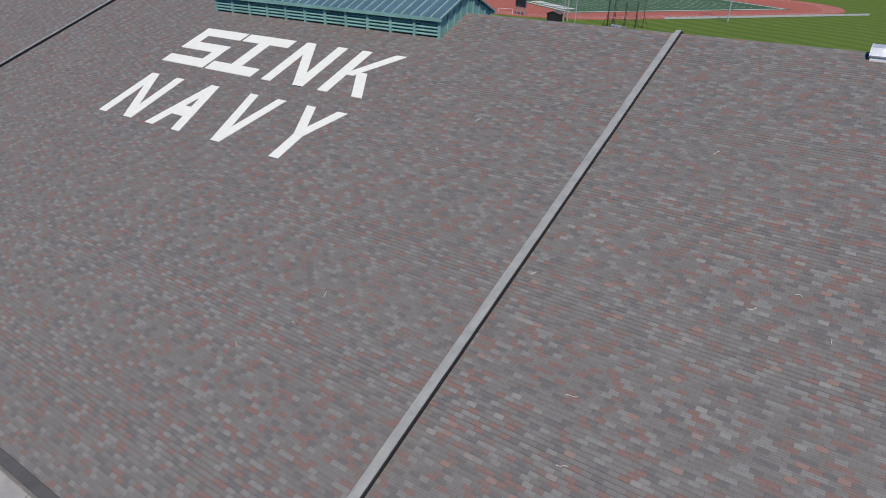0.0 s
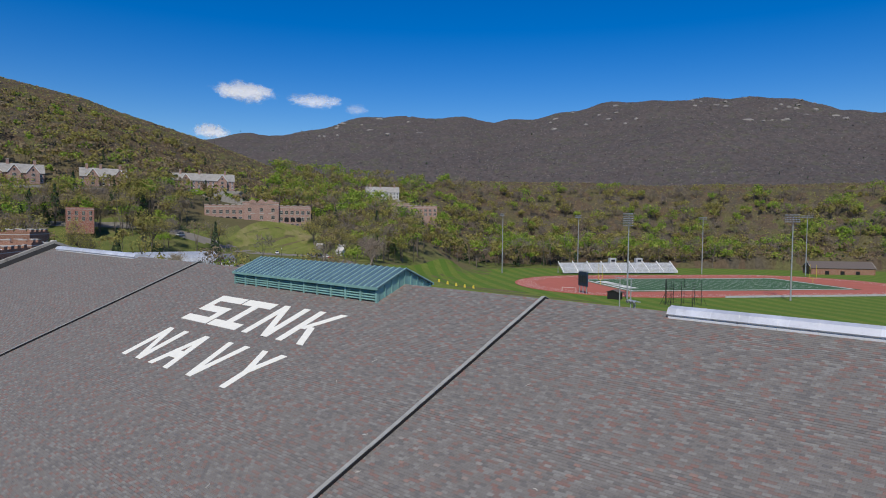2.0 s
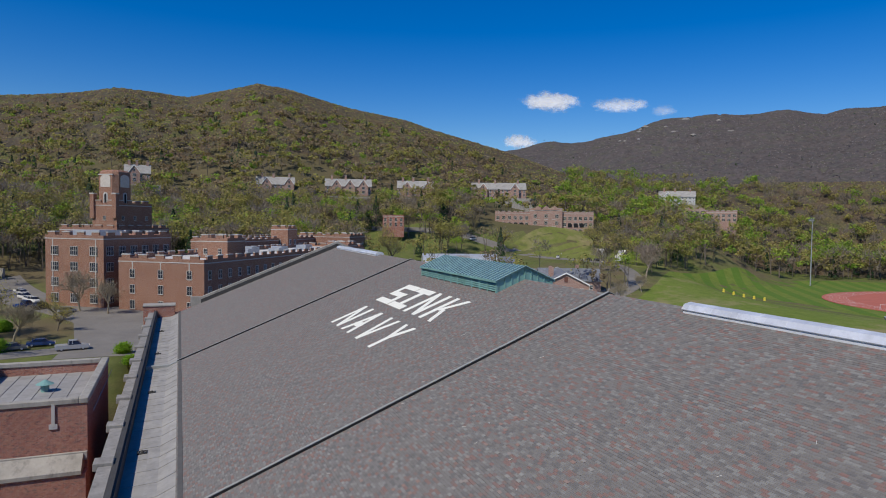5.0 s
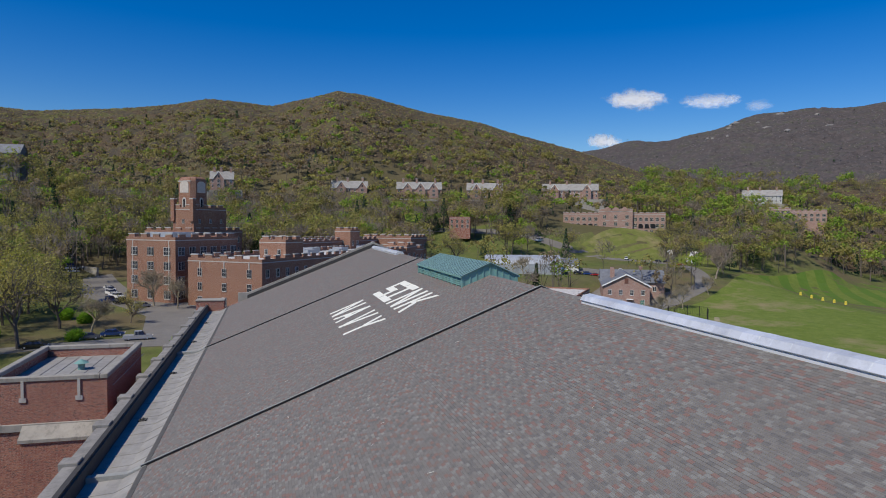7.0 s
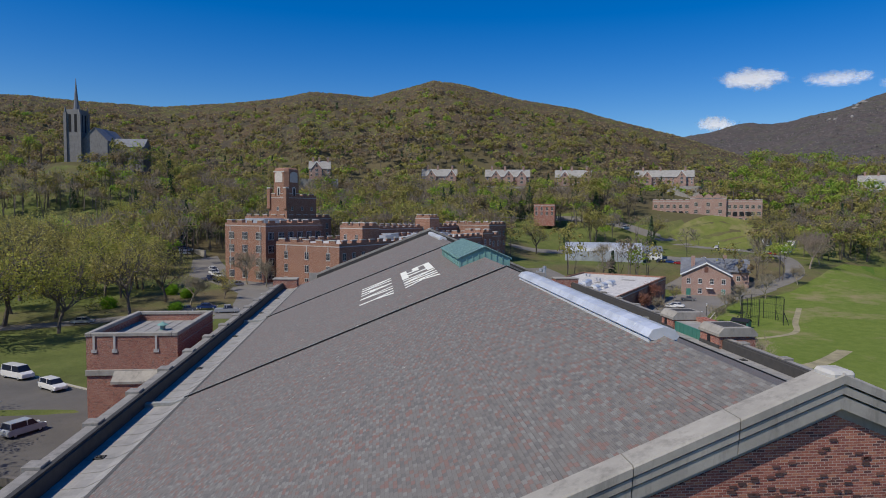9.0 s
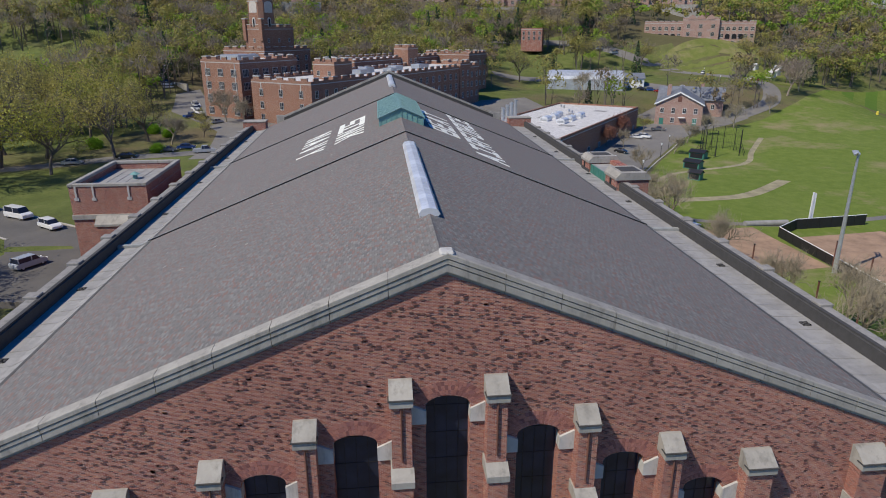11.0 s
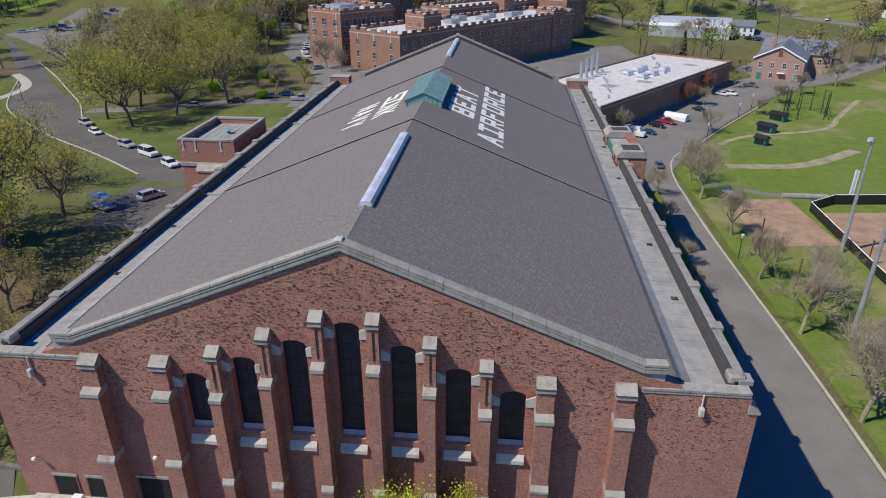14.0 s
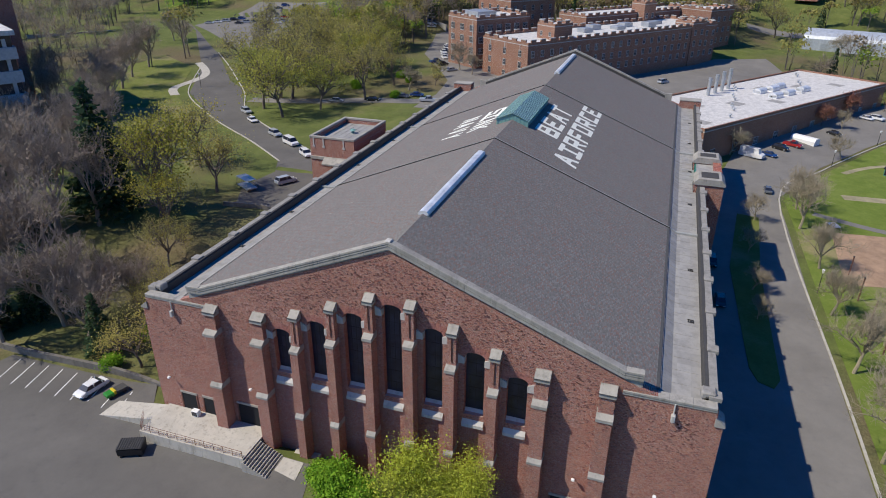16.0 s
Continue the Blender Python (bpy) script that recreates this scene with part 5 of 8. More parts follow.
works = thing("flat_roofed_workshop", "low brick building with patched white flat roof", "building", pose(-107, 71.5, -6.2, 0, 0, 144.3))
block(works, 114, 34, 9.8, brick_tan, 1, "s", crenel=0, window=WIN_PAIR, bays={"n": 10, "s": 10})
for k in range(14):
    boxes_part("roof_patch", [(6 + k * 7.4, 10 + k * 7.4 + (k % 3), 4 + (k * 7) % 20, 9 + (k * 7) % 20, 9.93, 9.96)], roof_white if k % 2 else zinc, works)
for x, y in ((58, 12), (66, 12), (60, 19), (68, 19), (76, 12), (74, 20)):
    bm = bmesh.new()
    box(bm, x - 2.2, x + 2.2, y - 1.5, y + 1.5, 9.9, 10.9)
    bmesh.ops.create_cone(bm, cap_ends=True, segments=16, radius1=1.5, radius2=1.5, depth=4.4, matrix=Matrix.Translation((x, y, 10.9)) @ Matrix.Rotation(radians(90), 4, "Y") @ Matrix.Diagonal((0.55, 1, 1, 1)))
    part("roof_hood", bm, steel, works, "galvanised rooftop ventilation hood")
for k in range(4):
    x, y = 41 + k * 5.2, 27 + 0.8 * k
    bm = bmesh.new()
    tube(bm, (x, y, 9.8), (x, y, 16.0 + 0.4 * k), 0.62, None, 14)
    tube(bm, (x, y, 15.2 + 0.4 * k), (x, y, 15.5 + 0.4 * k), 0.72, None, 14)
    part("flue", bm, metal_pole, works, "tall galvanised steel flue")
for k in range(16):
    x, y = 20 + (k * 13.7) % 85, 5 + (k * 8.3) % 26
    bm = bmesh.new()
    tube(bm, (x, y, 9.9), (x, y, 10.8), 0.3)
    tube(bm, (x, y, 10.8), (x, y, 11.1), 0.5, 0.3)
    part("roof_cowl", bm, metal_pole, works)


def gabled(ob, w, d, eave, rise, wall, roof, x0=0.0, y0=0.0, along="y", over=0.5, trim=None, sunk=3.0):
    """A gabled volume added to a building: walls with gable ends and two roof slabs with thickness."""
    if along == "y":
        sec = [(x0, -sunk), (x0 + w, -sunk), (x0 + w, eave), (x0 + w / 2, eave + rise), (x0, eave)]
        bm = bmesh.new()
        prism(bm, sec, "y", y0, y0 + d)
    else:
        sec = [(y0, -sunk), (y0 + d, -sunk), (y0 + d, eave), (y0 + d / 2, eave + rise), (y0, eave)]
        bm = bmesh.new()
        prism(bm, sec, "x", x0, x0 + w)
    part("wall", bm, wall, ob)
    half = (w if along == "y" else d) / 2
    mid = (x0 if along == "y" else y0) + half
    lo, hi = (y0 - over, y0 + d + over) if along == "y" else (x0 - over, x0 + w + over)
    k = rise / half
    for s in (-1, 1):
        bm = bmesh.new()
        prism(bm, [(mid, eave + rise + 0.02), (mid + s * (half + over), eave - k * over + 0.02), (mid + s * (half + over), eave - k * over + 0.24), (mid, eave + rise + 0.24)], "y" if along == "y" else "x", lo, hi)
        part("roof", bm, roof, ob)
    if trim:
        for e in (lo, hi):
            bm = bmesh.new()
            for s in (-1, 1):
                prism(bm, [(mid, eave + rise - 0.25), (mid + s * (half + over), eave - k * over - 0.25), (mid + s * (half + over), eave - k * over + 0.3), (mid, eave + rise + 0.3)], "y" if along == "y" else "x", e - 0.08, e + 0.08)
            part("barge_board", bm, trim, ob)


slate_mat = plain("grey_slate", (0.17, 0.18, 0.20), 0.6, 0, 0.3, 0.6)
slate_tan = plain("weathered_slate", (0.30, 0.29, 0.27), 0.7, 0, 0.25, 0.5)
chapel_house = thing("gabled_brick_house", "pinkish brick house with white-trimmed pediment and slate roof", "house", pose(-211.4, 150.5, -4.7, 0, 0, 64) @ Matrix.Diagonal((1.25, 1.2, 1.12, 1)))
gabled(chapel_house, 15.2, 30, 8.0, 4.3, brick_pink, slate_mat, trim=paint_white)
gabled(chapel_house, 22, 13, 8.0, 4.3, brick_pink, slate_mat, x0=0, y0=17, along="x")
for k in range(4):
    put_window(WIN_WHITE, chapel_house, pose(2.2 + k * 3.6, -0.01, 4.6))
    if k in (1, 3):
        put_window(WIN_WHITE, chapel_house, pose(2.2 + k * 3.6, -0.01, 1.0))
for k, x in enumerate((2.2, 12.9)):
    boxes_part("door", [(x - 0.7, x + 0.7, -0.12, -0.01, 0, 2.6)], paint_green, chapel_house)
boxes_part("porch", [(7.6, 9.8, -1.4, -0.01, 2.9, 3.1)], paint_white, chapel_house)
boxes_part("attic_window", [(7.0, 8.2, -0.1, -0.01, 8.8, 10.8)], rust_pipe, chapel_house)
for k in range(5):
    put_window(WIN_STONE, chapel_house, pose(15.21, 2.2 + k * 3, 4.4, 0, 0, 90))
put_window(WIN_WHITE, chapel_house, pose(18.6, 16.99, 4.4))
for x, y in ((3, 9), (3, 15), (14, 26)):
    boxes_part("chimney", [(x, x + 1.2, y, y + 1.2, 8, 13.8)], brick_pink, chapel_house)

metal_shed = thing("metal_shed", "long grey corrugated metal shed with rounded eaves", "shed", pose(-272, 118, 4.6, 0, 0, 73))
bm = bmesh.new()
prism(bm, [(0, -2), (0, 5.6), (0.9, 7.0), (3.5, 8.4), (8.5, 9.6), (13.5, 8.4), (16.1, 7.0), (17, 5.6), (17, -2)], "x", 0, 38)
part("shell", bm, zinc_material("pale_corrugated_metal", (0.52, 0.55, 0.58), 0.9, 0.45, 0.3), metal_shed)
for x in (8, 13.5):
    boxes_part("roller_door", [(x, x + 3.4, -0.06, -0.004, 0, 3.8)], metal_pole, metal_shed)
for k in range(20):
    boxes_part("rib", [(0.4 + k * 1.95, 0.5 + k * 1.95, -0.05, -0.004, 3.9 if 3 < k < 9 else 0, 5.6)], metal_pole, metal_shed)
annex = thing("white_annex", "small white two-storey building with grey hipped roof", "building", pose(-276, 158, 3.6, 0, 0, 73))
gabled(annex, 12, 14, 6.2, 2.2, paint_white, slate_mat, along="x")
for f in range(2):
    for k in range(4):
        put_window(WIN_WHITE, annex, pose(1.8 + k * 2.9, -0.01, 0.8 + f * 2.8))

hq = thing("battlemented_barracks", "pinkish brick barracks with arched loggias and battlements", "building", pose(-370.5, 206.4, 22.0, 0, 0, 62) @ Matrix.Diagonal((0.87, 0.9, 1.0, 1)))
block(hq, 27, 16, 15.2, brick_pink, 3, "se", window=WIN_PAIR, bays={"s": 6}, sunk=8, first=2.4, crenel=0.5)
block(hq, 25, 18, 17.2, brick_pink, 3, "s", window=WIN_PAIR, bays={"s": 3}, x0=27, y0=-2, sunk=8, first=2.8, crenel=0.8)
block(hq, 24, 16, 15.2, brick_pink, 3, "se", window=WIN_PAIR, bays={"s": 6}, x0=52, sunk=8, first=2.4, crenel=0.5)
for x in (33.2, 39.5, 45.8):
    bm = bmesh.new()
    prism(bm, [(x - 2.6, 17.2), (x + 2.6, 17.2), (x + 2.6, 18.6), (x, 20.2), (x - 2.6, 18.6)], "y", -2.3, -2.004)
    part("gablet", bm, brick_pink, hq)
    for z in (6.6, 11.3):
        boxes_part("window_surround", [(x - 1.7, x + 1.7, -2.12, -2.004, z - 0.5, z - 0.2)], stone_pale, hq)
for x in (2.4, 7.0, 11.6, 16.2, 20.8, 58.0, 62.6, 67.2):
    bm = bmesh.new()
    prism(bm, [(x + 1.6 * math.cos(math.pi * q / 8), 7.6 + 1.2 * math.sin(math.pi * q / 8)) for q in range(9)] + [(x - 1.6, 5.8), (x + 1.6, 5.8)], "y", -0.2, -0.01)
    # near-black plate before the wall stands for the shaded loggia
    part("loggia_arch", bm, dark_in, hq)
boxes_part("terrace_wall", [(-6, 82, -14, -13.2, -9, -3.2)], stone, hq, 0, "grey stone terrace wall")
hq2 = thing("battlemented_barracks", "pinkish brick barracks half hidden by trees", "building", pose(-424, 420, 33.0, 0, 0, 48))
block(hq2, 16, 15, 11, brick_pink, 3, "s", window=WIN_PAIR, sunk=22)
block(hq2, 26, 15, 9, brick_pink, 2, "s", x0=16, window=WIN_PAIR, sunk=22)
small_red = thing("small_brick_house", "small red brick house with flat white roof", "house", pose(-352, 121, 26.3, 0, 0, 70) @ Matrix.Scale(0.92, 4))
block(small_red, 14, 10, 8, brick_red, 2, "s", sunk=6, crenel=0)


villa_white = plain("weathered_white_clapboard", (0.5, 0.5, 0.47), 0.7)


def villa(x, y, z, turn, w, white=False, gables=2):
    """A two-storey house, the middle of its front at x, y, z; the walls go down into the slope."""
    wall = villa_white if white else brick_pink
    m = pose(x, y, z, 0, 0, turn) @ Matrix.Translation((-w / 2, 0, 0))
    ob = thing("hillside_villa", "white two-storey villa among the trees" if white else "stone and brick villa with steep grey slate gables", "house", m, "hillside villas")
    gabled(ob, w, 11, 6.6, 5.4, wall, slate_tan, along="x", sunk=14)
    for k in range(gables):
        gx = w * (0.14 + 0.58 * k / max(1, gables - 1))
        gabled(ob, 7.0, 8, 6.6, 4.8, wall, slate_tan, x0=gx, y0=-2.5, over=0.3, trim=paint_white, sunk=14)
        for f in range(2):
            put_window(WIN_PAIR, ob, pose(gx + 3.5, -2.51, 1.2 + 3.0 * f))
        boxes_part("attic_window", [(gx + 3.0, gx + 4.0, -2.6, -2.51, 7.4, 8.8)], pane_glass, ob)
    n = max(4, int(w / 3.4))
    for f in range(2):
        for k in range(n):
            put_window(WIN_WHITE, ob, pose(1.6 + k * (w - 3.2) / (n - 1), -0.01, 0.9 + 3.0 * f))
    for k in (0.12, 0.42, 0.84):
        boxes_part("chimney", [(w * k, w * k + 1.5, 4.7, 6.1, 7, 14.6)], brick_pink, ob)
        boxes_part("chimney_cap", [(w * k - 0.15, w * k + 1.65, 4.55, 6.25, 14.6, 15.0)], stone, ob)
    boxes_part("garden_wall", [(-6, w + 6, -9.0, -8.4, -12, -1.4)], stone, ob)


VILLAS = ((-458, 71.5, 50.0, 84, 27, False, 2), (-449.5, 123.5, 49.8, 78, 34, False, 3), (-437, 172, 49.4, 72, 27, False, 2), (-467, 257.6, 52.4, 65, 46, False, 2), (-483, 463, 52, 50, 34, True, 1), (-434, -18.5, 53, 92, 15, False, 1))
for spec in VILLAS:
    villa(*spec)

church_stone = stone_material("dark_granite", (0.22, 0.215, 0.21), 0.3)
church = thing("stone_church", "grey stone church with tall pinnacled tower and spire", "church", pose(-384, -171, 65, 0, 0, 84))
boxes_part("tower", [(0, 9, 0, 9, -12, 26)], church_stone, church)
for x in (0, 9):
    for y in (0, 9):
        boxes_part("corner_buttress", [(x - 0.9, x + 0.9, y - 0.9, y + 0.9, -12, 24)], church_stone, church)
        bm = bmesh.new()
        tube(bm, (x, y, 24), (x, y, 28.5), 0.9, 0.1, 4)
        part("pinnacle", bm, church_stone, church)
for x in (2.7, 6.3):
    # near-black plates on solid walls stand for the dark belfry inside
    boxes_part("belfry_opening", [(x - 0.8, x + 0.8, -0.1, -0.01, 12, 23)], dark_in, church)
    boxes_part("belfry_opening", [(9.01, 9.1, x - 0.8, x + 0.8, 12, 23)], dark_in, church)
bm = bmesh.new()
tube(bm, (4.5, 4.5, 26), (4.5, 4.5, 46), 1.7, 0.08, 8)
part("spire", bm, slate_mat, church)
gabled(church, 16, 26, 7, 8, church_stone, slate_mat, x0=9, y0=2, sunk=12)
gabled(church, 20, 10, 4, 5, church_stone, slate_mat, x0=25, y0=8, along="x", sunk=12)

office = thing("office_block", "brick and pale concrete office block with dark ribbon windows", "building", pose(25.2, -117.3, 1.5, 0, 0, 150) @ Matrix.Scale(1.35, 4))
band = plain("pale_concrete_band", (0.42, 0.43, 0.44), 0.8)
boxes_part("wall", [(0, 46, 3, 40, -4, 21)], brick_red, office)
for f in range(5):
    boxes_part("concrete_band", [(-1, 45.9, 0.6, 3.2, 2.6 + f * 4, 4.6 + f * 4)], band, office)
    boxes_part("ribbon_window", [(-1, 45.5, 1.3, 3.1, 4.6 + f * 4, 6.6 + f * 4)], pane_glass, office)
for k in range(8):
    boxes_part("pilaster", [(2 + k * 6, 2.6 + k * 6, 0.9, 3.1, 2.6, 22)], band, office)
boxes_part("roof_edge", [(-1, 46.2, 0.4, 40, 22.6, 23.4)], roof_white, office)
boxes_part("stair_core", [(32, 52, 30, 60, -4, 33)], brick_red, office)

# far lot walls
for pts, z0, z1 in (([(-170, -120), (-218, -186)], 0, 6.3), ([(-216, -190), (-190, -214), (-160, -240)], 0, 8.0), ([(-245, -52), (-300, -85), (-370, -72), (-420, -90)], 2, 11.5)):
    bm = bmesh.new()
    prism(bm, ribbon(pts, 0.7), "z", z0, z1)
    tagged(part("retaining_wall", bm, stone), "long grey stone retaining wall", "wall", kind="structure")


# ---- trees ----
def skeleton(rs, tall, spread, depth, kids, lift, first=0.28):
    """Tapered limbs from the root up: segments (start, end, radius, radius) and the tips."""
    segs, tips = [], []

    def unit(v):
        return v / np.linalg.norm(v)

    def go(p, d, length, r, level):
        q, steps = p, 3 if level == 0 else 2
        nodes = [p]
        for s in range(steps):
            d = unit(d + rs.normal(0, 0.10 + 0.06 * level, 3) + np.array((0, 0, lift * 0.25 if level else 0)))
            q2 = q + d * length / steps
            segs.append((q, q2, r * (1 - 0.35 * s / steps), r * (1 - 0.35 * (s + 1) / steps), level))
            q = q2
            nodes.append(q)
        if level == depth:
            tips.append(q)
            return
        n = kids[level]
        turn = rs.uniform(0, 6.28)
        for k in range(n):
            a = turn + 6.283 * k / n + rs.normal(0, 0.35)
            side = np.array((math.cos(a), math.sin(a), 0.0))
            if level:
                side = unit(np.cross(d, rs.normal(0, 1, 3)) + np.array((0, 0, 0.15)))
            dd = unit(d * (1.0 - spread * rs.uniform(0.5, 1.0)) + side * spread * rs.uniform(0.7, 1.2) + np.array((0, 0, lift * 0.3)))
            t = rs.uniform(0.45, 1.0) if level else rs.uniform(0.6, 1.0)
            at = nodes[0] + (q - nodes[0]) * t if k else q
            go(at, dd, length * rs.uniform(0.55, 0.82) * (1.25 if level == 0 else 1), r * 0.55, level + 1)

    go(np.zeros(3), np.array((0, 0, 1.0)), tall * first, tall * 0.018, 0)
    return segs, np.array(tips)


def limbs_mesh(name, segs, material):
    out = []
    for a, b, ra, rb, level in segs:
        d = b - a
        n = np.cross(d, (0.31, 0.2, 0.93))
        n /= np.linalg.norm(n) + 1e-9
        m = np.cross(d, n)
        m /= np.linalg.norm(m) + 1e-9
        k = 6 if level == 0 else 4 if level < 3 else 3
        ang = [6.2832 * i / k for i in range(k)]
        lo = [a + max(ra, 0.012) * (n * math.cos(t) + m * math.sin(t)) for t in ang]
        hi = [b + max(rb, 0.008) * (n * math.cos(t) + m * math.sin(t)) for t in ang]
        out += [(lo[i], lo[(i + 1) % k], hi[(i + 1) % k], hi[i]) for i in range(k)]
    return quads(name, out, material)


def leaf_quads(rs, centres, count, reach, size, flat=0.0):
    c = centres[rs.integers(0, len(centres), count)] + rs.normal(0, reach, (count, 3))
    u = rs.normal(0, 1, (count, 3))
    u[:, 2] *= 1 - flat
    u /= np.linalg.norm(u, axis=1)[:, None]
    v = np.cross(u, rs.normal(0, 1, (count, 3)))
    v /= np.linalg.norm(v, axis=1)[:, None]
    s = size * rs.uniform(0.55, 1.3, (count, 1))
    u, v = u * s, v * s * 0.7
    return np.stack([c - u - v * 0.4, c + u * 0.2 - v, c + u + v * 0.3, c - u * 0.3 + v], 1)


leaf_green = crown_material("fresh_green_leaves", (0.22, 0.222, 0.05), (0.30, 0.29, 0.065))
leaf_yellow = crown_material("yellow_green_buds", (0.20, 0.195, 0.04), (0.27, 0.235, 0.045))
leaf_olive = crown_material("olive_budding_leaves", (0.22, 0.20, 0.068), (0.31, 0.275, 0.08))
leaf_bush = crown_material("bright_green_leaves", (0.125, 0.23, 0.02), (0.16, 0.27, 0.026))
leaf_red = crown_material("reddish_buds", (0.17, 0.075, 0.055), (0.20, 0.10, 0.07))
needle = crown_material("dark_needles", (0.034, 0.06, 0.03), (0.05, 0.08, 0.036))


def make_tree(kind, seed, tall):
    rs = np.random.default_rng(seed)
    if kind == "spring":
        segs, tips = skeleton(rs, tall, 0.62, 4, (6, 4, 4, 3), 0.35)
        crown = leaf_quads(rs, tips, 3000, 0.62, 0.15)
    elif kind == "bare":
        segs, tips = skeleton(rs, tall, 0.6, 5, (6, 4, 4, 3, 3), 0.4, 0.24)
        crown = None
    elif kind == "willow":
        segs, tips = skeleton(rs, tall, 0.5, 4, (7, 5, 4, 4), 0.8, 0.2)
        crown = leaf_quads(rs, tips, 9000, 0.42, 0.065)
    elif kind == "bush":
        segs, tips = skeleton(rs, tall, 0.85, 3, (8, 5, 5), 0.3, 0.16)
        crown = leaf_quads(rs, tips, 11000, 0.4, 0.115)
    return segs, tips, crown


def conifer_mesh(rs, tall):
    segs = [(np.zeros(3), np.array((0, 0, tall)), tall * 0.02, 0.03, 0)]
    cs = []
    for z in np.arange(0.1, 0.98, 0.026):
        r = tall * 0.27 * (1 - z) ** 0.8 * rs.uniform(0.8, 1.1)
        n = max(5, int(r * 4.2))
        for k in range(n):
            a = rs.uniform(0, 6.28)
            tip = np.array((r * math.cos(a), r * math.sin(a), z * tall - 0.28 * r + rs.normal(0, 0.15)))
            root = np.array((0, 0, z * tall))
            segs.append((root, tip, 0.06, 0.02, 3))
            for t in np.linspace(0.3, 1.0, max(2, int(r * 1.6))):
                cs.append(root + (tip - root) * t)
    cs = np.array(cs)
    return segs, leaf_quads(rs, cs, int(len(cs) * 3.2), 0.24, 0.36, 0.5)


PROTOS = {}


def tree_proto(key, kind, seed, tall, bark_mat, leaf_mat, label):
    """Build a tree once, far below the ground line of sight, to be copied to its places."""
    if kind == "conifer":
        segs, crown = conifer_mesh(np.random.default_rng(seed), tall)
    else:
        segs, tips, crown = make_tree(kind, seed, tall)
    if crown is None:
        rs = np.random.default_rng(seed + 500)
        twigs = []
        for q in segs:
            if q[4] >= 4:
                for k in range(1):
                    d = (q[1] - q[0]) / np.linalg.norm(q[1] - q[0]) + rs.normal(0, 0.5, 3) + np.array((0, 0, 0.2))
                    a = q[0] + (q[1] - q[0]) * rs.random()
                    twigs.append((a, a + d * rs.uniform(0.3, 0.75), 0.008, 0.004, 5))
        top = limbs_mesh("crown", [q for q in segs if q[4] > 1] + twigs, bark_mat)
        segs = [q for q in segs if q[4] < 2]
    else:
        top = quads("crown", crown, leaf_mat)
    PROTOS.setdefault(key, []).append((limbs_mesh("trunk", segs, bark_mat), top, label))


for s in range(3):
    tree_proto("spring", "spring", 20 + s, 17, bark, leaf_olive, "spreading tree with sparse olive spring leaves on the lawn")
    tree_proto("green", "spring", 30 + s, 15, bark, leaf_green, "broad tree in fresh yellow-green spring leaf")
    tree_proto("bare", "bare", 40 + s, 13, twig_pale, None, "leafless tree with fine pale twigs beside the road")
tree_proto("yellow", "spring", 50, 17, bark, leaf_yellow, "tall tree covered with golden yellow spring buds")
tree_proto("yellow", "spring", 51, 15, bark, leaf_yellow, "tall tree covered with golden yellow spring buds")
grey_bark = plain("grey_brown_twigs", (0.29, 0.235, 0.185), 0.9)
tree_proto("dark_bare", "bare", 60, 15, grey_bark, None, "leafless grey-brown tree with dense twigs on the bank")
tree_proto("dark_bare", "bare", 61, 14, grey_bark, None, "leafless grey-brown tree with dense twigs on the bank")
tree_proto("red", "spring", 70, 9, bark, leaf_red, "small tree with dark reddish spring buds")
tree_proto("conifer", "conifer", 80, 19, bark, needle, "dark green conifer with drooping boughs")
tree_proto("conifer", "conifer", 81, 15, bark, needle, "dark green conifer with drooping boughs")
tree_proto("bush", "bush", 90, 5.0, bark, leaf_bush, "dense bright green shrub against the brick hall")
tree_proto("willow", "willow", 91, 10.5, plain("yellow_twigs", (0.30, 0.30, 0.06), 0.8), crown_material("catkins", (0.30, 0.33, 0.04), (0.34, 0.36, 0.06)), "upright tree with bright yellow-green catkins before the hall")

tree_rs = np.random.default_rng(5)
GROW = {"spring": 1.5, "green": 1.55, "bare": 1.3, "yellow": 1.5, "dark_bare": 1.95, "red": 1.4, "bush": 1.6, "willow": 1.75}


def in_poly(x, y, poly):
    inside = np.zeros(x.shape, bool)
    for (xa, ya), (xb, yb) in zip(poly, poly[1:] + poly[:1]):
        cross = (ya > y) != (yb > y)
        inside ^= cross & (x < (xb - xa) * (y - ya) / (yb - ya + 1e-9) + xa)
    return inside


def plant(key, x, y, scale=1.0, z=None):
    trunk, crown, label = PROTOS[key][tree_rs.integers(0, len(PROTOS[key]))]
    z = float(height(x, y)) - 0.15 if z is None else z
    ob = thing("shrub" if key == "bush" else "tree", label, "shrub" if key == "bush" else "tree", pose(x, y, z, 0, 0, tree_rs.uniform(0, 360)) @ Matrix.Scale(scale * GROW.get(key, 1.0) * tree_rs.uniform(0.93, 1.07), 4), "campus trees")
    part("trunk", trunk, None, ob)
    if crown:
        part("crown", crown, None, ob)


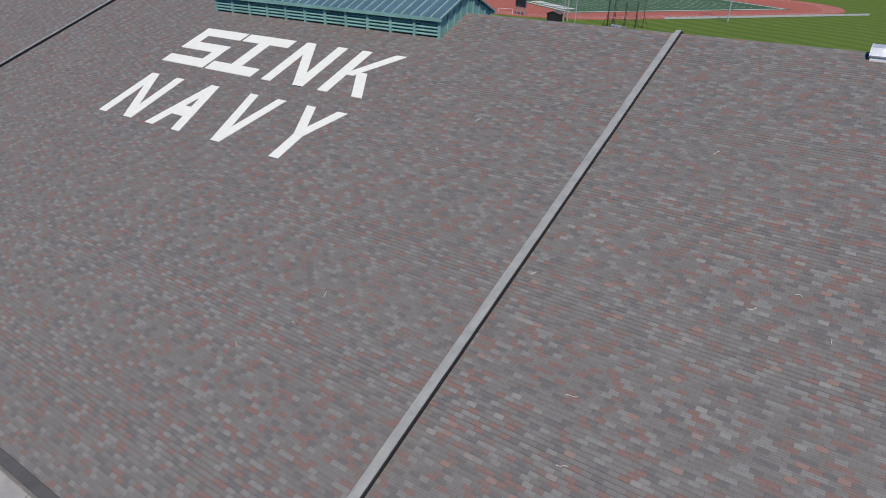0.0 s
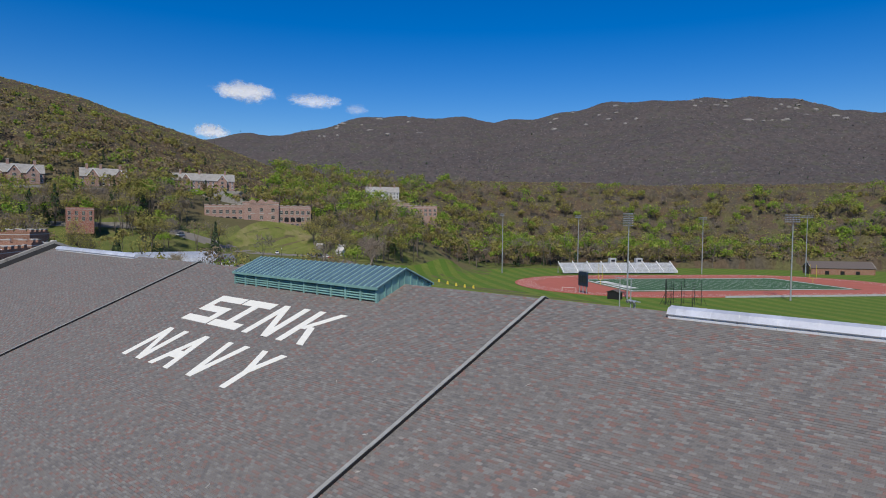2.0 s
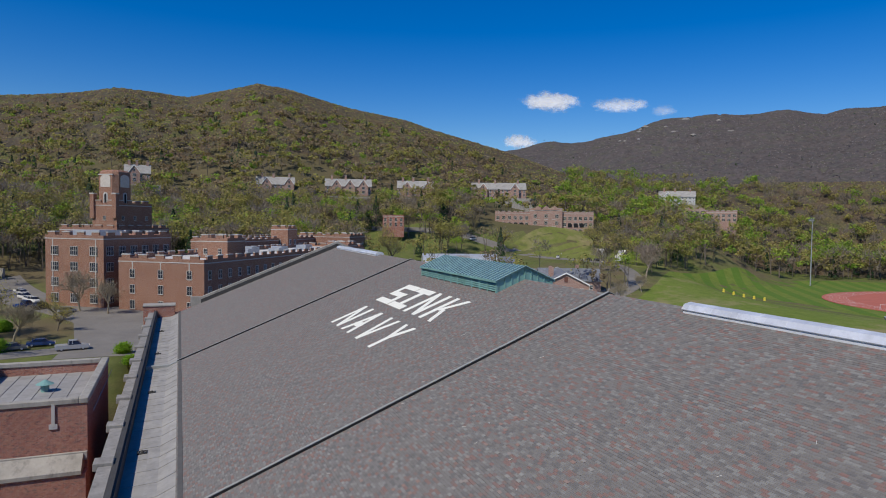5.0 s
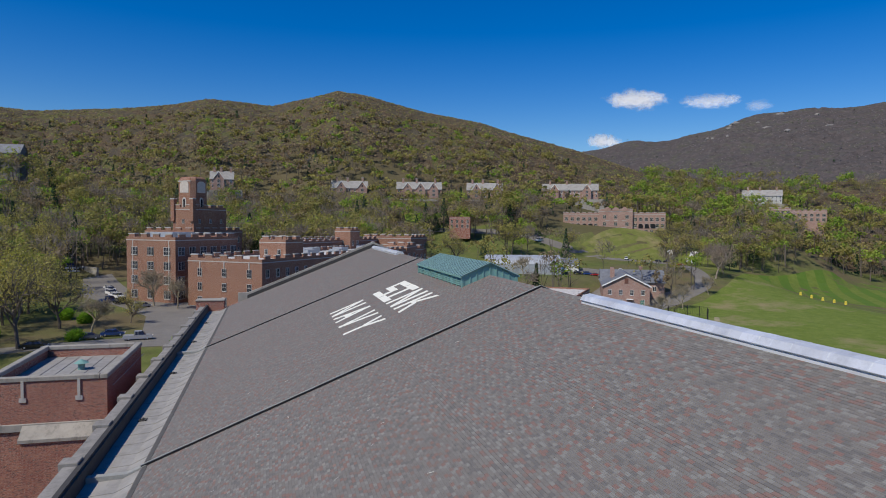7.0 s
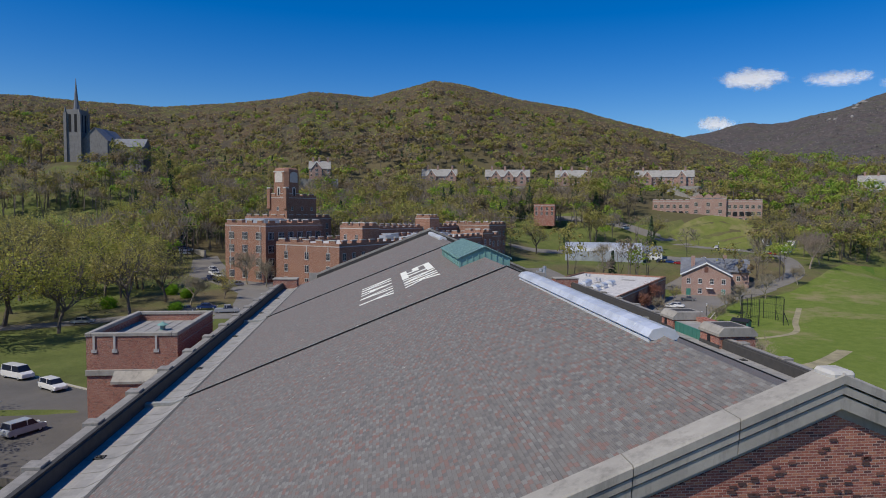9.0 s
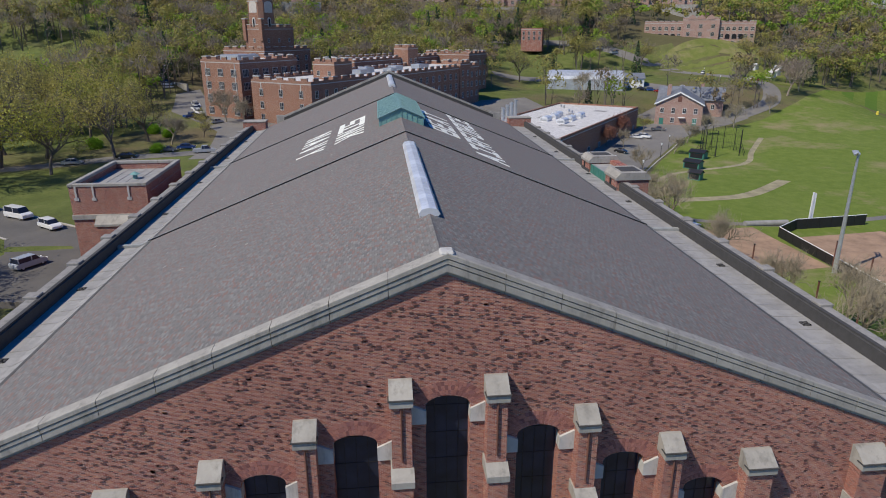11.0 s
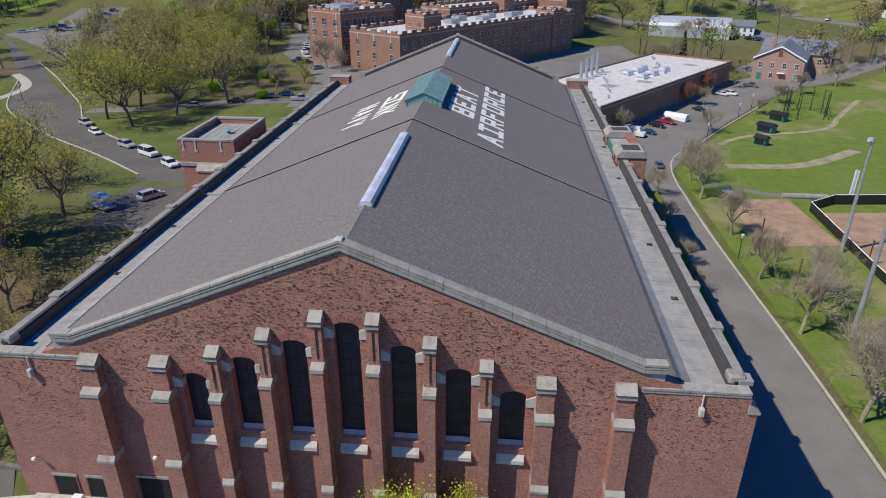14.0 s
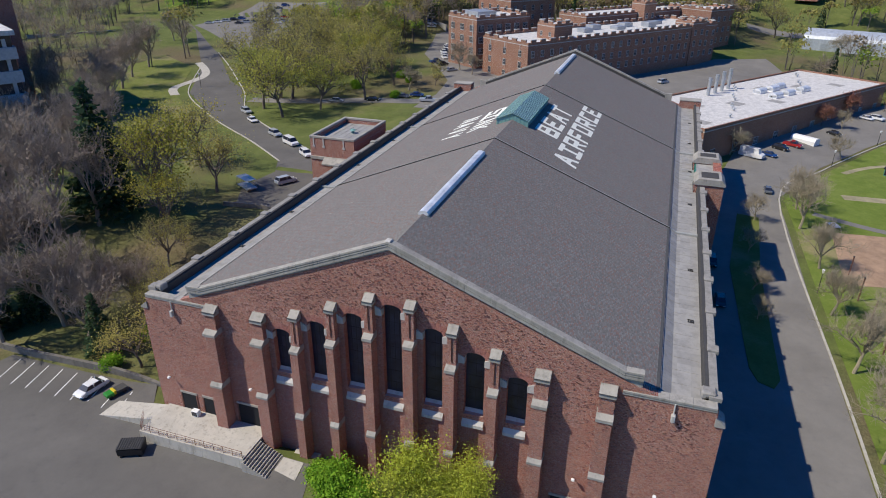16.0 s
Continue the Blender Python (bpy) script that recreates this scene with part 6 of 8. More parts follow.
for key, x, y, s in (
    ("green", -81, -50, 1.1), ("green", -92, -43, 0.95), ("spring", -104, -33, 1.0), ("green", -88, -61, 1.05), ("spring", -21, -30, 0.72), ("yellow", -6.5, -32.5, 1.1), ("yellow", -14, -40, 0.85),
    ("spring", -110, -52, 1.0), ("spring", -118, -66, 1.05), ("green", -128, -48, 1.0), ("spring", -134, -72, 1.1), ("spring", -122, -90, 1.0), ("spring", -142, -56, 1.0), ("bare", -120, -24, 0.8), ("spring", -126, -32, 0.8),
    ("bare", -150, -100, 1.0), ("bare", -163, -150, 1.1), ("bare", -176, -166, 1.1), ("spring", -152, -84, 1.0), ("green", -150, -46, 0.8), ("conifer", -196, -78, 0.8), ("conifer", -182, -70, 0.7), ("spring", -178, -90, 1.0),
    ("spring", -200, -100, 0.9), ("bare", -214, -118, 0.9), ("spring", -232, -84, 1.0), ("spring", -168, -66, 0.9), ("green", -206, -64, 0.9), ("spring", -240, -104, 1.0), ("bare", -190, -124, 0.9),
    ("dark_bare", 4, -48, 1.0), ("dark_bare", 12, -56, 1.0), ("dark_bare", -4, -62, 1.0), ("dark_bare", -18, -66, 1.0), ("dark_bare", -32, -72, 1.0), ("dark_bare", -44, -84, 0.95), ("dark_bare", 16, -40, 0.95), ("dark_bare", 22, -30, 0.85),
    ("dark_bare", -62, -98, 1.0), ("dark_bare", -78, -112, 1.0), ("dark_bare", -96, -124, 0.95), ("dark_bare", -112, -134, 0.95), ("dark_bare", -54, -112, 1.0), ("dark_bare", 24, -46, 1.0), ("dark_bare", 20, -66, 1.0),
    ("dark_bare", -70, -128, 1.0), ("dark_bare", -128, -140, 0.9), ("conifer", -4, -43, 1.75), ("conifer", 21, -36, 0.7), ("conifer", 26, -18, 0.72), ("spring", 27, -10, 0.5), ("dark_bare", 25, -22, 0.7), ("conifer", 8, -55, 1.2),
    ("spring", -165, -80, 0.95), ("green", -200, -84, 0.9), ("green", -225, -70, 0.9), ("spring", -245, -90, 1.0), ("spring", -255, -70, 1.0), ("green", -270, -95, 1.0), ("spring", -160, -60, 0.9), ("spring", -190, -62, 0.9),
    ("yellow", -2, -27, 0.7), ("spring", 5, -22, 0.5), ("spring", -34, -44, 0.8), ("spring", 14, -17, 0.45),
    ("dark_bare", 0, -42, 0.9), ("dark_bare", 16, -48, 0.9), ("dark_bare", 6, -60, 0.9), ("dark_bare", -10, -78, 0.9), ("dark_bare", 22, -54, 0.9), ("dark_bare", 19, -26, 0.7), ("dark_bare", 14, -22, 0.55), ("dark_bare", -26, -88, 0.85), ("conifer", 27, -40, 0.8), ("dark_bare", 30, -34, 0.8),
    ("bare", -8, 92.5, 1.0), ("bare", -26, 92.5, 0.85), ("bare", 12, 92, 1.05), ("bare", -65, 92.5, 1.1), ("bare", -45, 93.5, 0.9), ("bare", 26, 93, 1.0), ("bare", 40, 93, 1.0), ("bare", -78, 93.5, 0.9), ("bare", 2, 98, 0.8), ("bare", -18, 99, 0.85),
    ("bare", -127, 112, 0.75), ("bare", -152, 133, 0.6), ("bare", -165, 143.5, 0.75), ("bare", -179, 158, 0.7), ("bare", -194, 177, 0.85), ("bare", -215, 205, 0.75), ("bare", -66, 83, 0.55), ("bare", -31, 80, 0.55), ("bare", -20, 80, 0.42), ("bare", -48, 80.5, 0.5),
    ("bare", -160, 118, 0.6), ("red", -160, 111.5, 0.8), ("red", -175, 122, 0.8), ("bare", -119, 80.5, 0.8), ("spring", -190, 137, 0.35), ("bare", -256, 132, 1.0),
    ("bare", -262, 215, 1.2), ("bare", -250, 240, 1.15), ("dark_bare", -240, 228, 1.0), ("spring", -275, 240, 0.9), ("bare", -156, -17, 0.9), ("bare", -149, -10, 0.7), ("spring", -142, -20, 0.3), ("spring", -130, -18, 0.3), ("green", -280, 58, 1.0),
    ("green", -268, 78, 0.85), ("spring", -292, 108, 1.0), ("spring", -320, 150, 1.0), ("spring", -330, 190, 0.8), ("spring", -316, 250, 0.9), ("green", -300, 42, 1.15), ("spring", -284, 30, 0.9), ("red", -310, 84, 1.2),
):
    plant(key, x, y, s)
park_rs = np.random.default_rng(23)
PARK = [(-100, -40), (-112, -28), (-165, -52), (-250, -72), (-250, -92), (-190, -98), (-165, -112), (-112, -76), (-92, -58)]
grown = 0
while grown < 18:
    x, y = park_rs.uniform(-250, -92), park_rs.uniform(-112, -28)
    if in_poly(np.array([x]), np.array([y]), PARK)[0]:
        plant(("spring", "green", "spring", "bare", "yellow")[grown % 5], x, y, park_rs.uniform(0.75, 1.1))
        grown += 1
for x, y, key in ((-452, 440, "spring"), (-446, 452, "green"), (-458, 430, "conifer"), (-440, 436, "spring"), (-462, 452, "bare"), (-448, 462, "conifer"), (-400, 404, "green"), (-392, 414, "spring"), (-404, 394, "spring"), (-398, 424, "green")):
    plant(key, x, y, 1.1)
plant("bush", 39.2, 29.0, 1.0)
plant("bush", 40.2, 32.6, 0.85)
plant("bush", 38.2, 26.4, 0.55)
plant("willow", 40.4, 38.4, 1.0)
plant("willow", 40.8, 42.3, 0.8)
plant("willow", 39.6, 46.2, 0.85)
for x, y, s in ((-100, -3, 0.5), (-92, -1.5, 0.4), (24, -8, 0.5), (28.5, -14, 0.6), (20, -14, 0.7), (-132, -28, 0.6), (-138, -34, 0.7), (-120, -44, 0.7), (-108, -24, 0.6)):
    plant("bush", x, y, s)

# woods that nobody could count
wood_rs = np.random.default_rng(11)
OPEN = [(-172, -27, 36), (-200, 0, 42), (-222, 30, 40), (-232, 62, 36), (-205, 158, 24), (-262, 135, 30), (-278, 160, 16), (-355, 235, 44), (-325, 225, 34), (-300, 222, 26), (-230, -20, 36), (-350, 122, 14), (-245, -145, 50)]
FIELD = [(-208, 190), (-240, 225), (-268, 270), (-292, 350), (-288, 430), (-205, 535), (-70, 650), (200, 650), (200, 92), (-84, 92), (-142, 124), (-190, 166)]
HOUSES = tuple((v[0], v[1], v[4] * 0.62) for v in VILLAS) + ((-378, -158, 26), (-424, 428, 24), (-350, 122, 14))


def wooded(x, y, thin):
    """Where trees may stand: off the fields, roads and houses; thin is a random number per place."""
    keep = ~in_poly(x, y, FIELD)
    for cx, cy, cr in OPEN:
        keep &= np.hypot(x - cx, y - cy) > cr
    for cx, cy, cr in HOUSES:
        keep &= np.hypot(x - cx, y - cy) > cr * 0.8
        # the slope below each villa stays low, so that it shows
        along = (x - cx) * 0.93 - (y - cy) * 0.3
        if cy < 350:
            keep &= ~((along > 0) & (along < 46) & (np.abs((x - cx) * 0.3 + (y - cy) * 0.93) < cr * 0.85))
    lot = (x > -300) & (x < -150) & (y < -92) & (y > -215)
    lane = in_poly(x, y, [(-98, 4), (-98, -16), (-140, -22), (-200, -50), (-250, -60), (-250, -40), (-160, 12)])
    mid_open = (x > -352) & (x < -225) & (y > 90) & (y < 245) & (thin < np.where(x > -312, 0.93, 0.7))
    return keep & ~lot & ~lane & ~mid_open & ~((x > -215) & (y > 10) & (y < 190))


def scatter(count, r0, r1, a0, a1):
    r = np.sqrt(wood_rs.uniform(r0**2, r1**2, count))
    a = np.radians(wood_rs.uniform(a0, a1, count))
    x, y = 20 - r * np.cos(a), 5 + r * np.sin(a)
    keep = wooded(x, y, wood_rs.random(count))
    return x[keep], y[keep]


def crowns(x, y, cell, seed):
    """The roof of a closed wood: 0 between the crowns, up to 1 on top of each, one crown in every cell of a jittered grid."""
    gi, gj = np.floor(x / cell), np.floor(y / cell)
    best = np.full(x.shape, 9.0)
    for di in (-1, 0, 1):
        for dj in (-1, 0, 1):
            i, j = gi + di, gj + dj
            h1 = np.modf(np.abs(np.sin(i * 127.1 + j * 311.7 + seed) * 43758.5))[0]
            h2 = np.modf(np.abs(np.sin(i * 269.5 + j * 183.3 + seed) * 24634.6))[0]
            size = 0.5 + 0.26 * np.modf(h1 * 7.3 + h2 * 3.1)[0]
            d = np.hypot(x / cell - i - 0.15 - 0.7 * h1, y / cell - j - 0.15 - 0.7 * h2) / size
            best = np.minimum(best, d)
    return np.sqrt(np.clip(1 - (best / 1.25) ** 2, 0, 1))


def canopy(name, material, r0, r1, dr, a0, a1, da, cell, tall, leaves, size, leaf_mats, label):
    """A closed wood far off: a sheet of domed crowns over the slope, with leaf and twig clumps strewn on it."""
    rr, aa = np.arange(r0, r1, dr), np.radians(np.arange(a0, a1, da))
    R, A = np.meshgrid(rr, aa, indexing="ij")
    X, Y = 20 - R * np.cos(A), 5 + R * np.sin(A)
    X, Y = X + wood_rs.normal(0, dr * 0.16, X.shape), Y + wood_rs.normal(0, dr * 0.16, X.shape)
    ok = wooded(X.ravel(), Y.ravel(), np.ones(X.size)).reshape(X.shape)
    rise = np.clip((R - r0) / 45, 0, 1)
    Z = height(X, Y) + np.where(ok, rise * (tall * (0.3 + 0.7 * crowns(X, Y, cell, 3.0)) + wood_rs.normal(0, tall * 0.03, X.shape)) - 1.5 * (1 - rise), -2.5)
    idx = np.arange(X.size).reshape(X.shape)
    f = np.stack([idx[:-1, :-1], idx[:-1, 1:], idx[1:, 1:], idx[1:, :-1]], -1).reshape(-1, 4)
    tagged(new(name, mesh_of(name, np.stack([X, Y, Z], -1).reshape(-1, 3), f.tolist(), material, True)), label, "woods", kind="stuff")
    for mat, share in leaf_mats:
        x, y = scatter(int(leaves * share), r0, r1, a0, a1)
        n = len(x)
        top = crowns(x, y, cell, 3.0)
        c = np.stack([x, y, height(x, y) + tall * (0.3 + 0.7 * top) + wood_rs.uniform(-0.1, 0.35, n) * size], 1)
        face = np.stack([wood_rs.normal(0, 0.55, n) + 0.35, wood_rs.normal(0, 0.55, n) - 0.25, wood_rs.uniform(0.4, 1.1, n)], 1)
        u = np.cross(face, wood_rs.normal(0, 1, (n, 3)))
        u /= np.linalg.norm(u, axis=1)[:, None]
        v = np.cross(u, face)
        v /= np.linalg.norm(v, axis=1)[:, None]
        q = size * wood_rs.uniform(0.5, 1.4, (n, 1))
        u, v = u * q, v * q * 0.7
        tagged(new("leaf_clumps", quads("leaf_clumps", np.stack([c - u - v * 0.4, c + u * 0.2 - v, c + u + v * 0.3, c - u * 0.3 + v], 1), mat)), "budding twigs on the crowns of the woods", "woods", kind="stuff")


def canopy_material(name, cell, stops, grain):
    """Crowns that differ tree by tree and drift in hue over the slope."""
    n = Nodes(name, 0.95, spec=0.05)
    vor = n.t.nodes.new("ShaderNodeTexVoronoi")
    vor.voronoi_dimensions = "2D"
    n.put(vor.inputs["Vector"], n.co)
    vor.inputs["Scale"].default_value = 1 / cell
    pick = n.xyz(vor.outputs["Color"])[0]
    drift = n.noise(0.009, 4, 0.6)
    c = n.ramp(n.math("ADD", n.math("MULTIPLY", pick, 0.55), n.math("MULTIPLY", n.math("SUBTRACT", drift, 0.28), 1.0)), *stops)
    fine = n.noise(grain, 5, 0.75)
    c = n.mix(0.75, c, n.ramp(fine, (0.3, 0.22), (0.7, 0.74)), "OVERLAY")
    return n.done(c, fine, 0.8, 1.2)


def wood(name, material, x, y, tall, leaves, size, stems=None, wide=0.45, label="", conifer=False, twiggy=False, jitter=0.3, limbs=4):
    """Trees at plan points in one mesh: lobed crowns of leaf clumps (or of thin twigs) on stems with limbs."""
    n = len(x)
    z = height(x, y)
    h = tall * wood_rs.uniform(0.68, 1.2, n)
    r = h * wide * wood_rs.uniform(0.8, 1.2, n)
    lobes = 7
    la = wood_rs.uniform(0, 6.283, (n, lobes))
    lr = np.sqrt(wood_rs.random((n, lobes))) * 0.68
    lobe = np.stack([np.cos(la) * lr, np.sin(la) * lr, 0.62 + 0.2 * (1 - lr**2) + wood_rs.normal(0, 0.05, (n, lobes))], -1)
    pick = wood_rs.integers(0, lobes, (n, leaves))
    out = wood_rs.normal(0, 1, (n, leaves, 3))
    out[..., 2] = np.abs(out[..., 2]) * np.where(wood_rs.random((n, leaves)) < 0.2, -0.7, 1.0)
    out /= np.linalg.norm(out, axis=-1)[..., None]
    c = lobe[np.arange(n)[:, None], pick]
    reach = wood_rs.uniform(0.55, 1.0, (n, leaves, 1)) * np.array((0.36, 0.36, 0.17))
    c = c + out * reach
    if conifer:
        t = wood_rs.random((n, leaves)) ** 1.4
        a = wood_rs.uniform(0, 6.28, (n, leaves))
        c = np.stack([np.cos(a) * (1 - t), np.sin(a) * (1 - t), t * 0.9 + 0.12], -1)
        out = np.stack([np.cos(a), np.sin(a), 0.5 + 0 * a], -1)
    c = c * np.stack([r, r, h], -1)[:, None, :] + np.stack([x, y, z], -1)[:, None, :]
    c, out = c.reshape(-1, 3), out.reshape(-1, 3)
    m = len(c)
    face = out + wood_rs.normal(0, jitter, (m, 3))
    face /= np.linalg.norm(face, axis=1)[:, None]
    u = np.cross(face, wood_rs.normal(0, 1, (m, 3)))
    if twiggy:
        u = out + wood_rs.normal(0, 0.45, (m, 3)) + np.array((0, 0, 0.35))
    u /= np.linalg.norm(u, axis=1)[:, None]
    v = np.cross(u, face if not twiggy else wood_rs.normal(0, 1, (m, 3)))
    v /= np.linalg.norm(v, axis=1)[:, None] + 1e-9
    s = size * wood_rs.uniform(0.5, 1.35, (m, 1))
    u, v = (u * s * 2.6, v * s * 0.16) if twiggy else (u * s, v * s * 0.75)
    tagged(new(name, quads(name, np.stack([c - u - v * 0.4, c + u * 0.2 - v, c + u + v * 0.3, c - u * 0.3 + v], 1), material)), label, "woods", kind="stuff")
    if stems:
        rows = []
        for i in range(2):
            a = wood_rs.uniform(0, 3.14, n)
            w = 0.013 * h
            d = np.stack([np.cos(a) * w, np.sin(a) * w, 0 * w], 1)
            lean = wood_rs.normal(0, 0.05, (n, 2)) * h[:, None]
            p0 = np.stack([x, y, z - 0.5], 1)
            p1 = np.stack([x + lean[:, 0], y + lean[:, 1], z + 0.8 * h], 1)
            rows.append(np.stack([p0 - d, p0 + d, p1 + d * 0.4, p1 - d * 0.4], 1))
        for i in range(limbs):
            a = wood_rs.uniform(0, 6.28, n)
            t = wood_rs.uniform(0.25, 0.6, n)
            p0 = np.stack([x, y, z + t * h], 1)
            p1 = p0 + np.stack([np.cos(a) * 0.75 * r, np.sin(a) * 0.75 * r, wood_rs.uniform(0.14, 0.32, n) * h], 1)
            w = np.stack([-np.sin(a), np.cos(a), 0 * a], 1) * (0.007 * h)[:, None]
            rows.append(np.stack([p0 - w, p0 + w, p1 + w * 0.3, p1 - w * 0.3], 1))
        tagged(new("wood_stems", quads("wood_stems", np.concatenate(rows), stems)), "bare stems and limbs of the woods", "woods", kind="stuff")


w_green = woods_material("woods_green", (0.10, 0.165, 0.024), (0.15, 0.205, 0.034), (0.20, 0.22, 0.05))
w_olive = woods_material("woods_olive", (0.145, 0.138, 0.044), (0.185, 0.172, 0.052), (0.16, 0.13, 0.058))
w_brown = woods_material("woods_brown", (0.135, 0.105, 0.064), (0.17, 0.13, 0.076), (0.145, 0.124, 0.085))
w_twig = woods_material("woods_twigs", (0.13, 0.112, 0.088), (0.165, 0.138, 0.108), (0.18, 0.152, 0.11))
w_dark = woods_material("woods_dark", (0.022, 0.042, 0.02), (0.032, 0.052, 0.025), (0.038, 0.055, 0.03))
# greyer and bluer than the near woods: distance haze mixed into the colour
w_far = woods_material("hazed_far_woods", (0.10, 0.09, 0.087), (0.13, 0.115, 0.108), (0.11, 0.105, 0.09))

for name, mat, count, tall, wide, leaves, size, kind in (
    ("budding_woods", w_olive, 1350, 19, 0.44, 200, 0.5, ""), ("green_woods", w_green, 620, 17, 0.44, 210, 0.5, ""), ("bare_woods", w_twig, 900, 18, 0.42, 190, 0.62, "twig"),
    ("brown_woods", w_brown, 480, 18, 0.42, 190, 0.5, ""), ("conifer_woods", w_dark, 130, 19, 0.2, 260, 0.6, "conifer"),
):
    x, y = scatter(count, 215, 450, -42, 96)
    wood(name, mat, x, y, tall, leaves, size, bark, wide, "spring woods of mixed budding trees", kind == "conifer", kind == "twig", limbs=7)
x, y = scatter(300, 195, 420, -72, -43)
wood("bank_woods", w_twig, x, y, 15, 200, 0.5, bark, 0.4, "grey-brown budding trees on the bank", False, True)
# tall trees on the slope behind the stadium
for name, mat, count, tall, wide, leaves, size, twig in (("budding_woods", w_olive, 420, 23, 0.4, 130, 0.8, False), ("green_woods", w_green, 420, 24, 0.4, 140, 0.8, False), ("bare_woods", w_twig, 330, 22, 0.4, 130, 0.8, True)):
    x, y = scatter(count, 480, 800, 33, 92)
    wood(name, mat, x, y, tall, leaves, size, bark, wide, "tall spring trees behind the stadium", False, twig, limbs=5)
# loose trees round the villas, then the closed woods of the hill
for name, mat, count, tall, wide, conifer in (("hillside_woods", w_olive, 1500, 14, 0.5, False), ("green_hillside_woods", w_green, 620, 13, 0.47, False), ("brown_hillside_woods", w_brown, 1500, 14, 0.5, False), ("conifer_hillside", w_dark, 190, 15, 0.2, True)):
    x, y = scatter(count, 450, 700, -44, 92)
    wood(name, mat, x, y, tall, 60, 0.85, bark if name == "hillside_woods" else None, wide, "wooded hillside in early spring", conifer, jitter=0.25)
hill_roof = canopy_material("hill_canopy", 9.0, ((0.1, (0.096, 0.074, 0.052)), (0.32, (0.122, 0.091, 0.059)), (0.5, (0.095, 0.083, 0.063)), (0.68, (0.12, 0.104, 0.056)), (0.9, (0.12, 0.127, 0.052))), 0.45)
# mountain crowns with the same haze put into their base tones
far_roof = canopy_material("hazed_mountain_canopy", 10.0, ((0.1, (0.082, 0.073, 0.071)), (0.4, (0.105, 0.09, 0.086)), (0.6, (0.088, 0.081, 0.08)), (0.8, (0.1, 0.096, 0.076))), 0.16)
canopy("hill_woods", hill_roof, 560, 1000, 3.3, -44, 92, 0.27, 9.0, 11, 150000, 0.7, ((w_olive, 0.42), (w_brown, 0.48), (w_green, 0.1)), "closed brown and olive woods of the near hill")
canopy("mountain_woods", far_roof, 985, 2700, 8.0, 8, 100, 0.26, 15.0, 11, 60000, 1.5, ((w_far, 1.0),), "grey-brown leafless woods on the far mountain, distance haze in their colour")
x, y = scatter(420, 980, 2500, 8, 96)
wood("far_mountain_pines", w_dark, x, y, 15, 10, 1.3, None, 0.25, "dark pines on the far mountain", True, jitter=0.2)

# pale rock faces near the far crest
rock = stone_material("pale_granite", (0.27, 0.255, 0.235))
for k in range(64):
    a = radians(wood_rs.choice([wood_rs.uniform(36, 46), wood_rs.uniform(54, 66), wood_rs.uniform(68, 80)]))
    r = wood_rs.uniform(1550, 2050)
    x, y = 20 - r * math.cos(a), 5 + r * math.sin(a)
    bm = bmesh.new()
    bmesh.ops.create_icosphere(bm, subdivisions=2, radius=1)
    for v in bm.verts:
        v.co *= 1 + 0.35 * noise.noise(v.co * 2 + Vector((k, 0, 0)))
    bmesh.ops.scale(bm, vec=(wood_rs.uniform(3, 8), wood_rs.uniform(4, 13), wood_rs.uniform(3, 5)), verts=bm.verts[:])
    ob = part("rock_outcrop", bm, rock, None, "", pose(x, y, float(height(x, y)) + 9, 0, 0, wood_rs.uniform(0, 180)))
    tagged(ob, "pale granite outcrop among bare mountain woods", "rock", "mountain outcrops")

# small fair-weather clouds: three thin veils one behind the other, torn open by noise
def cloud_material(name, seed, cover):
    n = Nodes(name, 1.0, spec=0.0)
    o = n.xyz()
    v = n.join(n.math("ADD", n.math("MULTIPLY", o[1], 2.2), seed), n.math("MULTIPLY", o[2], 1.0), seed)
    body = n.math("SUBTRACT", 1.0, n.math("ADD", n.math("POWER", n.math("ABSOLUTE", o[1]), 2.0), n.math("POWER", n.math("ABSOLUTE", n.math("ADD", o[2], n.math("MULTIPLY", o[1], 0.12))), 1.6)))
    dens = n.math("ADD", n.math("MULTIPLY", body, 0.85), n.math("MULTIPLY", n.math("SUBTRACT", n.noise(1.5, 7, 0.62, v), 0.5), 2.1))
    n.put(n.b.inputs["Alpha"], n.math("MULTIPLY", n.ramp(dens, (0.12, 0.0), (0.75, 1.0)), cover))
    n.put(n.b.inputs["Base Color"], (0.93, 0.93, 0.93))
    return n.mat


for x, y, z, wide, tall, cover in ((-3583, 2191, 812, 205, 70, 0.5), (-3348, 2553, 782, 185, 48, 0.34), (-3713, 2043, 562, 125, 50, 0.5), (-3191, 2763, 738, 80, 34, 0.12)):
    az = math.degrees(math.atan2(y, -x))
    for k in range(3):
        rows = 9
        co = [(-0.05 * (1 - u * u - v * v), u, v) for u in np.linspace(-1.15, 1.15, rows) for v in np.linspace(-1.15, 1.15, rows)]
        fs = [(a * rows + b, a * rows + b + rows, a * rows + b + rows + 1, a * rows + b + 1) for a in range(rows - 1) for b in range(rows - 1)]
        ob = new("cloud", mesh_of("cloud", co, fs, cloud_material("cloud_veil", wood_rs.uniform(0, 90), cover), True))
        ob.matrix_basis = pose(x - 30 * k, y + 18 * k, z, 0, 0, -az) @ Matrix.Diagonal((wide, wide, tall, 1))
        tagged(ob, "small white fair-weather cloud over the hills", "cloud", kind="structure")


